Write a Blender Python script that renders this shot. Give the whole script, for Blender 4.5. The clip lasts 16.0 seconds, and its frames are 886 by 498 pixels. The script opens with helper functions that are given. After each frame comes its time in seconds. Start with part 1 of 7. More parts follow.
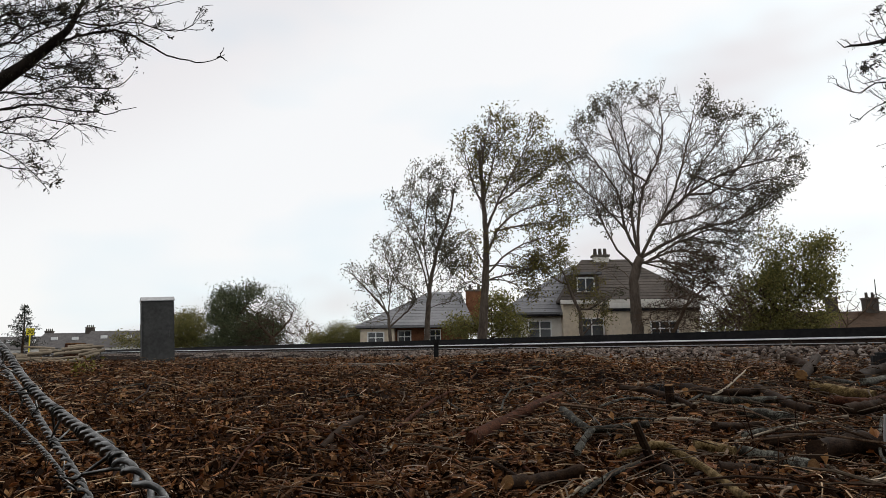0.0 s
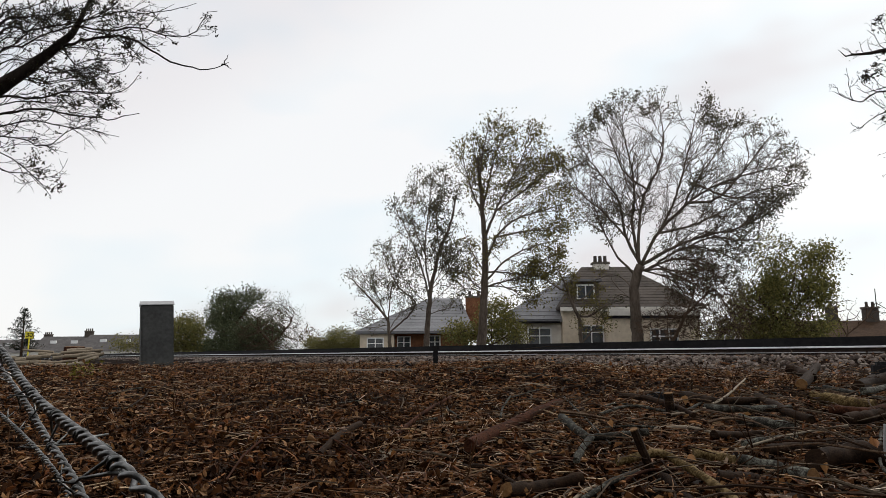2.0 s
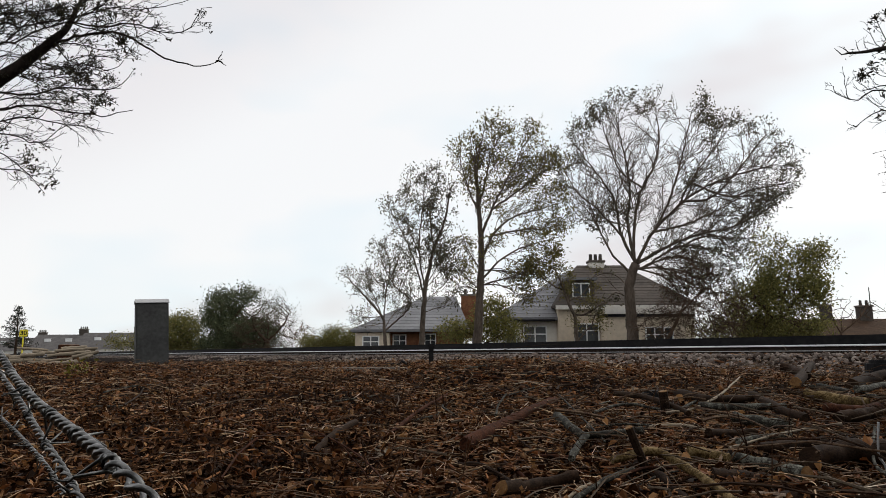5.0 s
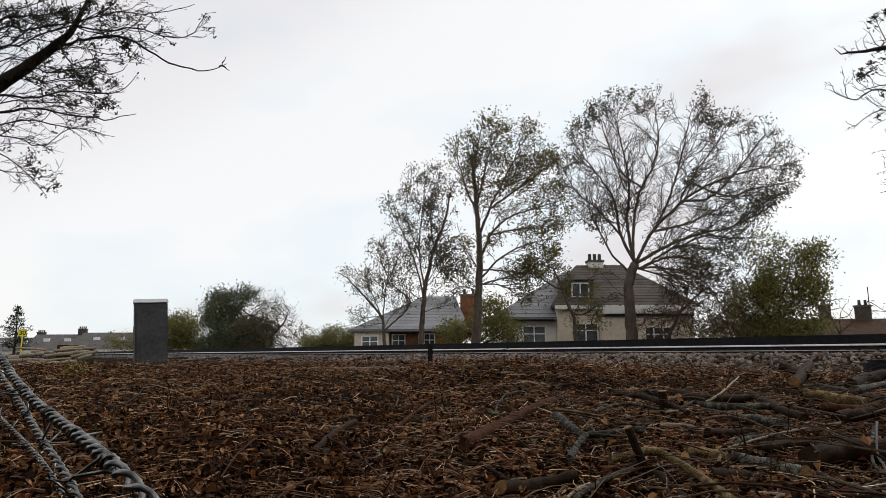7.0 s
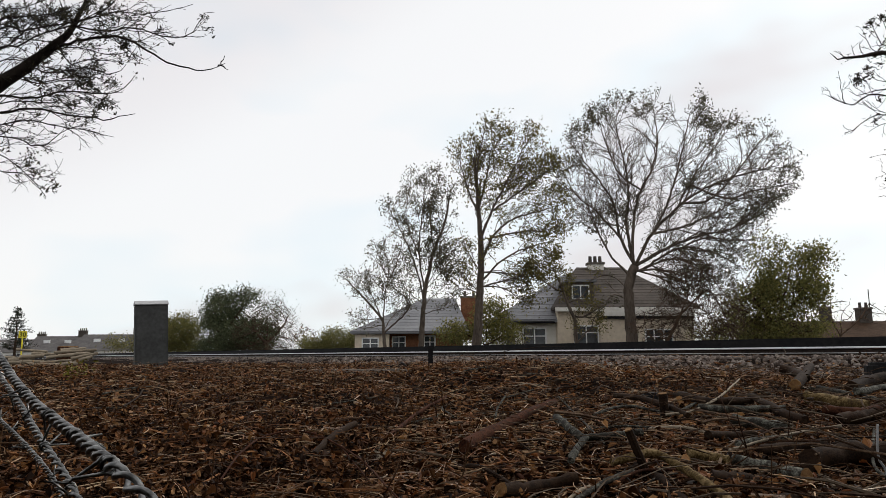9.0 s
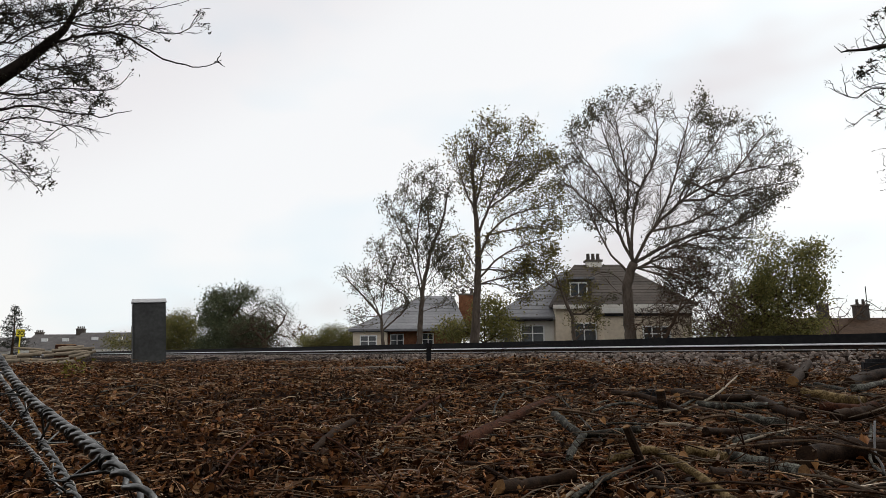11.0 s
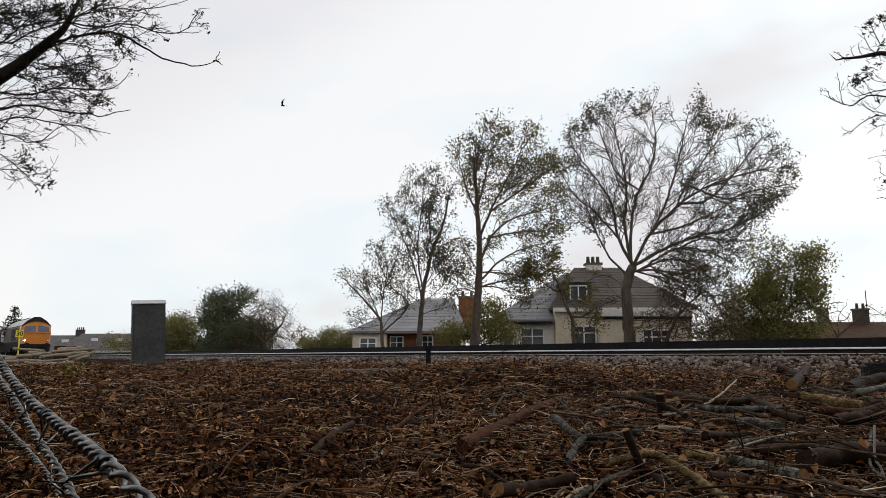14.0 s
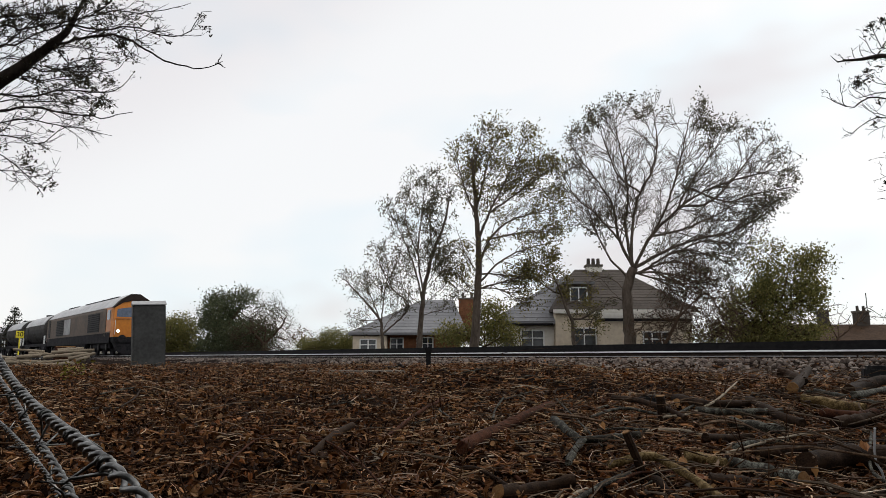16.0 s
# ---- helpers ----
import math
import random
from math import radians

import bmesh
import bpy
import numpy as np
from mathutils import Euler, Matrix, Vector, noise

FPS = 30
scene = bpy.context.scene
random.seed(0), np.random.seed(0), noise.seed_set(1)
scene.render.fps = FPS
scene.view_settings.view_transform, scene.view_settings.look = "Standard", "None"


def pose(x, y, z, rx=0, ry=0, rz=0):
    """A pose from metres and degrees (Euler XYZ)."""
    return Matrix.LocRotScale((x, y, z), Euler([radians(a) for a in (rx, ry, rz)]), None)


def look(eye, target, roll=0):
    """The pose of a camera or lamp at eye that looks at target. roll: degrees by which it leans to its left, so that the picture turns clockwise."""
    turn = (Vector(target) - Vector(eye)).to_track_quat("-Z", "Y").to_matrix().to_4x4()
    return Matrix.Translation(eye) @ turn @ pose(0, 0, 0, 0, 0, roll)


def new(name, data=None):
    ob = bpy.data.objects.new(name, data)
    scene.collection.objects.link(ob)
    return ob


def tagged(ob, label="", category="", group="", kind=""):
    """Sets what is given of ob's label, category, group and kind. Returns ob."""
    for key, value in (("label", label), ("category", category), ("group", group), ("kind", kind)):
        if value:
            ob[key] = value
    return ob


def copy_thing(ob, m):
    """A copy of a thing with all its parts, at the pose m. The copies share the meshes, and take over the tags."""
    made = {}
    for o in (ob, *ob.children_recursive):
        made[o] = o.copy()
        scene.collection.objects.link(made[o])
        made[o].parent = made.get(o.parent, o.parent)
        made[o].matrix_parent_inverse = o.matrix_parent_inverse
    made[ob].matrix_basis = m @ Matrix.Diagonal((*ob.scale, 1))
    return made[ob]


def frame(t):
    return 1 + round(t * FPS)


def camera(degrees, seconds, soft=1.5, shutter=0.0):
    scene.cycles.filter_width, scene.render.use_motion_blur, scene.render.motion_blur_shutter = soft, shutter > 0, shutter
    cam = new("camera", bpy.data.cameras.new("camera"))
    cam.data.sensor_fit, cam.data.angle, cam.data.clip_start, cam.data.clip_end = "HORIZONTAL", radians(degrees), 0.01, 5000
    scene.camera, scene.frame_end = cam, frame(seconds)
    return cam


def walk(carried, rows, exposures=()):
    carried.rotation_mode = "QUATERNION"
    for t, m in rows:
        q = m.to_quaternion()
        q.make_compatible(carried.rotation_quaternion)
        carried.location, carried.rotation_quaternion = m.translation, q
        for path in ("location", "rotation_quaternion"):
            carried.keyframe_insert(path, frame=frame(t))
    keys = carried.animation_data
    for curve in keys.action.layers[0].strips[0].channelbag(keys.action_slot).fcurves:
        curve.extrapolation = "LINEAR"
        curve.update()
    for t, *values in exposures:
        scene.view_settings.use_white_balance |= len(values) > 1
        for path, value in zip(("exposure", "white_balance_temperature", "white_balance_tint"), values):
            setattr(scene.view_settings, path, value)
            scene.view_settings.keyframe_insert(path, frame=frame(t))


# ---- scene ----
EYE_Z = 0.9


def aim(yaw, pitch, roll):
    """The camera's pose at its fixed stand, from degrees."""
    return pose(0, 0, EYE_Z) @ pose(0, 0, 0, 0, 0, yaw) @ pose(0, 0, 0, 90 + pitch) @ pose(0, 0, 0, 0, 0, roll)


cam = camera(65, 16.0, soft=0.75)
PATH = [
    (0.0, -0.000, 8.250, -0.690),
    (0.5, -0.011, 8.386, -0.690),
    (1.0, 0.064, 8.538, -0.631),
    (1.5, 0.032, 8.671, -0.431),
    (2.0, 0.011, 8.753, -0.277),
    (2.5, -0.069, 8.756, -0.265),
    (3.0, -0.088, 8.777, -0.275),
    (3.5, -0.125, 8.495, -0.626),
    (4.0, -0.210, 8.597, -0.353),
    (6.5, -0.425, 8.611, -0.272),
    (7.0, -0.421, 8.588, -0.275),
    (7.5, -0.391, 8.715, -0.100),
    (8.0, -0.334, 8.769, -0.103),
    (8.5, -0.275, 8.736, -0.328),
    (9.0, -0.388, 8.760, -0.218),
    (11.5, -0.587, 8.535, -0.322),
    (12.0, -0.589, 8.594, -0.194),
    (12.5, -0.621, 8.689, -0.110),
    (13.0, -0.699, 8.828, -0.021),
    (13.5, -0.636, 8.721, 0.014),
    (14.0, -0.555, 8.759, -0.099),
    (14.5, -0.588, 8.806, 0.014),
    (15.0, -0.587, 8.830, 0.008),
    (15.5, -0.523, 8.915, 0.111),
    (16.0, -0.526, 8.886, 0.022),
]
walk(cam, [(t, aim(*a)) for t, *a in PATH])

# ---- world and light: bright overcast ----
world = bpy.data.worlds.new("overcast")
scene.world = world
world.use_nodes = True
wn, wl = world.node_tree.nodes, world.node_tree.links
wn.clear()
sky = wn.new("ShaderNodeTexSky")
sky.sky_type, sky.sun_disc = "NISHITA", False
sky.sun_elevation, sky.sun_rotation = radians(32), radians(40)
sky_dim = wn.new("ShaderNodeVectorMath")
sky_dim.operation = "SCALE"
sky_dim.inputs["Scale"].default_value = 0.10
coord = wn.new("ShaderNodeTexCoord")
cloud = wn.new("ShaderNodeTexNoise")
cloud.inputs["Scale"].default_value, cloud.inputs["Detail"].default_value = 2.2, 3
cloud_map = wn.new("ShaderNodeMapping")
cloud_map.inputs["Scale"].default_value = (1, 1, 2.2)
cloud_map.inputs["Location"].default_value = (0.35, 0.1, 0.2)
ramp = wn.new("ShaderNodeValToRGB")
ramp.color_ramp.elements[0].position, ramp.color_ramp.elements[0].color = 0.36, (0.80, 0.77, 0.785, 1)
ramp.color_ramp.elements[1].position, ramp.color_ramp.elements[1].color = 0.54, (1.0, 1.0, 1.0, 1)
mid = ramp.color_ramp.elements.new(0.45)
mid.color = (0.90, 0.965, 1.0, 1)
mix = wn.new("ShaderNodeMix")
mix.data_type, mix.inputs[0].default_value = "RGBA", 0.9
bg = wn.new("ShaderNodeBackground")
bg.inputs["Strength"].default_value = 0.98
out = wn.new("ShaderNodeOutputWorld")
wl.new(coord.outputs["Generated"], cloud_map.inputs["Vector"])
wl.new(cloud_map.outputs["Vector"], cloud.inputs["Vector"])
wl.new(cloud.outputs["Fac"], ramp.inputs["Fac"])
wl.new(sky.outputs["Color"], sky_dim.inputs[0])
wl.new(sky_dim.outputs["Vector"], mix.inputs[6])
wl.new(ramp.outputs["Color"], mix.inputs[7])
sep = wn.new("ShaderNodeSeparateXYZ")
side = wn.new("ShaderNodeMapRange")
side.interpolation_type = "SMOOTHSTEP"
side.inputs["From Min"].default_value, side.inputs["From Max"].default_value = -0.60, -0.44
side.inputs["To Min"].default_value, side.inputs["To Max"].default_value = 0.0, 1.0
wl.new(coord.outputs["Generated"], sep.inputs["Vector"])
lean = wn.new("ShaderNodeMath")
lean.operation = "MULTIPLY_ADD"
lean.inputs[1].default_value = 0.6
drop = wn.new("ShaderNodeMath")
drop.operation = "MULTIPLY"
drop.inputs[1].default_value = -1.0
wl.new(sep.outputs["Z"], drop.inputs[0])
wl.new(sep.outputs["X"], lean.inputs[0])
wl.new(drop.outputs[0], lean.inputs[2])
wl.new(lean.outputs[0], side.inputs["Value"])
veil = wn.new("ShaderNodeMix")
veil.data_type, veil.blend_type, veil.inputs[0].default_value = "RGBA", "MULTIPLY", 1.0
shade = wn.new("ShaderNodeMix")
shade.data_type = "RGBA"
shade.inputs[6].default_value, shade.inputs[7].default_value = (0.925, 0.9, 0.91, 1), (1.02, 1.02, 1.02, 1)
wl.new(side.outputs["Result"], shade.inputs[0])
wl.new(mix.outputs[2], veil.inputs[6])
wl.new(shade.outputs[2], veil.inputs[7])
wl.new(veil.outputs[2], bg.inputs["Color"])
wl.new(bg.outputs["Background"], out.inputs["Surface"])

sun = new("sun", bpy.data.lights.new("sun", "SUN"))
sun.data.energy, sun.data.angle, sun.data.color = 1.3, radians(14), (1.0, 0.96, 0.9)
sun.matrix_world = look((30, 20, 40), (0, 0, 0))


# ---- materials ----
def material(name, dark, light, scale=8.0, rough=0.8, bump=0.3, metal=0.0, fine=6.0, island=0.0, glow=None, stretch=(1, 1, 1), per_object=0.0, spec=0.12, contrast=0.28, through_light=0.0):
    """A surface of two colours mixed by coarse and fine noise, with relief; island and per_object vary the pieces."""
    m = bpy.data.materials.new(name)
    m.use_nodes = True
    n, l = m.node_tree.nodes, m.node_tree.links
    b = n["Principled BSDF"]
    tc, mp = n.new("ShaderNodeTexCoord"), n.new("ShaderNodeMapping")
    mp.inputs["Scale"].default_value = stretch
    l.new(tc.outputs["Object"], mp.inputs["Vector"])
    a, f = n.new("ShaderNodeTexNoise"), n.new("ShaderNodeTexNoise")
    a.inputs["Scale"].default_value, a.inputs["Detail"].default_value = scale, 4
    f.inputs["Scale"].default_value, f.inputs["Detail"].default_value = scale * fine, 5
    l.new(mp.outputs["Vector"], a.inputs["Vector"])
    l.new(mp.outputs["Vector"], f.inputs["Vector"])
    s = n.new("ShaderNodeMath")
    s.operation = "ADD"
    l.new(a.outputs["Fac"], s.inputs[0])
    l.new(f.outputs["Fac"], s.inputs[1])
    r = n.new("ShaderNodeMapRange")
    r.inputs["From Min"].default_value, r.inputs["From Max"].default_value = 1 - contrast, 1 + contrast
    l.new(s.outputs[0], r.inputs["Value"])
    fac = r.outputs["Result"]
    for source, amount in (("ShaderNodeNewGeometry", island), ("ShaderNodeObjectInfo", per_object)):
        if amount:
            g, x = n.new(source), n.new("ShaderNodeMix")
            x.data_type, x.inputs[0].default_value = "FLOAT", amount
            l.new(fac, x.inputs[2])
            l.new(g.outputs["Random Per Island" if island and source == "ShaderNodeNewGeometry" else "Random"], x.inputs[3])
            fac = x.outputs[0]
    c = n.new("ShaderNodeValToRGB")
    colours = [dark, light] if not isinstance(dark, list) else dark
    c.color_ramp.elements[0].color, c.color_ramp.elements[1].color = (*colours[0], 1), (*colours[-1], 1)
    for i, col in enumerate(colours[1:-1], 1):
        c.color_ramp.elements.new(i / (len(colours) - 1)).color = (*col, 1)
    l.new(fac, c.inputs["Fac"])
    l.new(c.outputs["Color"], b.inputs["Base Color"])
    b.inputs["Roughness"].default_value, b.inputs["Metallic"].default_value = rough, metal
    b.inputs["Specular IOR Level"].default_value = spec
    if bump:
        u = n.new("ShaderNodeBump")
        u.inputs["Strength"].default_value, u.inputs["Distance"].default_value = bump, 0.05 / scale
        l.new(f.outputs["Fac"], u.inputs["Height"])
        l.new(u.outputs["Normal"], b.inputs["Normal"])
    if through_light:
        thin, blend = n.new("ShaderNodeBsdfTranslucent"), n.new("ShaderNodeMixShader")
        blend.inputs["Fac"].default_value = through_light
        l.new(c.outputs["Color"], thin.inputs["Color"])
        l.new(b.outputs["BSDF"], blend.inputs[1])
        l.new(thin.outputs["BSDF"], blend.inputs[2])
        l.new(blend.outputs["Shader"], n["Material Output"].inputs["Surface"])
    if glow:
        b.inputs["Emission Color"].default_value, b.inputs["Emission Strength"].default_value = (*glow[:3], 1), glow[3]
    return m


M_SOIL = material("soil", [(0.003, 0.002, 0.0014), (0.008, 0.0045, 0.003), (0.018, 0.009, 0.005)], None, 3.0, 0.95, 0.8, fine=9, spec=0.02)
M_GRASS = material("far_grass", (0.03, 0.035, 0.012), (0.07, 0.07, 0.03), 0.6, 0.95, 0.5)
M_LEAF_LITTER = material("leaf_litter", [(0.006, 0.003, 0.002), (0.018, 0.008, 0.0035), (0.05, 0.02, 0.008), (0.13, 0.055, 0.02), (0.009, 0.004, 0.002)], None, 30, 0.5, 0.4, island=0.85, spec=0.04)
M_TWIG = material("twig_bark", [(0.008, 0.005, 0.003), (0.03, 0.014, 0.008), (0.085, 0.048, 0.026), (0.018, 0.007, 0.004)], None, 20, 0.8, 0.4, island=0.8, spec=0.03)
M_STONE = material("ballast_stone", [(0.03, 0.022, 0.018), (0.11, 0.085, 0.072), (0.27, 0.23, 0.2), (0.1, 0.055, 0.036)], None, 14, 0.9, 0.5, island=0.8, spec=0.05)
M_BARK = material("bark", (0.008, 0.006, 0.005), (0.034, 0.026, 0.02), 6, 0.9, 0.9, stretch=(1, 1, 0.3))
M_BARK_FAR = material("brown_bark", (0.045, 0.028, 0.018), (0.12, 0.08, 0.055), 3, 0.9, 0.8, stretch=(1, 1, 0.3))
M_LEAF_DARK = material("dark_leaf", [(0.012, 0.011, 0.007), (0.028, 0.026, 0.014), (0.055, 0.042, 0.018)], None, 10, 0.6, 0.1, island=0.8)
M_LEAF_OLIVE = material("olive_leaf", [(0.055, 0.06, 0.024), (0.125, 0.125, 0.045), (0.2, 0.16, 0.05)], None, 10, 0.6, 0.1, island=0.8, through_light=0.4)
# Evergreen leaf of the far trees, with distance haze lightened into its colour.
M_LEAF_GREEN_HAZY = material("hazy_evergreen_leaf", [(0.045, 0.055, 0.03), (0.085, 0.098, 0.05), (0.14, 0.15, 0.075)], None, 10, 0.6, 0.1, island=0.8)
M_LEAF_AUTUMN = material("autumn_leaf", [(0.05, 0.045, 0.02), (0.12, 0.105, 0.035), (0.2, 0.16, 0.045), (0.09, 0.09, 0.035)], None, 10, 0.6, 0.1, island=0.8, through_light=0.45)
# Tuft colour raised to carry the haze and flare of the bright sky.
M_LEAF_TUFT = material("ash_leaf_tuft", [(0.06, 0.056, 0.04), (0.11, 0.105, 0.07), (0.18, 0.16, 0.1)], None, 10, 0.6, 0.1, island=0.8, through_light=0.4)
M_LEAF_FIR = material("fir_needles", [(0.03, 0.036, 0.026), (0.055, 0.062, 0.045)], None, 10, 0.7, 0.1, island=0.8)
# Grey-brown bark, lightened in place of haze and flare around backlit twigs.
M_BARK_GREY_HAZY = material("hazy_grey_brown_bark", (0.06, 0.046, 0.036), (0.155, 0.122, 0.095), 3, 0.9, 0.8, stretch=(1, 1, 0.3))
# Yellowish leaf, lightened for haze on far hedges and the evergreen's lit patches.
M_LEAF_HEDGE = material("hedge_leaf", [(0.08, 0.085, 0.03), (0.17, 0.16, 0.055), (0.3, 0.26, 0.08)], None, 10, 0.6, 0.1, island=0.8, through_light=0.4)
M_LEAF_RUST = material("rusty_leaf", [(0.06, 0.03, 0.012), (0.13, 0.065, 0.02), (0.08, 0.07, 0.025)], None, 10, 0.7, 0.1, island=0.8)
M_RAIL_SIDE = material("rail_web_rust", (0.012, 0.009, 0.008), (0.035, 0.024, 0.018), 5, 0.8, 0.4)
M_RAIL_HEAD = material("worn_steel", (0.5, 0.5, 0.51), (0.66, 0.66, 0.67), 6, 0.28, 0.05, metal=1.0, spec=0.5)
M_BLACK = material("black_board", (0.006, 0.006, 0.007), (0.016, 0.015, 0.015), 2, 0.7, 0.3)
M_CONCRETE = material("concrete", (0.08, 0.07, 0.06), (0.19, 0.165, 0.14), 4, 0.9, 0.5)
M_CABINET = material("weathered_grey_steel", (0.045, 0.045, 0.043), (0.08, 0.08, 0.077), 2.5, 0.7, 0.2)
M_CABINET_LID = material("pale_grey_steel", (0.3, 0.3, 0.3), (0.42, 0.42, 0.42), 3, 0.55, 0.2)
M_RENDER = material("cream_render", (0.54, 0.45, 0.34), (0.7, 0.6, 0.46), 0.9, 0.9, 0.3)
M_RENDER_WHITE = material("white_render", (0.66, 0.62, 0.55), (0.78, 0.75, 0.69), 0.8, 0.9, 0.3)
M_SLATE = material("grey_slate", (0.13, 0.13, 0.135), (0.25, 0.25, 0.255), 1.2, 0.75, 0.4, per_object=0.5)
M_SLATE_FAR = material("weathered_brown_slate", (0.075, 0.07, 0.068), (0.14, 0.13, 0.125), 1.2, 0.85, 0.4)
M_TILE_BROWN = material("brown_roof_tile", (0.05, 0.042, 0.036), (0.105, 0.088, 0.075), 1.2, 0.85, 0.5, per_object=0.4)
M_ROOF_BROWN = material("brown_bungalow_tile", (0.035, 0.02, 0.012), (0.075, 0.045, 0.027), 1.2, 0.9, 0.5)
M_BRICK = material("red_brick", (0.12, 0.05, 0.027), (0.24, 0.11, 0.055), 3, 0.9, 0.5)
M_WHITE = material("white_paint", (0.72, 0.72, 0.7), (0.82, 0.82, 0.8), 3, 0.5, 0.1, spec=0.5)
M_GLASS = material("window_glass", (0.03, 0.035, 0.04), (0.06, 0.065, 0.07), 1, 0.08, 0.0, spec=0.5)
M_YELLOW = material("yellow_sign", (0.75, 0.62, 0.02), (0.85, 0.72, 0.03), 4, 0.5, 0.05, spec=0.5)
M_INK = material("black_lettering", (0.008, 0.008, 0.008), (0.015, 0.015, 0.015), 4, 0.6, 0.0)
M_ORANGE = material("orange_paint", (0.36, 0.12, 0.025), (0.52, 0.19, 0.04), 1.0, 0.45, 0.08, spec=0.5)
M_NOSE = material("warning_yellow_paint", (0.46, 0.145, 0.01), (0.64, 0.215, 0.013), 1.0, 0.45, 0.08, spec=0.4)
M_GOLD = material("dusty_bodyside_paint", (0.05, 0.034, 0.023), (0.125, 0.082, 0.052), 0.9, 0.55, 0.1, spec=0.2)
M_ROOF = material("pale_roof_paint", (0.4, 0.4, 0.4), (0.6, 0.6, 0.6), 0.8, 0.5, 0.1, spec=0.5)
M_BROW = material("dark_brown_roof_paint", (0.02, 0.014, 0.012), (0.045, 0.03, 0.025), 1, 0.5, 0.1)
M_FRAME = material("grimy_underframe", (0.008, 0.008, 0.011), (0.03, 0.028, 0.03), 2, 0.8, 0.3)
M_GRILLE = material("dark_grille", (0.012, 0.012, 0.013), (0.04, 0.038, 0.036), 3, 0.6, 0.3)
M_SCREEN = material("windscreen_glass", (0.06, 0.08, 0.12), (0.1, 0.13, 0.19), 1, 0.1, 0.0, spec=0.5)
M_LAMP = material("headlight_glow", (0.9, 0.9, 0.85), (1, 1, 0.95), 2, 0.3, 0.0, glow=(1.0, 0.93, 0.8, 9.0))
M_TANK = material("tank_grey_paint", (0.14, 0.14, 0.14), (0.32, 0.32, 0.32), 1.2, 0.45, 0.1, spec=0.5)
M_TANK_END = material("dark_tank_end", (0.03, 0.03, 0.03), (0.07, 0.065, 0.06), 1.5, 0.7, 0.2)
M_WIRE = material("galvanised_wire", (0.03, 0.03, 0.028), (0.24, 0.24, 0.23), 45, 0.34, 0.3, metal=0.85, spec=0.4, contrast=0.2)
M_POST_WOOD = material("fence_post_wood", (0.03, 0.02, 0.011), (0.08, 0.055, 0.03), 8, 0.9, 0.5, stretch=(1, 1, 0.15))
M_CUT = material("sawn_wood", (0.12, 0.06, 0.025), (0.27, 0.15, 0.06), 25, 0.8, 0.3)
M_LOG_PALE = material("pale_log_bark", (0.15, 0.12, 0.085), (0.32, 0.265, 0.195), 7, 0.85, 0.5, per_object=0.3)
M_LOG_RED = material("reddish_bark", (0.014, 0.006, 0.004), (0.075, 0.028, 0.014), 16, 0.85, 1.0, contrast=0.22, spec=0.06)
M_LOG_GREY = material("lichen_grey_bark", [(0.012, 0.011, 0.009), (0.03, 0.027, 0.021), (0.16, 0.16, 0.13)], None, 22, 0.85, 1.0, contrast=0.2, per_object=0.2)
M_LOG_BROWN = material("brown_log_bark", (0.006, 0.004, 0.003), (0.04, 0.022, 0.012), 18, 0.8, 1.0, contrast=0.22, spec=0.08, per_object=0.3)
M_LOG_MOSS = material("mossy_bark", [(0.03, 0.018, 0.007), (0.085, 0.055, 0.018), (0.2, 0.14, 0.065)], None, 16, 0.85, 0.9, contrast=0.2)
M_LEAF_BRIGHT = material("bright_fallen_leaf", [(0.07, 0.022, 0.008), (0.2, 0.07, 0.022), (0.34, 0.18, 0.07), (0.2, 0.12, 0.07)], None, 30, 0.5, 0.4, island=0.8, spec=0.12, through_light=0.2)
M_LEAF_YELLOW = material("yellow_leaf", [(0.1, 0.09, 0.02), (0.2, 0.17, 0.03)], None, 30, 0.6, 0.2, island=0.8)
M_STRAW = material("dry_stem", [(0.04, 0.02, 0.010), (0.22, 0.12, 0.06), (0.52, 0.38, 0.24), (0.18, 0.07, 0.03), (0.68, 0.58, 0.46)], None, 20, 0.7, 0.3, island=0.85, spec=0.05)
M_SHRED = material("shredded_wood", [(0.03, 0.014, 0.007), (0.17, 0.07, 0.03), (0.32, 0.15, 0.065), (0.07, 0.03, 0.015), (0.5, 0.34, 0.19)], None, 24, 0.65, 0.4, island=0.85, spec=0.04)
M_BRUSH = material("brushwood_bark", [(0.01, 0.006, 0.004), (0.04, 0.022, 0.012), (0.11, 0.085, 0.06), (0.03, 0.012, 0.006), (0.2, 0.14, 0.09)], None, 20, 0.75, 0.4, island=0.8, spec=0.05)
M_BIRD = material("dark_feathers", (0.02, 0.02, 0.022), (0.06, 0.058, 0.055), 20, 0.7, 0.1)


# ---- building blocks ----
def mesh_part(name, verts, faces, mat, parent=None, label="", smooth=False):
    me = bpy.data.meshes.new(name)
    me.from_pydata([tuple(v) for v in verts], [], [tuple(f) for f in faces])
    me.materials.append(mat)
    if smooth:
        me.shade_smooth()
    me.update()
    ob = new(name, me)
    ob.parent = parent
    return tagged(ob, label)


def part(name, bm, mat, parent=None, label="", smooth=False):
    """Links a bmesh as one mesh object under a thing or a part."""
    me = bpy.data.meshes.new(name)
    bmesh.ops.recalc_face_normals(bm, faces=bm.faces)
    bm.to_mesh(me)
    bm.free()
    me.materials.append(mat)
    if smooth:
        me.shade_smooth()
    ob = new(name, me)
    ob.parent = parent
    return tagged(ob, label)


def thing(name, at=None, label="", category="", group="", kind=""):
    ob = new(name)
    ob.empty_display_size = 0.2
    if at is not None:
        ob.matrix_world = at
    return tagged(ob, label, category, group, kind)


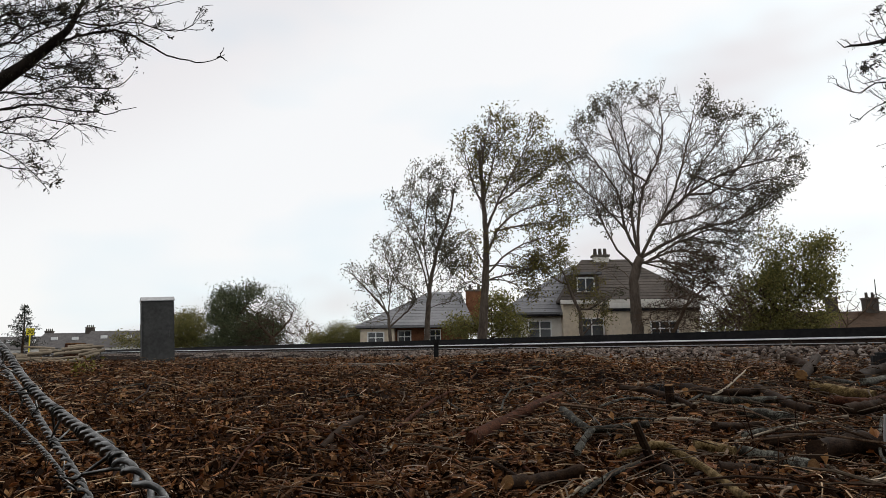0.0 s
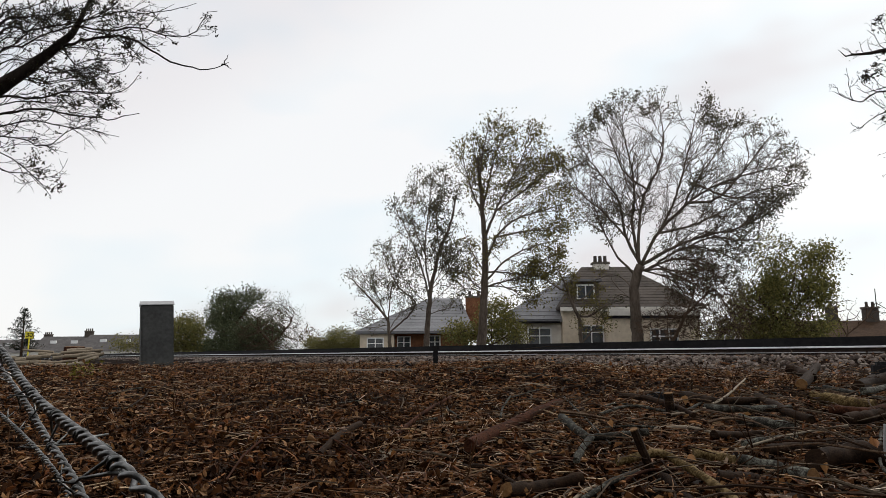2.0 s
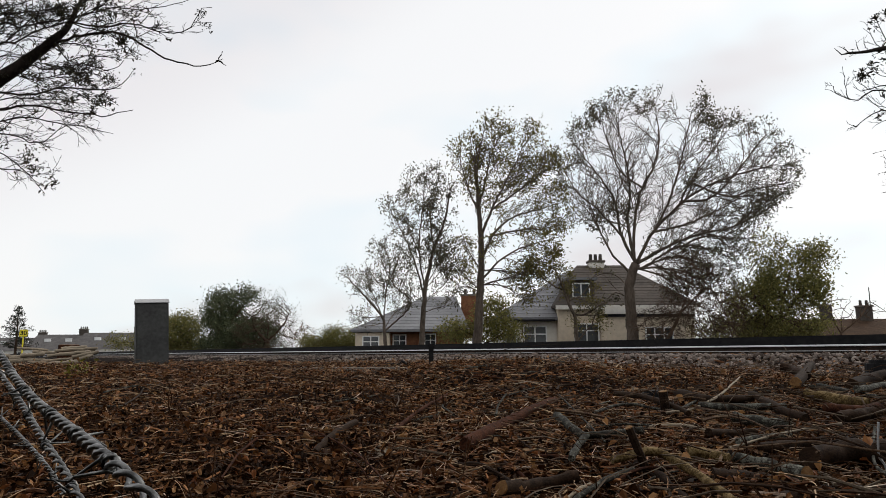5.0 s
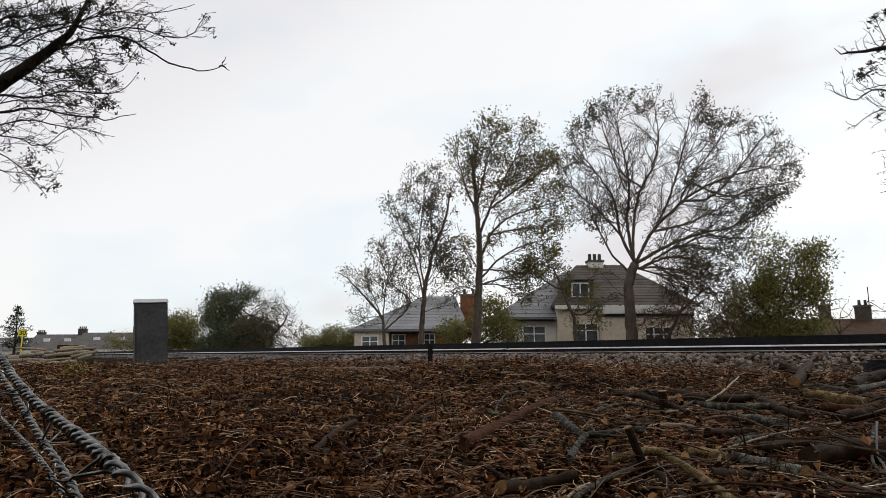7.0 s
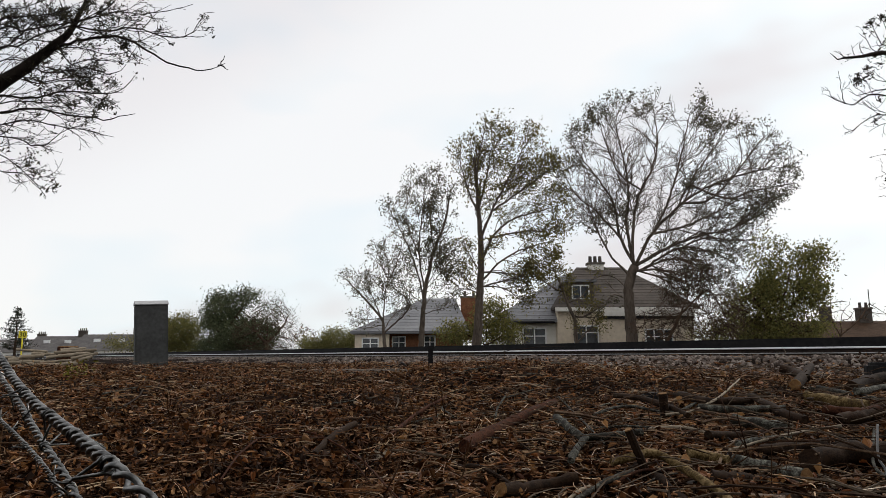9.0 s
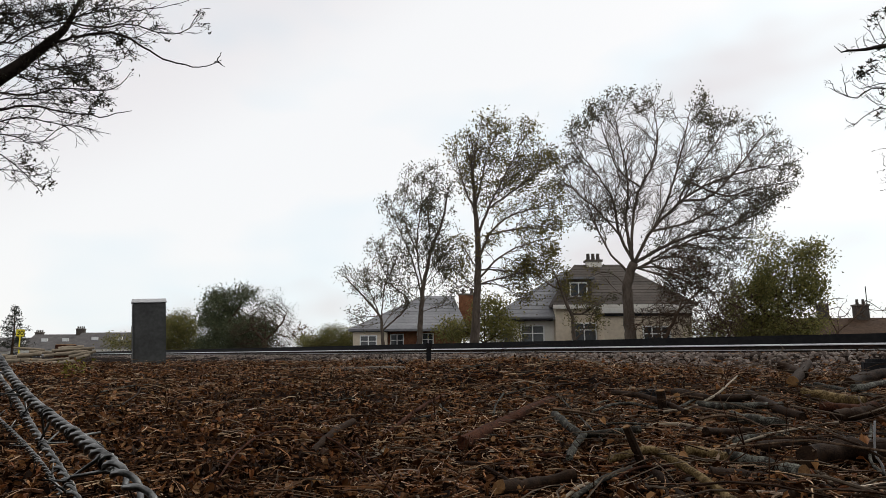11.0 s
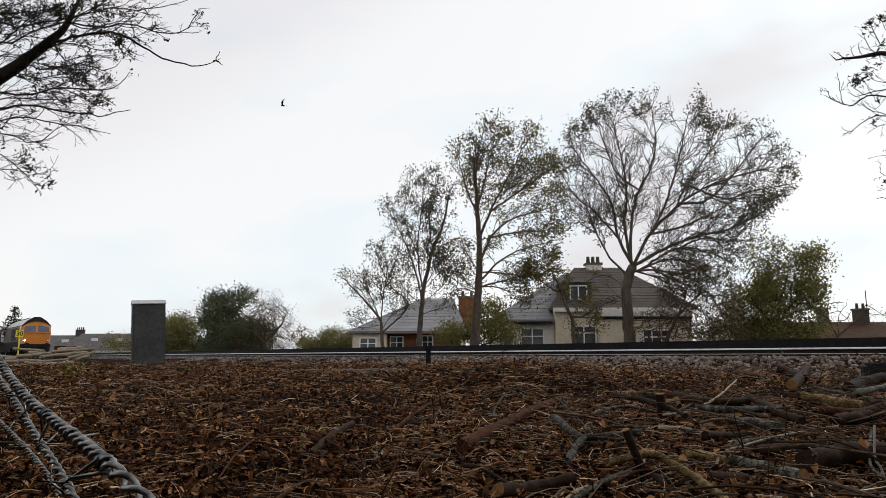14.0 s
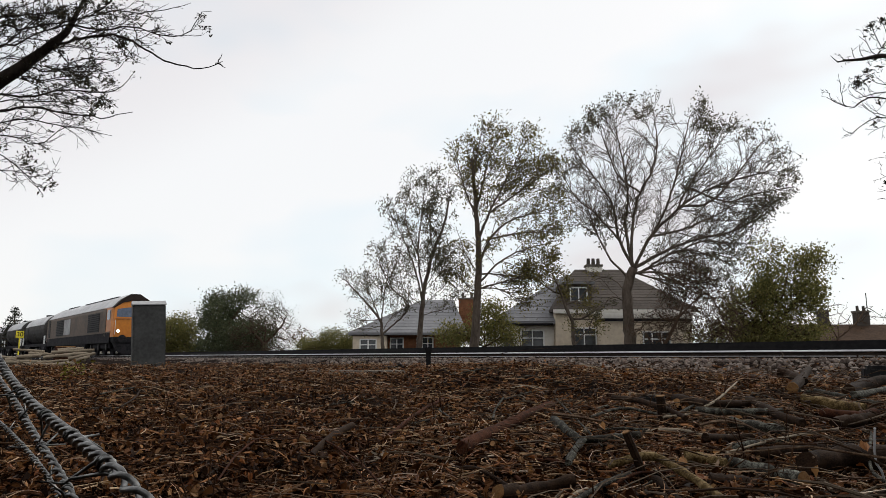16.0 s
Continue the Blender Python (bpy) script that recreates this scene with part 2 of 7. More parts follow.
def box(x0, x1, y0, y1, z0, z1, bevel=0.0, bm=None):
    own = bmesh.new()
    bmesh.ops.create_cube(own, size=1)
    for v in own.verts:
        v.co = ((x0 + x1) / 2 + v.co.x * (x1 - x0), (y0 + y1) / 2 + v.co.y * (y1 - y0), (z0 + z1) / 2 + v.co.z * (z1 - z0))
    if bevel:
        bmesh.ops.bevel(own, geom=own.edges[:], offset=bevel, segments=2, affect="EDGES")
    if bm is None:
        return own
    me = bpy.data.meshes.new("scratch")
    own.to_mesh(me)
    own.free()
    bm.from_mesh(me)
    bpy.data.meshes.remove(me)
    return bm


def rod(a, b, r, r2=None, sides=10, bm=None):
    """A capped round bar from a to b."""
    bm = bm or bmesh.new()
    a, b = Vector(a), Vector(b)
    q = (b - a).to_track_quat("Z", "Y").to_matrix().to_4x4()
    bmesh.ops.create_cone(bm, cap_ends=True, segments=sides, radius1=r, radius2=r if r2 is None else r2, depth=(b - a).length, matrix=Matrix.Translation((a + b) / 2) @ q)
    return bm


def prism(profile, x0, x1):
    """A profile of (y, z) points drawn out along x."""
    bm = bmesh.new()
    ends = [[bm.verts.new((x, y, z)) for y, z in profile] for x in (x0, x1)]
    n = len(profile)
    for i in range(n):
        bm.faces.new((ends[0][i], ends[0][(i + 1) % n], ends[1][(i + 1) % n], ends[1][i]))
    bm.faces.new(ends[0])
    bm.faces.new(ends[1])
    return bm


def tubes(chains, sides_of):
    """Verts and faces of round tapered tubes along chains of (points, radii)."""
    verts, faces, base = [], [], 0
    for pts, rad in chains:
        pts, k = np.asarray(pts, float), sides_of(max(rad))
        d = np.gradient(pts, axis=0)
        d /= np.linalg.norm(d, axis=1)[:, None] + 1e-9
        side = np.cross(d, [0.31, 0.22, 0.92])
        side /= np.linalg.norm(side, axis=1)[:, None] + 1e-9
        up = np.cross(d, side)
        ang = np.arange(k) * 2 * np.pi / k
        ring = pts[:, None] + np.asarray(rad)[:, None, None] * (np.cos(ang)[None, :, None] * side[:, None] + np.sin(ang)[None, :, None] * up[:, None])
        verts.extend(ring.reshape(-1, 3).tolist())
        for i in range(len(pts) - 1):
            for j in range(k):
                p, q = base + i * k + j, base + i * k + (j + 1) % k
                faces.append((p, q, q + k, p + k))
        faces.append(tuple(base + j for j in range(k))[::-1])
        faces.append(tuple(base + (len(pts) - 1) * k + j for j in range(k)))
        base += len(pts) * k
    return verts, faces


def leaf_cloud(places, size, rng, narrow=0.5):
    """Verts and faces of folded leaves, one at each place."""
    n = len(places)
    a = rng.normal(size=(n, 3))
    a /= np.linalg.norm(a, axis=1)[:, None]
    b = np.cross(a, rng.normal(size=(n, 3)))
    b /= np.linalg.norm(b, axis=1)[:, None]
    c = np.cross(a, b)
    s = size * rng.uniform(0.6, 1.3, (n, 1))
    p = np.asarray(places)
    v = np.stack([p, p + a * s * 0.5 + b * s * narrow * 0.5 + c * s * 0.15, p + a * s, p + a * s * 0.5 - b * s * narrow * 0.5 + c * s * 0.15], 1).reshape(-1, 3)
    i = np.arange(n)[:, None] * 4
    return v.tolist(), np.concatenate([i + [0, 1, 2], i + [0, 2, 3]]).tolist()


def smooth_line(points, n):
    """A smooth curve through points, with n + 1 places evenly along it."""
    p = np.array(points, float)
    p = np.concatenate([[2 * p[0] - p[1]], p, [2 * p[-1] - p[-2]]])
    fine = []
    for i in range(1, len(p) - 2):
        for t in np.linspace(0, 1, 24, endpoint=False):
            a, b, c, d = p[i - 1], p[i], p[i + 1], p[i + 2]
            fine.append(0.5 * (2 * b + (c - a) * t + (2 * a - 5 * b + 4 * c - d) * t * t + (3 * b - a - 3 * c + d) * t ** 3))
    fine.append(p[-2])
    fine = np.array(fine)
    run = np.concatenate([[0], np.cumsum(np.linalg.norm(np.diff(fine, axis=0), axis=1))])
    return np.stack([np.interp(np.linspace(0, run[-1], n + 1), run, fine[:, k]) for k in range(3)], 1), run[-1]


def crown_points(blobs, count, rng, hollow=0.42):
    """Points inside a union of ellipsoids (x, y, z, rx, ry, rz), more of them towards the outside."""
    vol = np.array([b[3] * b[4] * b[5] for b in blobs])
    pick = rng.choice(len(blobs), count, p=vol / vol.sum())
    d = rng.normal(size=(count, 3))
    d /= np.linalg.norm(d, axis=1)[:, None]
    r = rng.uniform(0.12, 1, (count, 1)) ** hollow
    bl = np.array(blobs)[pick]
    return bl[:, :3] + d * r * bl[:, 3:]


def grow(limbs, targets, step, reach, kill, rng, rounds=90, droop=0.0):
    """Branches that grow from the given limbs towards the target points. Returns nodes, parents."""
    nodes, parent = [], []
    for limb in limbs:
        prev = -1
        limb = list(smooth_line(limb, 12)[0]) if len(limb) > 2 else [np.array(p, float) for p in limb]
        if nodes:
            dist = [np.linalg.norm(limb[0] - q) for q in nodes]
            prev = int(np.argmin(dist))
            start = 1
        else:
            nodes.append(limb[0])
            parent.append(-1)
            prev, start = 0, 1
        for a, b in zip(limb[start - 1:], limb[start:]):
            m = max(1, int(np.linalg.norm(b - a) / step))
            for i in range(1, m + 1):
                nodes.append(a + (b - a) * i / m + rng.normal(size=3) * step * 0.06)
                parent.append(prev)
                prev = len(nodes) - 1
    tg = np.array(targets, float)
    pos = np.array(nodes)
    dm = np.linalg.norm(tg[:, None] - pos[None], axis=2)
    near, dist = dm.argmin(1), dm.min(1)
    for _ in range(rounds):
        keep = dist > kill
        tg, near, dist = tg[keep], near[keep], dist[keep]
        act = dist < reach
        if not act.any():
            break
        pull = np.zeros((len(pos), 3))
        way = (tg[act] - pos[near[act]]) / dist[act][:, None]
        np.add.at(pull, near[act], way)
        src = np.unique(near[act])
        way = pull[src] + rng.normal(size=(len(src), 3)) * 0.13
        way /= np.linalg.norm(way, axis=1)[:, None] + 1e-9
        way[:, 2] -= droop
        fresh = pos[src] + way * step
        first = len(pos)
        pos = np.concatenate([pos, fresh])
        parent.extend(src.tolist())
        dm = np.linalg.norm(tg[:, None] - fresh[None], axis=2)
        j, d = dm.argmin(1), dm.min(1)
        better = d < dist
        near[better], dist[better] = first + j[better], d[better]
        if len(pos) > 24000:
            break
    return pos, np.array(parent)


def tree(name, label, limbs, blobs, targets=1200, step=0.3, reach=2.5, kill=0.45, tip=0.008, power=0.72, base_r=0.2, clump=-1.0, tufts=(), spray=(0, 0.0), outer=0.0, hollow=0.42,  leaves=6, leaf=0.09,
         mat=None, leaf_mat=None, seed=1, spread=0.16, thick=0.035, droop=0.0, category="tree", group="", bare=0.0, rounds=90):
    """A tree that grows from its limbs into its crown: an Empty at its base with trunk, branches and leaves."""
    rng = np.random.default_rng(seed)
    foot = limbs[0][0]
    limbs = [[(foot[0], foot[1], ground_height(foot[0], foot[1]) - 0.05)] + limbs[0]] + limbs[1:]
    pos, par = grow(limbs, crown_points(blobs, targets, rng, hollow), step, reach, kill, rng, rounds, droop)
    n = len(pos)
    load, kids = np.zeros(n), [[] for _ in range(n)]
    for i in range(n - 1, 0, -1):
        if not kids[i]:
            load[i] = 1
        load[par[i]] += load[i]
        kids[par[i]].append(i)
    share = np.maximum(load, 1) / load[0]
    rad = tip + (base_r - tip) * share ** power
    chains, stack = [], [(0, None)]
    while stack:
        i, before = stack.pop()
        line = [before] if before is not None else []
        while True:
            line.append(i)
            if not kids[i]:
                break
            order = sorted(kids[i], key=lambda k: -load[k])
            stack.extend((k, i) for k in order[1:])
            i = order[0]
        r = rad[line].copy()
        if before is not None:
            r[0] = r[1]
        r[-1] *= 0.4
        if len(line) > 1:
            chains.append((pos[line], r))
    tips = np.array([i for i in range(n) if load[i] <= 2 and i > 5])
    fine_ends = pos[tips]
    if spray[0]:
        src = np.repeat(tips, spray[0])
        way = pos[src] - pos[par[src]]
        way /= np.linalg.norm(way, axis=1)[:, None] + 1e-9
        way = way + rng.normal(size=way.shape) * 0.33 + np.array([0, 0, 0.12])
        way /= np.linalg.norm(way, axis=1)[:, None]
        size = spray[1] * rng.uniform(0.4, 1.3, len(src))[:, None]
        bow = rng.normal(size=way.shape) * 0.1 * size
        for a, b, c in zip(pos[src], pos[src] + way * size * 0.5 + bow, pos[src] + way * size):
            chains.append((np.array([a, b, c]), np.array([tip * 0.8, tip * 0.7, tip * 0.4])))
        fine_ends = (pos[src] + way * size)
    root = thing(name, Matrix.Translation(pos[0]), label, category, group)
    off = pos[0]
    big = [(p - off, r) for p, r in chains if r[0] >= thick]
    small = [(p - off, r) for p, r in chains if r[0] < thick]
    mat = mat or M_BARK
    v, f = tubes(big, lambda r: 10 if r > 0.12 else 6)
    mesh_part("trunk", v, f, mat, root, smooth=True)
    v, f = tubes(small, lambda r: 4 if r > 0.015 else 3)
    tagged(mesh_part("twig", v, f, mat, root), kind="stuff")
    if leaves and len(fine_ends):
        ends = fine_ends[rng.uniform(size=len(fine_ends)) > bare]
        if outer:
            c = fine_ends.mean(0)
            far_out = np.abs(fine_ends - c).max(0)
            ends = ends[np.linalg.norm((ends - c) / far_out, axis=1) > outer * rng.uniform(0.75, 1.1, len(ends))]
        ends = ends[[noise.noise(Vector(e * (0.22 / max(step, 0.1)))) > clump for e in ends]]
        at = np.repeat(ends - off, leaves, axis=0) + rng.normal(size=(len(ends) * leaves, 3)) * spread
        if len(tufts):
            at = np.concatenate([at, np.repeat(np.array(tufts) - off, 9, axis=0) + rng.normal(size=(9 * len(tufts), 3)) * spread * 0.7])
        v, f = leaf_cloud(at, leaf, rng)
        tagged(mesh_part("crown", v, f, leaf_mat or M_LEAF_DARK, root), kind="stuff")
    return root


def forked_tree(name, label, limbs, blobs, base_r=0.2, limb_r=0.08, gaps=(0.3, 0.2, 0.13), lens=(1.5, 0.7, 0.4), angles=(22, 46), lift=0.05, wind=0.0, tip=0.007, leaves=10, leaf=0.1,
                spread=0.12, keep=0.5, outer=0.0, clump=-1.0, thick=0.02, seed=1, mat=None, leaf_mat=None, leaf_zones=(), trunk_first=False, category="tree", group=""):
    """A tree whose limbs fork into branches, boughs and twigs inside its crown: an Empty at its base with trunk, twigs and leaves."""
    rng = np.random.default_rng(seed)
    shell, mat = np.array(blobs), mat or M_BARK_GREY_HAZY

    def depth(p):
        return float(np.sqrt((((p - shell[:, :3]) / shell[:, 3:]) ** 2).sum(1)).min())

    first = [np.array(p, float) for p in limbs[0]]
    floor = ground_height(first[0][0], first[0][1]) - 0.05
    if first[0][2] > floor + 0.1:
        first.insert(0, np.array([first[0][0], first[0][1], floor]))
    chains, ends, todo = [], [], []
    longest = max(smooth_line(p, 4)[1] for p in limbs[1:])
    for i, points in enumerate([first] + limbs[1:]):
        if chains:
            joints = np.concatenate([c[0] for c in chains])
            gap = np.linalg.norm(joints - np.array(points[0]), axis=1)
            if gap.min() < 6 * gaps[0]:
                points = [tuple(joints[gap.argmin()])] + list(points[1:])
        _, length = smooth_line(points, 4)
        n = max(6, int(length / (gaps[0] * 0.8)))
        line, _ = smooth_line(points, n)
        s = np.linspace(0, 1, n + 1)
        line[1:] += rng.normal(size=(n, 3)) * gaps[0] * 0.05
        if i == 0:
            rad = base_r * (1.12 - (0.42 if len(first) < 7 else 0.85) * s ** 0.8)
            rad[0] *= 1.15
        else:
            r0 = limb_r * max(0.35, length / longest) ** 0.9
            if trunk_first and i == 1:
                r0 = base_r * 0.62
            rad = tip * 1.3 + (r0 - tip) * (1 - s) ** 0.85
        chains.append((line, rad))
        todo.append((line, rad, 0, 0.5 if i == 0 else 0.16))
    pull = np.array([wind, 0, lift])
    while todo:
        line, rad, level, start = todo.pop()
        step = np.linalg.norm(np.diff(line, axis=0), axis=1)
        run = np.concatenate([[0], np.cumsum(step)])
        total, s = run[-1], run[-1] * start + gaps[level] * rng.uniform(0, 1)
        while s < total:
            k = min(int(np.searchsorted(run, s, side="right")) - 1, len(step) - 1)
            f = (s - run[k]) / (step[k] + 1e-9)
            p, r = line[k] + (line[k + 1] - line[k]) * f, rad[k] + (rad[k + 1] - rad[k]) * f
            ahead = (line[k + 1] - line[k]) / (step[k] + 1e-9)
            out_way = np.cross(ahead, rng.normal(size=3))
            out_way /= np.linalg.norm(out_way) + 1e-9
            a = math.radians(rng.uniform(*angles))
            way = ahead * math.cos(a) + out_way * math.sin(a)
            length = lens[level] * rng.uniform(0.5, 1.25) * (0.6 + 0.4 * (1 - s / total))
            m = (6, 5, 4)[level]
            pts, bend = [p], rng.normal(size=3) * 0.10
            for _ in range(m):
                way = way + pull + bend + rng.normal(size=3) * 0.13
                way /= np.linalg.norm(way)
                q = pts[-1] + way * length / m
                if depth(q) > 1.0 + 0.12 * rng.uniform():
                    break
                pts.append(q)
            if len(pts) > 2:
                r0 = max(tip, min(r * 0.62, limb_r * (0.30, 0.14, 0.08)[level]))
                rr = np.linspace(r0, tip * (0.9, 0.75, 0.5)[level], len(pts))
                chains.append((np.array(pts), rr))
                if level < 2:
                    todo.append((np.array(pts), rr, level + 1, 0.18))
                if level > 0:
                    ends.append(pts[-1])
            s += gaps[level] * rng.uniform(0.6, 1.4)
        ends.append(line[-1])
    off = chains[0][0][0].copy()
    root = thing(name, Matrix.Translation(off), label, category, group)
    v, f = tubes([(p - off, r) for p, r in chains if r[0] >= thick], lambda q: 10 if q > 0.1 else 6)
    mesh_part("trunk", v, f, mat, root, smooth=True)
    v, f = tubes([(p - off, r) for p, r in chains if r[0] < thick], lambda q: 4 if q > 0.012 else 3)
    tagged(mesh_part("twig", v, f, mat, root), kind="stuff")
    ends = np.array(ends)
    chance = np.full(len(ends), keep)
    for x, z, r in leaf_zones:
        chance[np.hypot(ends[:, 0] - x, ends[:, 2] - z) < r] = 0.38 if r > 0.08 else 1.0
    ends = ends[rng.uniform(size=len(ends)) < chance]
    ends = ends[[depth(e) > outer * rng.uniform(0.85, 1.08) and noise.noise(Vector(e * (0.3 / gaps[0]))) > clump for e in ends]]
    at = np.repeat(ends - off, leaves, axis=0) + rng.normal(size=(len(ends) * leaves, 3)) * spread * np.repeat(rng.uniform(0.5, 1.1, (len(ends), 1)), leaves, axis=0)
    v, f = leaf_cloud(at, leaf, rng, 0.42)
    tagged(mesh_part("crown", v, f, leaf_mat or M_LEAF_DARK, root), kind="stuff")
    return root


# ---- ground ----
RAIL_TOP = 1.025
TRACK = pose(0, 0, 0, 0, 0, -51.5)  # x: the way the train goes, y: across the track, away from the fence
ALONG, ACROSS = Vector((0.6225, -0.7826)), Vector((0.7826, 0.6225))


def litter_height(x, y):
    """The height of the leafy bank near the fence, rising away from it to the line."""
    d = math.hypot(x, y * 1.0)
    z = np.interp(d, [0, 2.0, 3.4, 6.0, 10.0, 14.0, 20.0, 40.0], [0.1, 0.16, 0.23, 0.41, 0.58, 0.70, 0.70, 0.72])
    z += 0.05 * noise.noise(Vector((x * 0.55, y * 0.55, 3.1))) + 0.04 * noise.noise(Vector((x * 1.9, y * 1.9, 7.7)))
    if d < 14:
        z += 0.03 * noise.noise(Vector((x * 4.3, y * 4.3, 1.7)))
    z += 0.24 * math.exp(-((x - 1.0) / 1.5) ** 2 - ((y - 9.0) / 1.3) ** 2)
    z += 0.07 * noise.noise(Vector((x * 1.0, y * 1.0, 11.3))) * float(np.interp(d, [0, 4, 8, 10], [0, 1, 1, 0.2]))
    return float(z)


def ground_height(x, y):
    across = x * ACROSS.x + y * ACROSS.y
    fade = np.interp(across, [9.6, 11.2, 14.6, 16.5, 24.0, 60.0], [0, 1, 1, 0.85, 0.0, 0.0])
    bed = np.interp(across, [9.0, 9.9, 11.3, 14.9, 16.6, 22.0, 60.0], [0.5, 0.55, 0.84, 0.84, 0.45, -0.6, -0.8])
    near = litter_height(x, y)
    if across > 14:
        return float(bed)
    return float(near * (1 - fade) + bed * fade) if across > 9.6 else near


def build_ground():
    def ruler(fine, step, far, count):
        inner = np.arange(-fine, fine + 1e-6, step)
        outer = np.geomspace(fine + step * 1.5, far, count)
        return np.concatenate([-outer[::-1], inner, outer])
    xs, ys = ruler(13, 0.13, 1500, 36), ruler(10, 0.13, 1500, 36) + 9
    verts = [(x, y, ground_height(x, y)) for y in ys for x in xs]
    n = len(xs)
    faces = [(j * n + i, j * n + i + 1, (j + 1) * n + i + 1, (j + 1) * n + i) for j in range(len(ys) - 1) for i in range(n - 1)]
    ob = mesh_part("ground", verts, faces, M_SOIL, smooth=True)
    tagged(ob, "dark earth bank strewn with leaf litter", "ground", kind="structure")


build_ground()


# ---- the railway line ----
def rail_profile():
    half = [(0.07, 0.0), (0.07, 0.012), (0.012, 0.03), (0.010, 0.11), (0.032, 0.122), (0.034, 0.150), (0.026, 0.159)]
    return [(-y, z) for y, z in half[::-1]][::-1] and half + [(-y, z) for y, z in half[::-1]]


def build_track():
    track = thing("railway_track", TRACK, "straight railway track with worn bright rails on dark ballast", "railway track", kind="structure")
    for y in (12.0, 13.435):
        rail = part("rail", prism([(y + a, RAIL_TOP - 0.159 + b) for a, b in rail_profile()], -420, 60), M_RAIL_SIDE, track, "rust-dark steel rail")
        head = [(0.0365, 0.132), (0.0365, 0.148), (0.028, 0.159), (-0.028, 0.159), (-0.0365, 0.148), (-0.0365, 0.132)]
        part("rail_head", prism([(y + a, RAIL_TOP - 0.156 + b) for a, b in head], -420, 60), M_RAIL_HEAD, rail, "bright worn rail head")
    part("lineside_cable", rod((-420, 11.9, RAIL_TOP - 0.098), (60, 11.9, RAIL_TOP - 0.098), 0.007, sides=6), M_CABINET_LID, track, "thin pale cable along the rail foot")
    bm = box(-0.125, 0.125, 11.45, 13.98, 0.70, RAIL_TOP - 0.165, 0.02)
    first = part("sleeper", bm, M_CONCRETE, track)
    first.location.x = -70
    for i in range(1, 120):
        ob = new("sleeper", first.data)
        ob.parent, ob.location = track, (-70 + 0.65 * i, 0, 0)
    guard = thing("conductor_rail", TRACK, "black guarded conductor rail along the far side of the track", "conductor rail", kind="structure")
    part("live_rail", box(-420, 60, 14.02, 14.12, 0.86, 1.10, 0.01), M_RAIL_SIDE, guard)
    for i in range(16):
        part("guard_board", box(-420 + i * 30, -390.02 + i * 30, 13.94, 13.975, 0.98, 1.215 + 0.004 * (i % 2), 0.004), M_BLACK, guard, "black guard board")
    for i in range(40):
        part("bracket", box(-60 + i * 2.5, -59.94 + i * 2.5, 13.975, 14.05, 0.84, 1.12), M_BLACK, guard)


build_track()


# ---- fence by the camera ----
STRANDS = []
STRANDS.append([(-0.0680, 0.1840, 0.8590), (-0.0800, 0.1960, 0.8630), (-0.0950, 0.2130, 0.8670), (-0.1270, 0.2590, 0.8690), (-0.1690, 0.3170, 0.8720), (-0.2130, 0.3730, 0.8780), (-0.2680, 0.4460, 0.8880), (-0.3290, 0.5250, 0.9040), (-0.4130, 0.6260, 0.9250)])
STRANDS.append([(-0.1410, 0.3010, 0.8300), (-0.1680, 0.3350, 0.8370), (-0.1920, 0.3690, 0.8420), (-0.2310, 0.4180, 0.8520), (-0.2620, 0.4590, 0.8590), (-0.3050, 0.5160, 0.8690), (-0.3560, 0.5790, 0.8820), (-0.4490, 0.6860, 0.9110)])
STRANDS.append([(-0.2820, 0.5430, 0.7980), (-0.3300, 0.6100, 0.8050), (-0.3950, 0.6910, 0.8150), (-0.4620, 0.7690, 0.8260), (-0.5170, 0.8300, 0.8350), (-0.6050, 0.9170, 0.8520)])


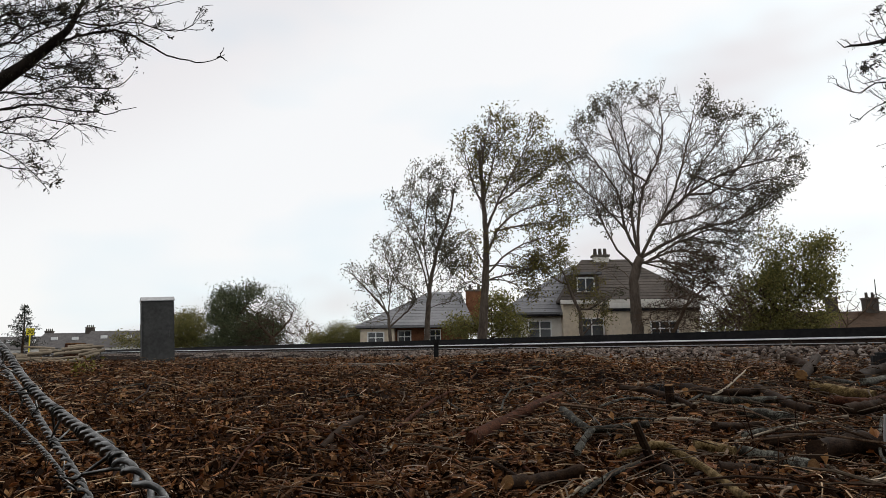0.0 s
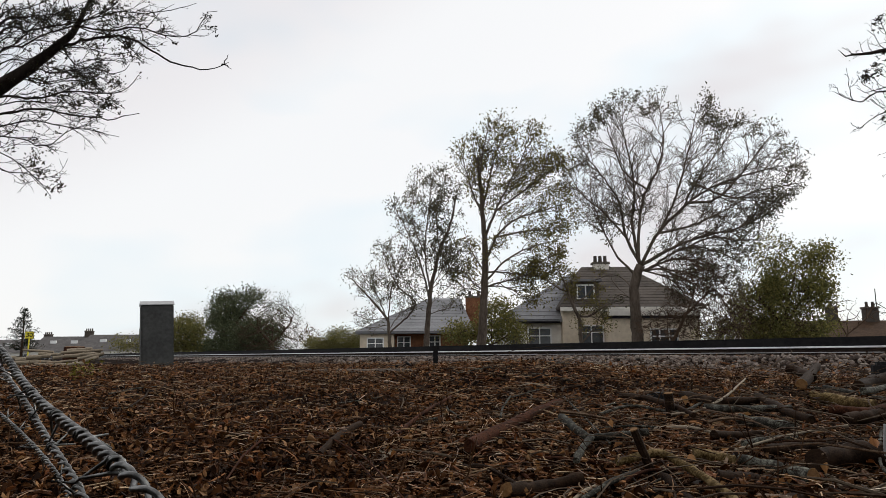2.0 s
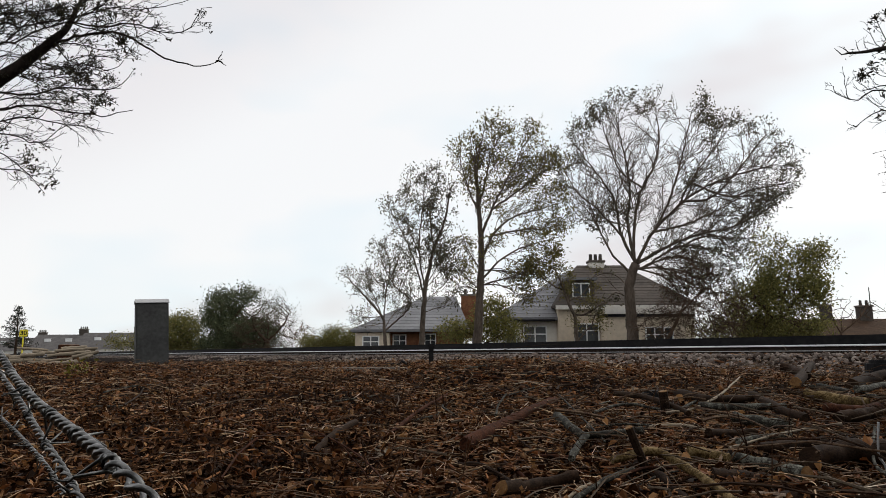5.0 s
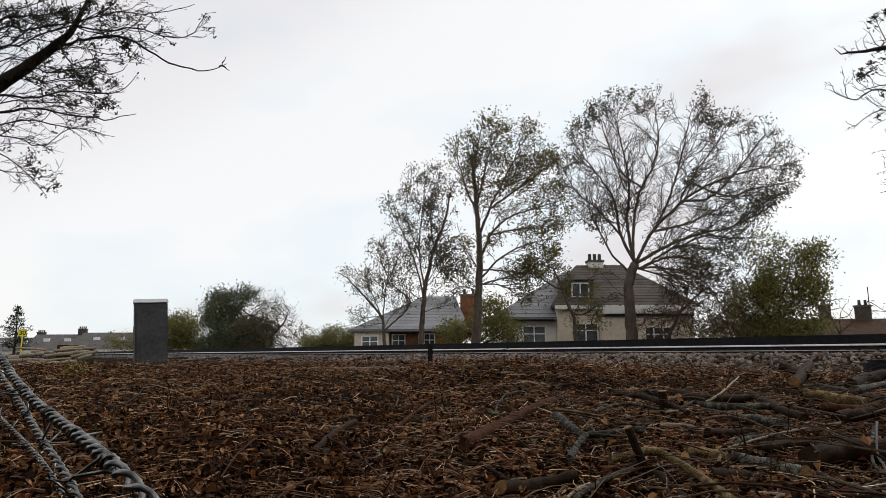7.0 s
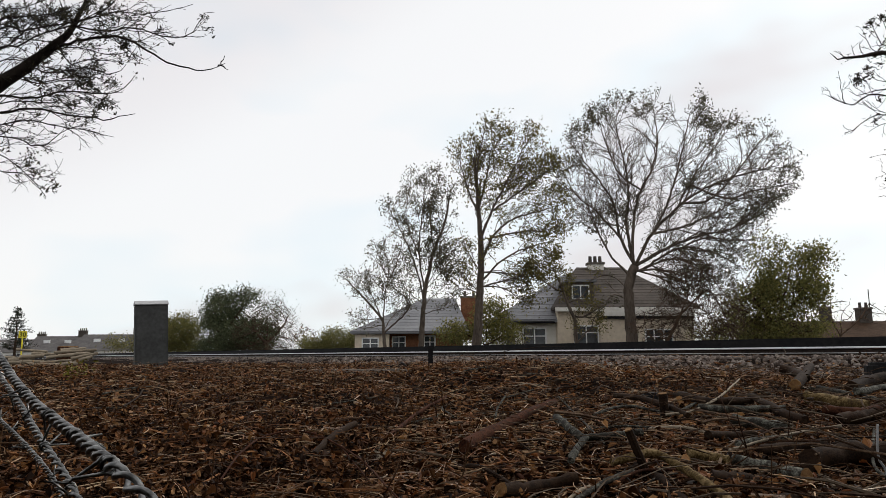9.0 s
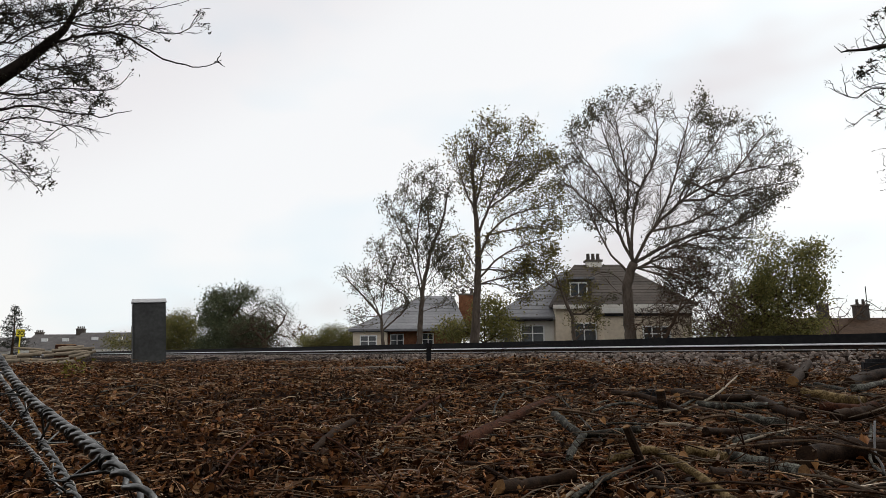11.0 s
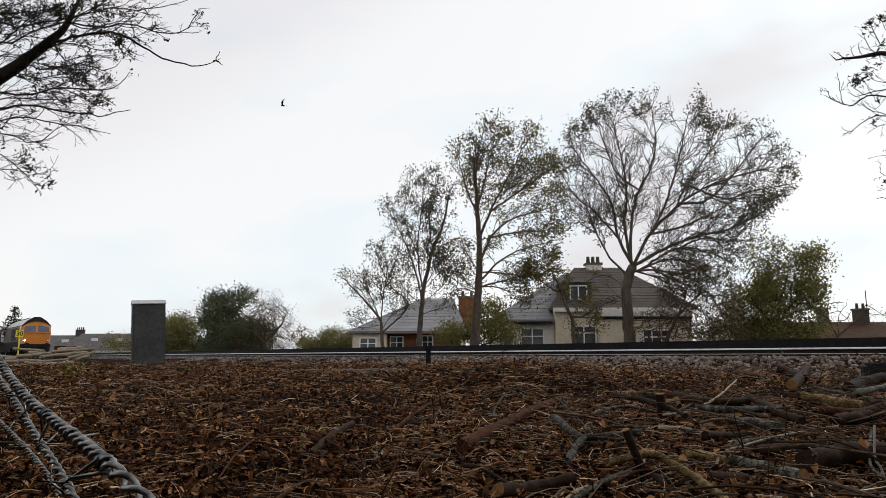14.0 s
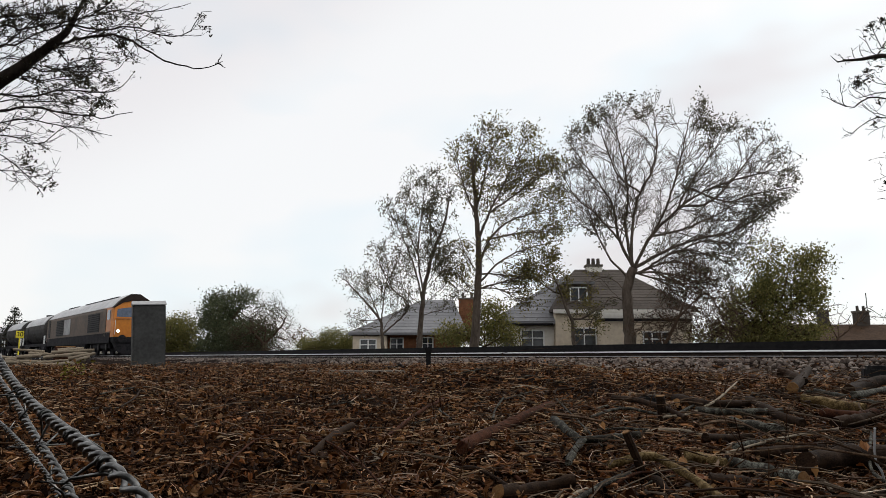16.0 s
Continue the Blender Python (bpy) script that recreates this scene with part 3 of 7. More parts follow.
def build_fence():
    post = thing("fence_post", pose(-0.440, 0.578, 0.0), "weathered brown timber fence post", "fence post")
    part("shaft", box(-0.06, 0.052, -0.04, 0.05, 0.02, 0.862, 0.008), M_POST_WOOD, post)
    part("staple", rod((0.058, -0.02, 0.80), (0.058, 0.02, 0.80), 0.002, sides=6), M_WIRE, post)
    for w, points in enumerate(STRANDS):
        wire = thing("barbed_wire", pose(*points[0]), "twisted galvanised barbed wire strand", "barbed wire", "fence wires")
        rng = np.random.default_rng(w)
        _, length = smooth_line(points, 10)
        n, pitch, r = int(length / 0.0010), 0.0230, (0.00098, 0.0009, 0.00092)[w]
        line, _ = smooth_line(points, n)
        line -= np.array(points[0])
        way = np.gradient(line, axis=0)
        way /= np.linalg.norm(way, axis=1)[:, None]
        side = np.cross(way, [0, 0, 1.0])
        side /= np.linalg.norm(side, axis=1)[:, None]
        up = np.cross(side, way)
        ang = np.arange(n + 1) * (length / n) * 2 * np.pi / pitch
        for k in range(2):
            pts = line + r * 1.65 * (np.cos(ang + k * np.pi)[:, None] * side + np.sin(ang + k * np.pi)[:, None] * up)
            v, f = tubes([(pts, np.full(n + 1, r))], lambda q: 7)
            mesh_part("strand", v, f, M_WIRE, wire, smooth=True)
        s = 0.052 + 0.004 * w
        while s < length - 0.02:
            i = int(s / length * n)
            turn = rng.uniform(0, 6.3)
            wrap = [line[i] + way[i] * (0.008 * (j / 16 - 0.5)) + (side[i] * math.cos(turn + j * 0.72) + up[i] * math.sin(turn + j * 0.72)) * 0.0023 for j in range(17)]
            e0, e1 = wrap[0] - wrap[2], wrap[-1] - wrap[-3]
            wrap = [wrap[0] + e0 / np.linalg.norm(e0) * 0.010] + wrap + [wrap[-1] + e1 / np.linalg.norm(e1) * 0.010]
            v, f = tubes([(np.array(wrap), np.array([0.0004] + [0.0007] * 17 + [0.0004]))], lambda q: 6)
            mesh_part("barb", v, f, M_WIRE, wire, smooth=True)
            s += 0.074 + rng.uniform(-0.008, 0.008)


build_fence()


def build_unseen_hedge():
    """An unseen hedge, added behind the camera to block sky light and reflections."""
    rng = np.random.default_rng(91)
    n, rows, verts = 60, 14, []
    for side in (0.0, 0.7):
        for j in range(rows + 1):
            for i in range(n + 1):
                a, h = math.radians(100 + 160 * i / n), 4.6 * j / rows
                d = 3.1 + side + (0.16 * noise.noise(Vector((a * 5, h * 1.3, side))) if j else 0) + 0.12 * h / 4.6
                x, y = d * math.sin(a) * 1.5, d * math.cos(a)
                verts.append((x, y, 0.0 + h + 0.25 * noise.noise(Vector((a * 7, 3.0, 1.0))) * h / 4.6))
    w, m = n + 1, (n + 1) * (rows + 1)
    faces = [(s * m + j * w + i, s * m + j * w + i + 1, s * m + (j + 1) * w + i + 1, s * m + (j + 1) * w + i) for s in (0, 1) for j in range(rows) for i in range(n)]
    faces += [(rows * w + i, rows * w + i + 1, m + rows * w + i + 1, m + rows * w + i) for i in range(n)]
    faces += [(j * w + i, (j + 1) * w + i, m + (j + 1) * w + i, m + j * w + i) for j in range(rows) for i in (0, n)]
    hedge = tagged(mesh_part("back_hedge", verts, faces, M_LEAF_DARK), "unseen dark hedge added behind the camera to block sky light", "hedge", kind="structure")
    pick = np.array(verts)[rng.integers(2 * w, 2 * m, 22000)] + rng.normal(size=(22000, 3)) * (0.16, 0.12, 0.16)
    pick[:, 2] = np.maximum(pick[:, 2], 0.15)
    v, f = leaf_cloud(pick, 0.08, rng)
    tagged(mesh_part("hedge_leaf", v, f, M_LEAF_DARK, hedge), kind="stuff")


build_unseen_hedge()


# ---- lineside things ----
def build_lineside():
    cab = thing("lineside_cabinet", pose(-5.70, 14.0, 0.66, 0, -2.9, 27), "tall weathered grey steel lineside cabinet with a sloping lid", "cabinet")
    part("body", box(-0.3, 0.3, -0.2, 0.2, 0.0, 1.27, 0.015), M_CABINET, cab)
    part("door", box(-0.27, 0.27, -0.213, -0.201, 0.09, 1.2, 0.005), M_CABINET, cab)
    bm = prism([(-0.225, 1.272), (-0.225, 1.285), (-0.03, 1.36), (0.225, 1.285), (0.225, 1.272)], -0.312, 0.312)
    part("lid", bm, M_CABINET_LID, cab, "pale grey sloping lid")
    part("plinth", box(-0.31, 0.31, -0.21, 0.21, -0.2, 0.0, 0.01), M_CONCRETE, cab)
    part("handle", rod((0.2, -0.222, 0.55), (0.2, -0.222, 0.68), 0.01), M_CABINET, cab)

    sign = thing("speed_sign", pose(-24.85, 42, 1.14, 0, 0, 30), "yellow square speed board with black number thirty on a post", "sign")
    part("post", rod((0, 0.03, -0.5), (0, 0.03, 1.1), 0.04), M_YELLOW, sign, "yellow post")
    board = part("board", box(-0.21, 0.21, -0.01, 0.0, 0.92, 1.33, 0.004), M_YELLOW, sign)
    part("rim", box(-0.222, 0.222, 0.0, 0.014, 0.908, 1.342), M_INK, board)
    text = bpy.data.curves.new("number", "FONT")
    text.body, text.size, text.align_x, text.align_y, text.extrude, text.offset = "30", 0.36, "CENTER", "CENTER", 0.002, 0.006
    scratch = bpy.data.objects.new("scratch", text)
    me = bpy.data.meshes.new_from_object(scratch)
    bpy.data.objects.remove(scratch)
    me.materials.append(M_INK)
    num = new("number", me)
    num.parent = sign
    num.matrix_local = pose(0, -0.014, 1.12, 90)

    stake = thing("marker_stake", pose(-0.12, 10.5, 0.6), "short black lineside marker stake with a blocky head", "stake")
    part("shaft", box(-0.036, 0.036, -0.03, 0.03, -0.1, 0.40, 0.006), M_BLACK, stake)
    part("head", box(-0.05, 0.05, -0.045, 0.045, 0.385, 0.455, 0.012), M_BLACK, stake)


build_lineside()


# ---- houses ----
def hip_roof(x0, x1, y0, y1, z0, z1, rx0, rx1, ry=None, thick=0.12):
    ry = (y0 + y1) / 2 if ry is None else ry
    bm = bmesh.new()
    low = [bm.verts.new(c) for c in ((x0, y0, z0), (x1, y0, z0), (x1, y1, z0), (x0, y1, z0))]
    eave = [bm.verts.new((v.co.x, v.co.y, z0 + thick)) for v in low]
    a, b = bm.verts.new((rx0, ry, z1)), bm.verts.new((rx1, ry, z1))
    bm.faces.new(low[::-1])
    for i in range(4):
        bm.faces.new((low[i], low[(i + 1) % 4], eave[(i + 1) % 4], eave[i]))
    bm.faces.new((eave[0], eave[1], b, a))
    bm.faces.new((eave[2], eave[3], a, b))
    bm.faces.new((eave[1], eave[2], b))
    bm.faces.new((eave[3], eave[0], a))
    return bm


def window(parent, x, y, z, w, h, bars=2, transom=True):
    """A white window in a wall that faces the line; y is the wall's outer face."""
    win = part("window", box(x - w / 2, x + w / 2, y - 0.02, y + 0.1, z, z + h), M_GLASS, parent, "white-framed window with dark glass")
    t = 0.07
    fr = box(x - w / 2, x - w / 2 + t, y - 0.06, y - 0.021, z, z + h)
    box(x + w / 2 - t, x + w / 2, y - 0.06, y - 0.021, z, z + h, bm=fr)
    box(x - w / 2 + t, x + w / 2 - t, y - 0.06, y - 0.021, z + h - t, z + h, bm=fr)
    box(x - w / 2 + t, x + w / 2 - t, y - 0.06, y - 0.021, z, z + t, bm=fr)
    for i in range(1, bars):
        c = x - w / 2 + w * i / bars
        box(c - 0.03, c + 0.03, y - 0.055, y - 0.021, z + t, z + h - t, bm=fr)
    if transom:
        box(x - w / 2 + t, x + w / 2 - t, y - 0.057, y - 0.021, z + h * 0.66, z + h * 0.66 + 0.05, bm=fr)
    part("frame", fr, M_WHITE, win, "white window frame")
    part("sill", box(x - w / 2 - 0.08, x + w / 2 + 0.08, y - 0.12, y - 0.005, z - 0.07, z - 0.005), M_WHITE, win)
    return win


def chimney(parent, x, y, z0, z1, w, mat, pots=3):
    stack = part("chimney", box(x - w / 2, x + w / 2, y - 0.3, y + 0.3, z0, z1), mat, parent)
    part("chimney_cap", box(x - w / 2 - 0.06, x + w / 2 + 0.06, y - 0.36, y + 0.36, z1, z1 + 0.12), M_CONCRETE, stack)
    for i in range(pots):
        c = x - w / 2 + w * (i + 0.5) / pots
        part("chimney_pot", rod((c, y, z1 + 0.12), (c, y, z1 + 0.5), 0.11, 0.09), M_TILE_BROWN, stack)


def courses(parent, name, mat, a0, a1, b0, b1, rows):
    """Overlapping courses laid up a roof slope between the eave a0-a1 and the top edge b0-b1."""
    a0, a1, b0, b1 = (Vector(v) for v in (a0, a1, b0, b1))
    nrm = (a1 - a0).cross(b0 - a0).normalized()
    if nrm.z < 0:
        nrm = -nrm
    for i in range(rows):
        s, e = i / rows, (i + 1.15) / rows
        e = min(e, 1)
        p = [a0.lerp(b0, s), a1.lerp(b1, s), a1.lerp(b1, e), a0.lerp(b0, e)]
        low, high = nrm * 0.028, nrm * 0.010
        v = [p[0], p[1], p[2], p[3], p[0] + low, p[1] + low, p[2] + high, p[3] + high]
        f = [(0, 3, 2, 1), (4, 5, 6, 7), (0, 1, 5, 4), (1, 2, 6, 5), (2, 3, 7, 6), (3, 0, 4, 7)]
        mesh_part(name, v, f, mat, parent)


def build_cream_house():
    h = thing("cream_house", pose(0, 0, 0), "cream rendered house with a grey hipped slate roof and dormer", "house")
    part("wall", box(6.15, 13.2, 36.0, 44.0, -1.2, 3.25), M_RENDER, h, "cream rendered wall")
    part("wing_wall", box(3.2, 6.14, 36.5, 44.0, -1.2, 2.62), M_RENDER_WHITE, h, "pale rendered wing wall")
    roof = part("roof", hip_roof(2.7, 7.6, 36.1, 44.3, 2.62, 5.55, 7.3, 7.55, 40.2), M_SLATE, h)
    courses(roof, "slate_course", M_SLATE, (2.7, 36.1, 2.74), (6.1, 36.1, 2.74), (7.3, 40.2, 5.55), (7.5, 40.2, 5.55), 13)
    main = part("main_roof", hip_roof(5.95, 13.5, 35.8, 44.3, 3.25, 5.95, 8.0, 10.6, 40.0), M_TILE_BROWN, h, "brown tiled roof slope")
    courses(main, "tile_course", M_TILE_BROWN, (5.95, 35.8, 3.37), (13.5, 35.8, 3.37), (8.0, 40.0, 5.95), (10.6, 40.0, 5.95), 15)
    part("fascia", box(6.0, 13.3, 35.72, 35.79, 3.15, 3.36), M_RENDER_WHITE, h, "off-white eaves board")
    dormer = part("dormer", box(6.85, 8.2, 36.6, 39.0, 3.6, 4.75), M_TILE_BROWN, h, "small dormer")
    window(dormer, 7.5, 36.6, 3.8, 0.95, 0.8, 2, False)
    part("dormer_roof", box(6.7, 8.35, 36.4, 39.4, 4.75, 4.87), M_SLATE, dormer)
    chimney(h, 9.1, 40.0, 4.6, 6.1, 0.85, M_RENDER_WHITE)
    ext = part("extension", box(8.3, 12.6, 34.6, 35.99, -1.2, 2.7), M_RENDER, h, "flat-roofed cream extension")
    part("fascia", box(8.2, 12.7, 34.5, 36.0, 2.7, 2.83), M_FRAME, ext, "dark flat roof edge")
    part("band", box(8.2, 12.7, 34.45, 34.59, 2.84, 3.1), M_RENDER_WHITE, ext, "off-white parapet band")
    window(h, 5.0, 36.5, 1.0, 1.25, 1.35, 2)
    window(h, 3.75, 36.5, 1.2, 0.6, 1.1, 1)
    window(h, 7.6, 36.0, 1.25, 1.3, 1.2, 2)
    window(ext, 10.9, 34.6, 1.0, 1.4, 1.2, 3)
    part("gutter", rod((2.9, 36.02, 2.62), (6.0, 36.02, 2.62), 0.06), M_FRAME, h)


def build_brick_house():
    h = thing("brick_chimney_house", pose(0, 0, 0), "distant house with slate hipped roof and brick chimney", "house")
    part("wall", box(-4.2, 1.6, 46, 54, -1.2, 2.35), M_BRICK, h, "brown brick wall")
    part("bay_wall", box(-5.4, -3.2, 45.2, 50, -1.2, 2.3), M_RENDER, h, "cream bay wall")
    roof = part("roof", hip_roof(-5.7, 2.0, 44.9, 54.3, 2.35, 5.0, -1.0, 1.2, 50), M_SLATE, h)
    courses(roof, "slate_course", M_SLATE, (-5.7, 44.9, 2.47), (2.0, 44.9, 2.47), (-1.0, 50, 5.0), (1.2, 50, 5.0), 12)
    chimney(h, 2.15, 48.5, 2.0, 4.9, 1.2, M_BRICK, 2)
    window(h, -0.75, 46, 0.9, 1.1, 1.35, 3)
    window(h, -2.6, 46, 0.9, 0.9, 1.3, 2)
    window(h, -4.4, 45.2, 0.9, 1.1, 1.2, 2)


def build_terrace():
    for k, (x0, x1, y, top, eave) in enumerate(((-66, -57.5, 112, 4.4, 1.9), (-57.3, -47.6, 110, 4.6, 2.0), (-76, -66.5, 116, 4.0, 1.8))):
        h = thing("terrace_house", pose(0, 0, 0), "far terraced house with grey slate roof", "house", "far terrace")
        part("wall", box(x0, x1, y, y + 8, -1.5, eave), M_RENDER_WHITE, h)
        part("roof", prism([(y - 0.3, eave), (y + 4, top), (y + 8.3, eave)], x0 - 0.2, x1 + 0.0), M_SLATE_FAR, h)
        chimney(h, x1 - 1.2, y + 4, eave, top + 0.8, 1.3, M_TILE_BROWN, 4)
        for i in range(2):
            c = x0 + (x1 - x0) * (0.3 + 0.4 * i)
            part("skylight", box(c - 0.5, c + 0.5, y + 1.9, y + 2.1, eave + (top - eave) * 0.52, eave + (top - eave) * 0.52 + 0.5), M_WHITE, h, "pale skylight")
            window(h, c, y, 0.4, 1.4, 1.2, 2)


def build_low_building():
    h = thing("tiled_bungalow", pose(0, 0, 0), "long bungalow with a brown tiled roof and chimneys", "house")
    part("wall", box(23.5, 44, 47, 54, -1.2, 1.4), M_RENDER, h)
    part("roof", prism([(46.6, 1.4), (50.5, 3.3), (54.4, 1.4)], 22.5, 45), M_ROOF_BROWN, h, "brown tiled roof")
    chimney(h, 28.1, 50.5, 2.8, 4.2, 0.6, M_TILE_BROWN, 1)
    chimney(h, 30.9, 50.5, 2.8, 4.15, 0.9, M_TILE_BROWN, 2)
    part("aerial", rod((31.4, 50.5, 3.0), (31.4, 50.5, 5.6), 0.03, sides=6), M_FRAME, h)


build_cream_house()
build_brick_house()
build_terrace()
build_low_building()


# ---- trees and shrubs ----
TREES = []
limbs = []
limbs.append([(7.48, 27.00, 1.29), (7.46, 27.00, 2.12), (7.43, 27.00, 3.09), (7.49, 27.00, 3.80), (7.70, 27.00, 4.36)])
limbs.append([(7.50, 27.00, 4.01), (6.95, 27.24, 4.68), (6.55, 27.49, 5.59), (6.28, 27.73, 6.53), (6.00, 27.98, 7.64)])
limbs.append([(7.62, 27.00, 4.36), (7.26, 27.20, 5.54), (7.10, 27.39, 6.90), (6.73, 27.59, 7.77), (6.15, 27.79, 8.73), (5.55, 27.99, 9.72)])
limbs.append([(7.70, 27.00, 4.43), (7.47, 27.01, 5.94), (7.60, 27.02, 7.25), (7.52, 27.03, 8.58), (7.30, 27.04, 9.64), (7.18, 27.05, 10.63)])
limbs.append([(7.72, 27.00, 4.50), (7.69, 26.86, 5.91), (8.00, 26.73, 7.33), (8.46, 26.59, 8.16), (8.70, 26.45, 9.29), (8.54, 26.31, 10.65)])
limbs.append([(7.80, 27.00, 4.43), (8.38, 26.76, 5.60), (9.31, 26.52, 6.55), (10.02, 26.29, 7.10), (11.00, 26.05, 7.55), (12.17, 25.81, 7.86), (13.03, 25.57, 8.03)])
limbs.append([(7.89, 27.00, 4.36), (8.93, 26.93, 5.03), (10.06, 26.85, 5.47), (11.32, 26.78, 5.74), (12.45, 26.70, 6.22), (13.59, 26.63, 6.92)])
limbs.append([(9.47, 27.00, 6.65), (10.07, 26.90, 7.73), (10.74, 26.80, 8.65), (11.48, 26.71, 9.66)])
limbs.append([(8.45, 27.00, 5.65), (8.92, 26.64, 6.58), (9.32, 26.27, 7.86), (9.54, 25.91, 8.97), (9.73, 25.54, 10.14)])
limbs.append([(7.78, 27.00, 4.01), (8.52, 26.64, 4.17), (9.48, 26.28, 3.92), (10.13, 25.92, 3.40), (10.40, 25.56, 2.57)])
limbs.append([(7.78, 27.00, 4.15), (9.40, 27.53, 4.71), (10.73, 28.06, 4.41), (11.90, 28.60, 3.35)])
limbs.append([(7.89, 27.00, 4.22), (9.58, 27.16, 5.09), (11.06, 27.33, 4.89), (12.23, 27.49, 4.26)])
limbs.append([(10.30, 27.00, 7.26), (11.38, 26.72, 7.02), (12.40, 26.43, 7.24), (13.96, 26.15, 7.49)])
limbs.append([(7.43, 27.00, 3.09), (6.80, 26.90, 3.23), (6.27, 26.79, 2.67)])
limbs.append([(7.41, 27.00, 3.38), (7.20, 27.51, 3.85), (6.83, 28.01, 4.13), (6.28, 28.52, 3.97)])
limbs.append([(8.42, 27.00, 5.57), (9.87, 27.42, 6.01), (11.53, 27.85, 6.75), (12.95, 28.27, 7.52)])
limbs.append([(7.21, 27.00, 5.51), (6.42, 27.37, 6.60), (5.65, 27.73, 7.43), (5.16, 28.10, 8.59)])
limbs.append([(8.08, 27.00, 7.39), (7.23, 26.89, 8.10), (6.74, 26.77, 9.25), (6.47, 26.66, 10.26)])
limbs.append([(9.47, 27.00, 6.65), (10.93, 26.99, 7.08), (12.32, 26.99, 8.55), (13.27, 26.98, 9.74)])
limbs.append([(8.63, 27.00, 4.22), (9.68, 27.28, 3.53), (10.44, 27.57, 2.70)])
limbs.append([(7.78, 27.00, 4.08), (8.74, 26.53, 3.74), (9.21, 26.06, 2.87), (9.26, 25.59, 2.05)])
limbs.append([(9.53, 27.00, 5.07), (10.57, 27.06, 5.50), (11.72, 27.12, 5.36), (12.90, 27.18, 5.51)])
TREES.append(forked_tree("ash_tree", "broad ash tree with fine twigs and dark leaf tufts", limbs,
     blobs=[(8.15, 27.00, 8.72, 3.28, 4.00, 2.58), (11.57, 27.00, 8.11, 2.37, 3.40, 2.09), (9.73, 27.00, 6.07, 3.21, 3.00, 1.68), (14.42, 27.00, 7.73, 0.56, 0.80, 0.35), (10.04, 27.00, 4.21, 1.82, 2.20, 1.26), (6.09, 27.00, 7.84, 1.54, 2.60, 2.37), (6.35, 27.00, 3.38, 0.84, 1.00, 0.84)],
     base_r=0.25, limb_r=0.072, gaps=(0.25, 0.17, 0.115), lens=(1.9, 0.95, 0.5), angles=(22, 46), lift=0.05, tip=0.0082, leaves=15, leaf=0.125, spread=0.14, keep=0.17, outer=0.76, clump=-0.4, seed=3, leaf_mat=M_LEAF_TUFT))

limbs = []
limbs.append([(1.40, 26.00, 1.05), (1.50, 26.00, 2.44), (1.56, 26.00, 3.46), (1.60, 26.00, 4.50), (1.59, 26.00, 5.42), (1.52, 26.00, 6.48), (1.45, 26.00, 7.43), (1.37, 26.00, 8.51)])
limbs.append([(1.63, 26.00, 3.66), (2.29, 25.76, 4.36), (3.10, 25.51, 4.81), (4.47, 25.27, 5.15)])
limbs.append([(1.60, 26.00, 4.44), (2.16, 26.30, 5.54), (2.93, 26.61, 6.20), (3.85, 26.91, 6.53), (5.07, 27.21, 6.94)])
limbs.append([(1.59, 26.00, 5.29), (1.99, 25.65, 6.28), (2.50, 25.30, 7.25), (2.99, 24.95, 8.20), (3.47, 24.61, 9.07)])
limbs.append([(1.54, 26.00, 6.42), (1.82, 26.19, 7.61), (2.11, 26.38, 8.76), (2.74, 26.57, 10.01)])
limbs.append([(1.55, 26.00, 6.22), (1.16, 26.39, 7.25), (0.91, 26.79, 8.32), (0.60, 27.18, 9.58)])
limbs.append([(1.46, 26.00, 7.36), (1.53, 25.56, 8.38), (1.82, 25.13, 9.79)])
limbs.append([(1.56, 26.00, 3.33), (1.10, 26.63, 3.77), (0.66, 27.27, 4.48)])
limbs.append([(1.59, 26.00, 3.98), (1.14, 26.60, 4.85), (0.81, 27.19, 5.98)])
limbs.append([(2.02, 26.00, 6.35), (2.89, 25.49, 6.89), (3.73, 24.97, 7.42), (4.49, 24.46, 7.98)])
limbs.append([(2.14, 26.00, 5.48), (3.07, 26.22, 5.59), (4.30, 26.44, 5.75), (5.01, 26.66, 6.20)])
limbs.append([(1.63, 26.00, 3.46), (2.44, 25.47, 3.66), (3.14, 24.94, 3.85), (3.57, 24.40, 4.27)])
limbs.append([(2.56, 26.00, 7.42), (3.36, 26.01, 7.82), (4.30, 26.01, 8.09)])
limbs.append([(1.59, 26.00, 3.46), (2.29, 25.93, 3.45), (3.04, 25.86, 3.06), (3.47, 25.80, 2.80)])
limbs.append([(1.56, 26.00, 3.20), (0.93, 25.53, 3.36), (0.47, 25.05, 3.13)])
limbs.append([(1.59, 26.00, 3.98), (2.48, 25.81, 3.95), (3.48, 25.63, 3.80), (4.22, 25.44, 4.03)])
TREES.append(forked_tree("poplar_tree", "tall tree with thin olive and dark leaves beyond the railway", limbs,
     blobs=[(2.57, 26.00, 7.69, 1.79, 3.00, 2.24), (0.99, 26.00, 8.24, 0.79, 1.80, 1.47), (4.13, 26.00, 6.87, 1.15, 2.20, 1.67), (3.03, 26.00, 4.49, 1.67, 2.00, 1.22), (0.95, 26.00, 4.50, 0.62, 1.50, 1.28), (3.38, 26.00, 8.37, 1.15, 2.00, 1.22), (2.49, 26.00, 3.46, 1.67, 1.60, 1.03)],
     base_r=0.19, limb_r=0.055, gaps=(0.23, 0.17, 0.12), lens=(1.2, 0.6, 0.32), angles=(22, 48), lift=0.06, wind=0.07, tip=0.007, leaves=6, leaf=0.12, spread=0.16, keep=0.72, outer=0.0, clump=-0.4, seed=5, leaf_mat=M_LEAF_AUTUMN))

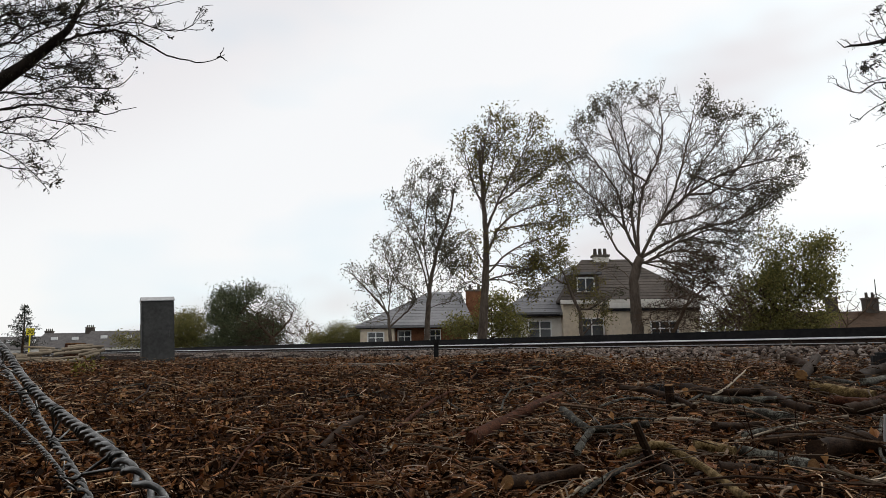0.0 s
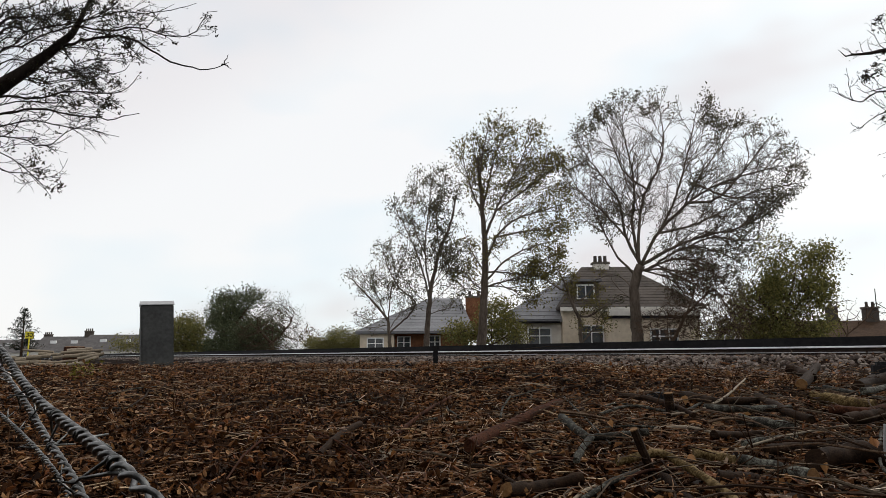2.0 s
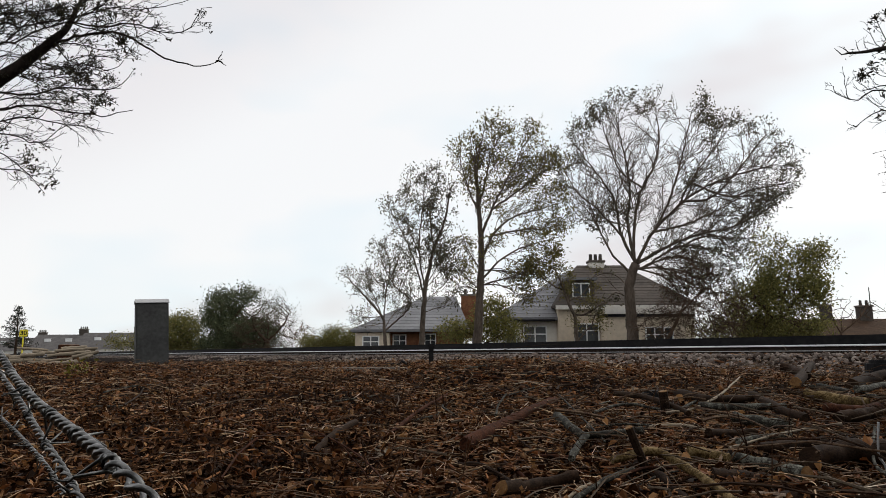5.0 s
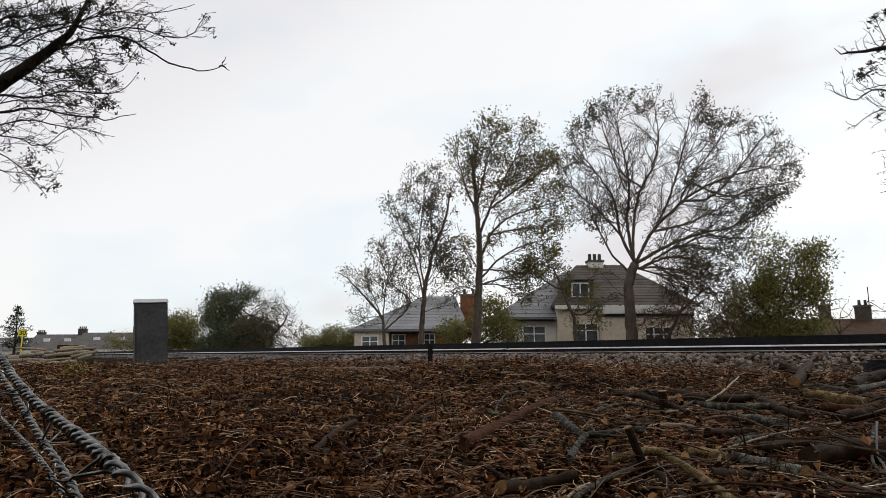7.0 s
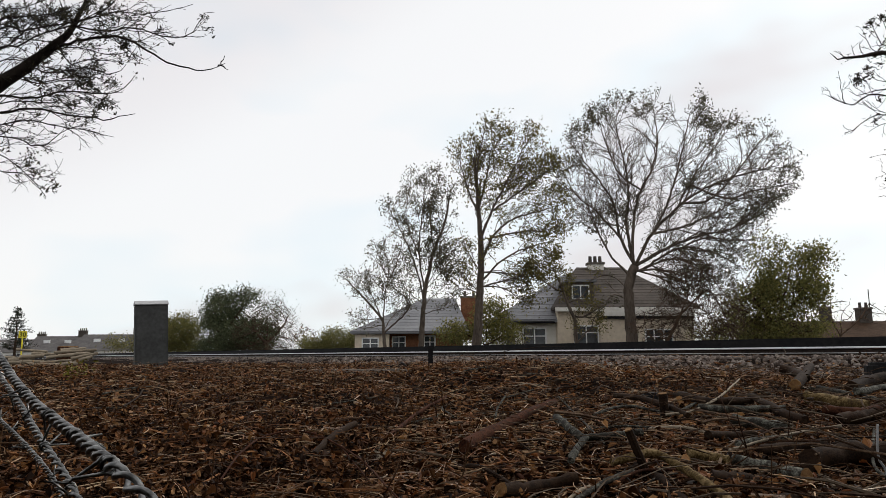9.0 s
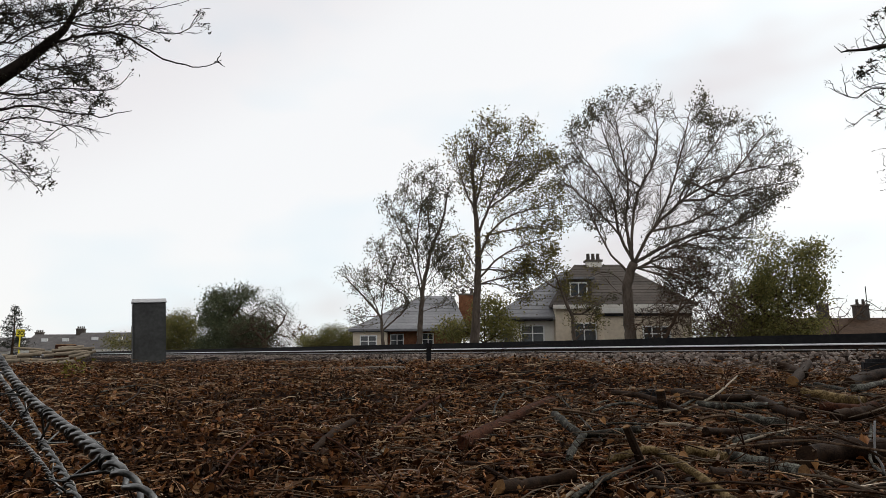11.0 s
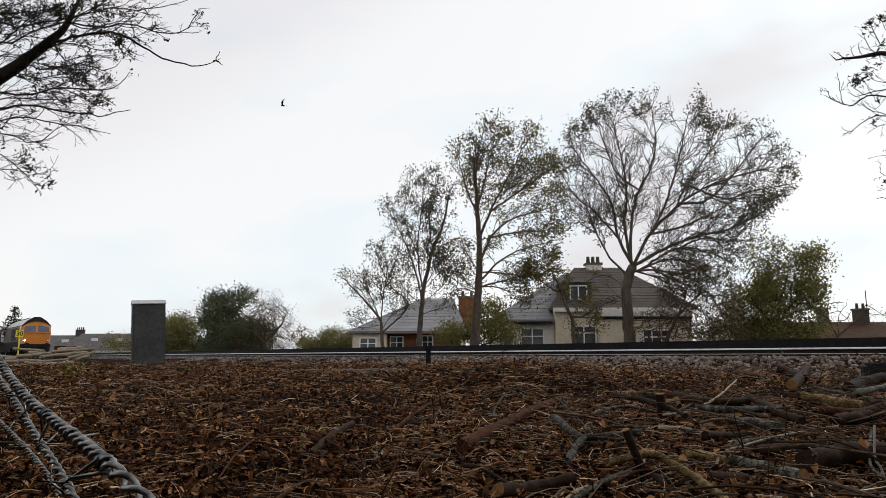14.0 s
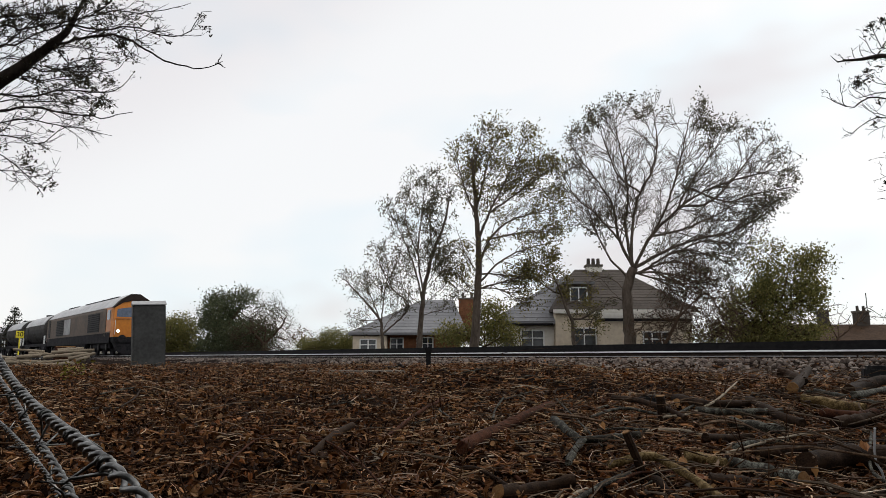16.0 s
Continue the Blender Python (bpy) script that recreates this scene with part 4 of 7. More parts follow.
limbs = []
limbs.append([(-0.65, 25.50, 1.05), (-0.56, 25.50, 2.42), (-0.49, 25.50, 3.17), (-0.36, 25.50, 3.93), (-0.12, 25.50, 4.83), (0.27, 25.50, 5.86), (0.47, 25.50, 6.91)])
limbs.append([(-0.59, 25.50, 2.79), (-0.69, 25.70, 3.70), (-0.98, 25.89, 4.63), (-1.38, 26.09, 5.58), (-1.90, 26.28, 6.63), (-2.14, 26.48, 7.12)])
limbs.append([(-0.51, 25.50, 3.30), (-0.68, 25.30, 4.61), (-0.58, 25.11, 5.92), (-0.42, 24.91, 7.42)])
limbs.append([(-0.33, 25.50, 3.93), (0.23, 24.94, 4.30), (0.72, 24.38, 4.77)])
limbs.append([(-0.69, 25.50, 4.63), (-1.18, 25.82, 6.06), (-1.06, 26.14, 7.47)])
limbs.append([(-0.12, 25.50, 4.83), (-0.26, 25.42, 6.11), (0.09, 25.34, 7.53)])
limbs.append([(-0.56, 25.50, 2.79), (0.04, 25.98, 3.34), (0.44, 26.46, 3.78)])
limbs.append([(-0.56, 25.50, 2.67), (-1.07, 25.08, 3.20), (-1.55, 24.65, 3.83)])
limbs.append([(-0.50, 25.50, 3.17), (0.07, 25.21, 3.89), (0.45, 24.92, 4.73)])
limbs.append([(-0.46, 25.50, 3.42), (-0.06, 25.98, 4.25), (-0.18, 26.46, 5.51)])
limbs.append([(-0.61, 25.50, 2.42), (0.17, 25.51, 2.66), (0.67, 25.52, 3.17)])
TREES.append(forked_tree("slender_tree", "slender tree with small dark leaves beyond the railway", limbs,
     blobs=[(-0.52, 25.50, 6.52, 1.19, 1.80, 1.45), (-1.81, 25.50, 6.59, 0.53, 0.80, 0.63), (0.05, 25.50, 4.70, 0.82, 1.40, 1.38), (-1.03, 25.50, 4.83, 0.75, 1.20, 1.13), (-1.23, 25.50, 6.26, 0.69, 1.00, 1.13), (-0.21, 25.50, 3.42, 1.13, 1.20, 0.88), (-1.22, 25.50, 3.68, 0.75, 1.00, 0.88)],
     base_r=0.11, limb_r=0.035, gaps=(0.21, 0.15, 0.12), lens=(0.95, 0.5, 0.28), angles=(22, 46), lift=0.07, wind=0.03, tip=0.0065, leaves=6, leaf=0.11, spread=0.12, keep=0.62, outer=0.0, clump=-0.4, seed=8, leaf_mat=M_LEAF_TUFT))

limbs = []
limbs.append([(-1.90, 25.00, 1.06), (-1.96, 25.00, 1.78), (-2.01, 25.00, 2.21), (-2.36, 25.00, 2.64), (-2.92, 25.00, 3.26), (-3.36, 25.00, 3.70)])
limbs.append([(-1.99, 25.00, 2.15), (-1.90, 25.01, 3.13), (-1.79, 25.01, 4.13), (-2.07, 25.02, 4.89)])
limbs.append([(-0.95, 25.00, 1.90), (-1.00, 24.79, 2.68), (-1.54, 24.58, 3.28), (-1.95, 24.37, 3.99), (-2.18, 24.16, 4.75)])
limbs.append([(-2.01, 25.00, 2.21), (-2.58, 24.22, 2.17), (-3.14, 23.45, 2.36)])
limbs.append([(-1.90, 25.00, 3.13), (-2.50, 25.69, 3.83), (-2.84, 26.39, 4.44)])
limbs.append([(-1.79, 25.00, 3.38), (-1.41, 24.34, 4.28), (-1.23, 23.67, 4.91)])
limbs.append([(-1.96, 25.00, 1.90), (-1.60, 25.55, 2.42), (-0.99, 26.10, 2.84)])
limbs.append([(-2.01, 25.00, 2.03), (-2.64, 24.79, 1.90), (-3.10, 24.58, 2.01)])
limbs.append([(-1.99, 25.00, 2.15), (-2.50, 25.72, 3.20), (-3.23, 26.44, 4.19)])
TREES.append(forked_tree("small_tree", "low spreading thin-leaved tree beyond the railway", limbs,
     blobs=[(-2.74, 25.00, 3.26, 0.92, 1.40, 1.11), (-1.82, 25.00, 4.38, 0.76, 1.20, 0.92), (-1.87, 25.00, 3.01, 1.05, 1.20, 0.86), (-2.79, 25.00, 2.40, 0.86, 1.00, 0.62), (-1.19, 25.00, 2.64, 0.74, 0.80, 0.62)],
     base_r=0.07, limb_r=0.028, gaps=(0.18, 0.14, 0.11), lens=(0.8, 0.42, 0.25), angles=(22, 48), lift=0.06, tip=0.006, leaves=5, leaf=0.09, spread=0.11, keep=0.6, outer=0.0, clump=-0.4, seed=9, leaf_mat=M_LEAF_TUFT))

limbs = []
limbs.append([(5.51, 28.00, 1.19), (5.49, 28.00, 1.64), (5.46, 28.00, 2.02), (5.46, 28.00, 2.39), (5.21, 28.00, 2.85), (5.07, 28.00, 3.38), (4.90, 28.00, 3.84), (4.68, 28.00, 4.30)])
limbs.append([(5.46, 28.00, 2.43), (5.82, 27.92, 2.46), (6.27, 27.84, 2.72), (6.71, 27.76, 2.97), (7.29, 27.68, 3.05)])
limbs.append([(5.39, 28.00, 2.62), (5.30, 28.47, 3.19), (5.41, 28.93, 3.70), (5.59, 29.40, 4.22)])
limbs.append([(6.05, 28.00, 2.01), (6.39, 28.09, 2.47), (6.54, 28.18, 2.85)])
limbs.append([(6.14, 28.00, 1.56), (6.03, 27.72, 2.00), (6.09, 27.45, 2.28), (6.20, 27.17, 2.56)])
limbs.append([(5.07, 28.00, 3.38), (4.55, 28.26, 3.71), (4.14, 28.52, 4.13), (3.79, 28.77, 4.40)])
limbs.append([(5.29, 28.00, 3.00), (5.75, 28.19, 3.24), (6.19, 28.37, 3.71), (6.32, 28.56, 4.12)])
TREES.append(forked_tree("garden_tree", "crooked small tree with green leaves before the cream house", limbs,
     blobs=[(4.29, 28.00, 4.07, 0.83, 1.20, 0.68), (5.50, 28.00, 3.53, 0.83, 1.00, 0.76), (6.13, 28.00, 4.06, 0.68, 1.00, 0.61), (6.14, 28.00, 2.39, 0.68, 0.80, 0.68), (5.44, 28.00, 1.94, 0.46, 0.70, 0.53)],
     base_r=0.12, limb_r=0.045, gaps=(0.22, 0.16, 0.12), lens=(0.75, 0.4, 0.25), angles=(25, 55), lift=0.05, tip=0.0065, leaves=9, leaf=0.1, spread=0.13, keep=0.6, outer=0.0, clump=-0.3, seed=12, leaf_mat=M_LEAF_AUTUMN))

limbs = []
limbs.append([(-5.74, 6.00, 0.31), (-5.45, 6.00, 1.25), (-5.20, 6.00, 2.0), (-4.85, 6.00, 2.45)])
limbs.append([(-4.88, 6.00, 2.57), (-4.36, 6.03, 3.02), (-4.03, 6.05, 3.34), (-3.80, 6.08, 3.55), (-3.62, 6.11, 3.72), (-3.44, 6.13, 3.93), (-3.37, 6.16, 4.13), (-3.32, 6.18, 4.39)])
limbs.append([(-4.35, 6.00, 3.03), (-4.02, 5.99, 3.66), (-3.84, 5.99, 3.70), (-3.61, 5.98, 3.82), (-3.31, 5.97, 3.91), (-3.01, 5.96, 4.09)])
limbs.append([(-4.38, 6.00, 3.09), (-4.00, 5.94, 3.81), (-3.71, 5.89, 3.81), (-3.43, 5.83, 3.83), (-3.05, 5.78, 3.88), (-2.82, 5.72, 4.04)])
limbs.append([(-4.30, 6.00, 3.35), (-4.10, 6.05, 4.12), (-3.95, 6.09, 4.24), (-3.86, 6.14, 4.42)])
limbs.append([(-3.56, 6.00, 3.67), (-3.23, 5.94, 3.74), (-2.85, 5.89, 3.75), (-2.61, 5.83, 3.61), (-2.38, 5.78, 3.46), (-2.11, 5.72, 3.37), (-1.92, 5.66, 3.36), (-1.82, 5.61, 3.37)])
limbs.append([(-1.86, 5.62, 3.36), (-1.83, 5.60, 3.40), (-1.82, 5.60, 3.44)])
limbs.append([(-1.86, 5.62, 3.36), (-1.82, 5.60, 3.34), (-1.79, 5.60, 3.31)])
limbs.append([(-3.32, 6.00, 3.92), (-3.02, 6.03, 3.87), (-2.83, 6.05, 3.92), (-2.63, 6.08, 3.87), (-2.43, 6.11, 3.85), (-2.30, 6.14, 3.92), (-2.21, 6.16, 4.12), (-2.14, 6.19, 4.14)])
limbs.append([(-3.28, 6.00, 4.03), (-2.98, 6.03, 4.06), (-2.74, 6.07, 4.06), (-2.49, 6.10, 4.12), (-2.31, 6.14, 4.19)])
limbs.append([(-3.59, 6.00, 3.65), (-3.26, 5.96, 3.68), (-2.95, 5.92, 3.59), (-2.76, 5.88, 3.61)])
limbs.append([(-4.34, 6.00, 3.01), (-4.02, 6.05, 3.25), (-3.74, 6.10, 3.25), (-3.50, 6.15, 3.33), (-3.24, 6.20, 3.34), (-3.01, 6.25, 3.37), (-2.88, 6.30, 3.55)])
limbs.append([(-3.75, 6.00, 3.50), (-3.45, 5.92, 3.42), (-3.16, 5.85, 3.44), (-2.84, 5.77, 3.35), (-2.69, 5.69, 3.40)])
limbs.append([(-4.37, 6.00, 2.98), (-3.96, 5.98, 3.06), (-3.62, 5.96, 3.10), (-3.28, 5.95, 3.04), (-2.96, 5.93, 2.99), (-2.81, 5.91, 3.01), (-2.67, 5.89, 3.03)])
limbs.append([(-4.36, 6.00, 2.95), (-4.00, 6.06, 2.97), (-3.78, 6.12, 3.05), (-3.50, 6.18, 3.01), (-3.24, 6.24, 2.99), (-3.05, 6.30, 2.94)])
limbs.append([(-4.36, 6.00, 2.93), (-3.94, 5.98, 2.86), (-3.72, 5.96, 2.83), (-3.58, 5.94, 2.76), (-3.44, 5.92, 2.76), (-3.29, 5.90, 2.88), (-3.18, 5.88, 2.91)])
limbs.append([(-4.38, 6.00, 2.88), (-3.97, 6.04, 2.73), (-3.83, 6.09, 2.64), (-3.69, 6.13, 2.52), (-3.63, 6.17, 2.43), (-3.58, 6.21, 2.36)])
limbs.append([(-4.38, 6.00, 2.82), (-3.94, 6.03, 2.57), (-3.81, 6.06, 2.55), (-3.61, 6.08, 2.50), (-3.47, 6.11, 2.53)])
limbs.append([(-3.62, 6.00, 3.81), (-3.83, 6.22, 4.12), (-3.97, 6.44, 4.47)])
limbs.append([(-3.37, 6.00, 3.87), (-3.25, 6.16, 3.92), (-3.09, 6.33, 4.07), (-2.87, 6.49, 4.18)])
limbs.append([(-3.88, 6.00, 3.43), (-3.66, 6.07, 3.38), (-3.42, 6.15, 3.45), (-3.21, 6.22, 3.41)])
limbs.append([(-3.51, 6.00, 3.62), (-3.40, 6.10, 3.58), (-3.28, 6.21, 3.67), (-3.06, 6.31, 3.70)])
limbs.append([(-4.37, 6.00, 3.27), (-3.99, 5.91, 3.88), (-3.71, 5.83, 3.91), (-3.43, 5.74, 3.88), (-3.10, 5.65, 3.93)])
limbs.append([(-4.36, 6.00, 3.19), (-4.07, 6.05, 3.78), (-3.87, 6.11, 3.83), (-3.69, 6.16, 3.83), (-3.48, 6.21, 3.80)])
limbs.append([(-4.35, 6.00, 3.11), (-4.06, 6.07, 3.57), (-3.90, 6.14, 3.64), (-3.75, 6.21, 3.61), (-3.55, 6.28, 3.60), (-3.33, 6.35, 3.60)])
limbs.append([(-4.31, 6.00, 3.46), (-4.03, 5.97, 3.98), (-3.76, 5.93, 4.05), (-3.47, 5.90, 4.15)])
limbs.append([(-4.35, 6.00, 3.09), (-4.01, 6.01, 3.41), (-3.78, 6.02, 3.43), (-3.56, 6.03, 3.39), (-3.26, 6.04, 3.45), (-3.05, 6.05, 3.40)])
limbs.append([(-3.88, 6.00, 3.73), (-3.71, 5.99, 3.92), (-3.56, 5.99, 4.11), (-3.49, 5.98, 4.27)])
limbs.append([(-4.35, 6.00, 3.03), (-4.05, 6.11, 3.20), (-3.84, 6.23, 3.27), (-3.59, 6.34, 3.29), (-3.37, 6.46, 3.29)])
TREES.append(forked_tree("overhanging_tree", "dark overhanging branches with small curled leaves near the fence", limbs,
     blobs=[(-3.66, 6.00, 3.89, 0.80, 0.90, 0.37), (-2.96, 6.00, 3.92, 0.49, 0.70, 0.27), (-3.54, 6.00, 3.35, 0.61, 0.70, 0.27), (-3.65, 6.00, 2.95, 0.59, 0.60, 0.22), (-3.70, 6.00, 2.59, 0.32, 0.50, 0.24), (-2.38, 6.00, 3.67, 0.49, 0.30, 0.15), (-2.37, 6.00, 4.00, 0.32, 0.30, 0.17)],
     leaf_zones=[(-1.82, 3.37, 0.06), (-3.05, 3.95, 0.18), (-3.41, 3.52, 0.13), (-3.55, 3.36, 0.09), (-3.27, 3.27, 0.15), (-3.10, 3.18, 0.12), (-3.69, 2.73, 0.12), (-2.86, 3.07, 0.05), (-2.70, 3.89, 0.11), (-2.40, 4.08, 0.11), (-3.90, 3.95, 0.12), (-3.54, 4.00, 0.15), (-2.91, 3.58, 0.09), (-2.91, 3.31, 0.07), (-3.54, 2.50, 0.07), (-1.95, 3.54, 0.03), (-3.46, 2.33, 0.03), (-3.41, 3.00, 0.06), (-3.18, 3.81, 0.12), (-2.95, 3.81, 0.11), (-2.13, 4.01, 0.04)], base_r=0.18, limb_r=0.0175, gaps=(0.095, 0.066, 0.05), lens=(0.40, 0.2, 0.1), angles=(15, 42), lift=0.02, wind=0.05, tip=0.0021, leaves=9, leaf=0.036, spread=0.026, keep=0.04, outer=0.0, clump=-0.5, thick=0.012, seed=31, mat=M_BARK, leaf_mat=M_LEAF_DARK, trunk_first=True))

limbs = []
limbs.append([(7.98, 8.00, -0.07), (7.75, 8.00, 1.58), (7.35, 8.00, 2.92), (7.0, 8.00, 3.70), (6.6, 8.0, 4.6)])
limbs.append([(5.95, 8.00, 4.48), (5.62, 7.98, 4.54), (5.38, 7.97, 4.54), (5.15, 7.95, 4.48), (4.96, 7.94, 4.48), (4.87, 7.92, 4.44), (4.75, 7.91, 4.50)])
limbs.append([(5.92, 8.00, 4.26), (5.57, 7.99, 4.54), (5.39, 7.98, 4.54), (5.27, 7.96, 4.68), (5.16, 7.95, 4.79)])
limbs.append([(5.95, 8.00, 4.55), (5.55, 7.94, 4.62), (5.37, 7.88, 4.65), (5.24, 7.81, 4.82), (5.19, 7.75, 4.87)])
limbs.append([(5.92, 8.00, 4.65), (5.60, 7.99, 4.79), (5.51, 7.98, 4.91), (5.47, 7.97, 5.00), (5.39, 7.96, 5.02)])
limbs.append([(5.89, 8.00, 3.92), (5.54, 8.01, 4.05), (5.29, 8.02, 4.04), (5.15, 8.03, 3.97), (5.03, 8.04, 3.90), (4.89, 8.05, 3.97), (4.76, 8.07, 4.04)])
limbs.append([(5.00, 8.00, 3.88), (4.98, 8.11, 4.11), (5.03, 8.22, 4.42)])
limbs.append([(4.86, 8.00, 3.95), (4.82, 8.11, 4.10), (4.85, 8.21, 4.21)])
limbs.append([(5.90, 8.00, 4.02), (5.52, 7.98, 4.11), (5.28, 7.96, 4.05), (5.07, 7.94, 3.99), (4.94, 7.91, 4.03)])
limbs.append([(5.28, 8.00, 4.03), (5.16, 8.12, 4.16), (5.22, 8.24, 4.29)])
limbs.append([(5.91, 8.00, 4.12), (5.51, 7.95, 4.16), (5.25, 7.90, 4.19), (5.13, 7.84, 4.24)])
limbs.append([(5.87, 8.00, 3.73), (5.53, 8.03, 3.80), (5.32, 8.06, 3.78), (5.17, 8.10, 3.70), (5.09, 8.13, 3.61), (4.99, 8.16, 3.58)])
limbs.append([(5.03, 8.00, 3.59), (4.87, 7.91, 3.56), (4.78, 7.83, 3.58)])
limbs.append([(5.86, 8.00, 3.64), (5.49, 7.98, 3.70), (5.31, 7.97, 3.63), (5.17, 7.95, 3.54)])
limbs.append([(5.50, 8.00, 3.77), (5.17, 7.89, 3.79), (5.01, 7.79, 3.85)])
limbs.append([(5.81, 8.00, 3.22), (5.49, 8.06, 3.27), (5.45, 8.12, 3.32), (5.39, 8.18, 3.31)])
limbs.append([(5.79, 8.00, 3.05), (5.47, 8.05, 3.06), (5.38, 8.11, 3.08), (5.41, 8.16, 3.17)])
limbs.append([(5.76, 8.00, 2.71), (5.36, 7.94, 2.73), (5.24, 7.88, 2.75), (5.10, 7.82, 2.70)])
limbs.append([(5.08, 8.00, 4.52), (5.10, 8.01, 4.66)])
limbs.append([(5.21, 8.00, 4.51), (5.12, 7.88, 4.53)])
limbs.append([(5.00, 8.00, 4.51), (4.93, 8.00, 4.57)])
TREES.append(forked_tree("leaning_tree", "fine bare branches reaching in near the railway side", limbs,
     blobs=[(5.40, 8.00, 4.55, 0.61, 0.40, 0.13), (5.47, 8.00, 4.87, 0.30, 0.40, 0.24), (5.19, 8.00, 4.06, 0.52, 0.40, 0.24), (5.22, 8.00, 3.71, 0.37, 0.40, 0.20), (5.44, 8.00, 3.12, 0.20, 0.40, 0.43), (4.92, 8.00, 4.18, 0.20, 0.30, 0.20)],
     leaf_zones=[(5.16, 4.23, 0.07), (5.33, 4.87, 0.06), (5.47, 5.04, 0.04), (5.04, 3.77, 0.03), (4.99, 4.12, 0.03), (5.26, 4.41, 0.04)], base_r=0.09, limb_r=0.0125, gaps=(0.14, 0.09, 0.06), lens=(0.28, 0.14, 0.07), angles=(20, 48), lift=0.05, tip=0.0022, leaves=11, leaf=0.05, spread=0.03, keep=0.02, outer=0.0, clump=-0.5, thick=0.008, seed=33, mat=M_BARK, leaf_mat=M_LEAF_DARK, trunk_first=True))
limbs = []
limbs.append([(13.94, 29.00, 0.60), (14.01, 29.00, 1.41), (14.38, 29.00, 3.05), (14.85, 29.00, 4.47)])
limbs.append([(14.18, 29.00, 2.11), (15.24, 29.00, 3.51), (16.06, 29.00, 4.69)])
limbs.append([(14.18, 29.00, 2.11), (13.32, 29.00, 3.06), (12.92, 29.00, 4.01)])
TREES.append(tree("evergreen_tree", "bushy olive-green tree leaning in the wind beyond the railway", limbs,
     blobs=[(14.76, 29.00, 3.40, 1.23, 1.60, 1.01), (15.71, 29.00, 4.82, 0.78, 1.00, 0.45), (15.18, 29.00, 4.11, 1.01, 1.20, 0.49), (13.18, 29.00, 2.83, 1.01, 1.50, 1.01), (14.17, 29.00, 1.99, 1.68, 1.60, 0.63), (13.83, 29.00, 5.08, 0.63, 1.00, 0.56), (12.28, 29.00, 1.78, 1.34, 1.50, 0.54)],
     targets=1800, step=0.18, reach=1.5, kill=0.24, tip=0.008, base_r=0.16, leaves=28, leaf=0.125, bare=0.1, clump=-0.15, spray=(2, 0.35), spread=0.2, seed=15, mat=M_BARK_FAR, leaf_mat=M_LEAF_HEDGE))

limbs = []
limbs.append([(8.33, 26.00, 0.75), (8.36, 26.00, 1.20), (8.30, 26.00, 2.04)])
limbs.append([(8.36, 26.00, 1.20), (9.06, 26.00, 2.45), (9.57, 26.00, 3.72)])
limbs.append([(9.06, 26.00, 2.45), (10.07, 26.00, 3.28), (10.37, 26.00, 3.07)])
limbs.append([(8.35, 26.00, 1.10), (7.76, 26.00, 1.83), (7.69, 26.00, 2.47)])
TREES.append(tree("tangled_shrub", "bare tangled shrub under the ash tree", limbs,
     blobs=[(8.41, 26.00, 2.04, 1.10, 1.30, 0.76), (9.60, 26.00, 2.55, 1.40, 1.40, 1.40), (9.36, 26.00, 3.83, 1.30, 1.30, 0.80), (10.64, 26.00, 2.33, 0.80, 1.20, 1.00)],
     targets=3200, step=0.16, reach=1.3, kill=0.17, tip=0.0095, base_r=0.07, leaves=2, leaf=0.09, bare=0.95, spread=0.1, spray=(2, 0.4), seed=16, mat=M_BARK_FAR, category='shrub'))

limbs = []
limbs.append([(2.02, 30.00, 0.81), (2.04, 30.00, 1.58), (2.06, 30.00, 2.55)])
limbs.append([(2.03, 30.00, 1.34), (1.20, 30.00, 1.83), (0.59, 30.00, 2.08)])
limbs.append([(2.03, 30.00, 1.34), (2.77, 30.00, 1.81), (2.90, 30.00, 2.29)])
TREES.append(tree("dark_shrub", "dense rusty and green shrub beyond the railway", limbs,
     blobs=[(2.30, 30.00, 2.42, 0.88, 1.30, 1.04), (0.83, 30.00, 1.84, 0.97, 1.20, 0.51), (2.89, 30.00, 1.81, 0.65, 1.00, 0.60)],
     targets=900, step=0.16, reach=1.5, kill=0.2, tip=0.008, base_r=0.07, leaves=18, leaf=0.12, bare=0.05, spread=0.18, seed=17, mat=M_BARK_FAR, leaf_mat=M_LEAF_HEDGE, category='shrub'))

limbs = []
limbs.append([(3.83, 32.00, 0.79), (3.84, 32.00, 1.35), (3.79, 32.00, 2.12)])
limbs.append([(3.84, 32.00, 1.22), (3.46, 32.00, 1.61), (3.35, 32.00, 2.00)])
TREES.append(tree("house_shrub", "thin green shrub beside the cream house wall", limbs,
     blobs=[(3.73, 32.00, 1.86, 0.64, 0.90, 0.59)],
     targets=200, step=0.16, reach=1.5, kill=0.2, tip=0.008, base_r=0.04, leaves=4, leaf=0.12, bare=0.3, spread=0.15, seed=18, mat=M_BARK_FAR, leaf_mat=M_LEAF_OLIVE, category='shrub'))

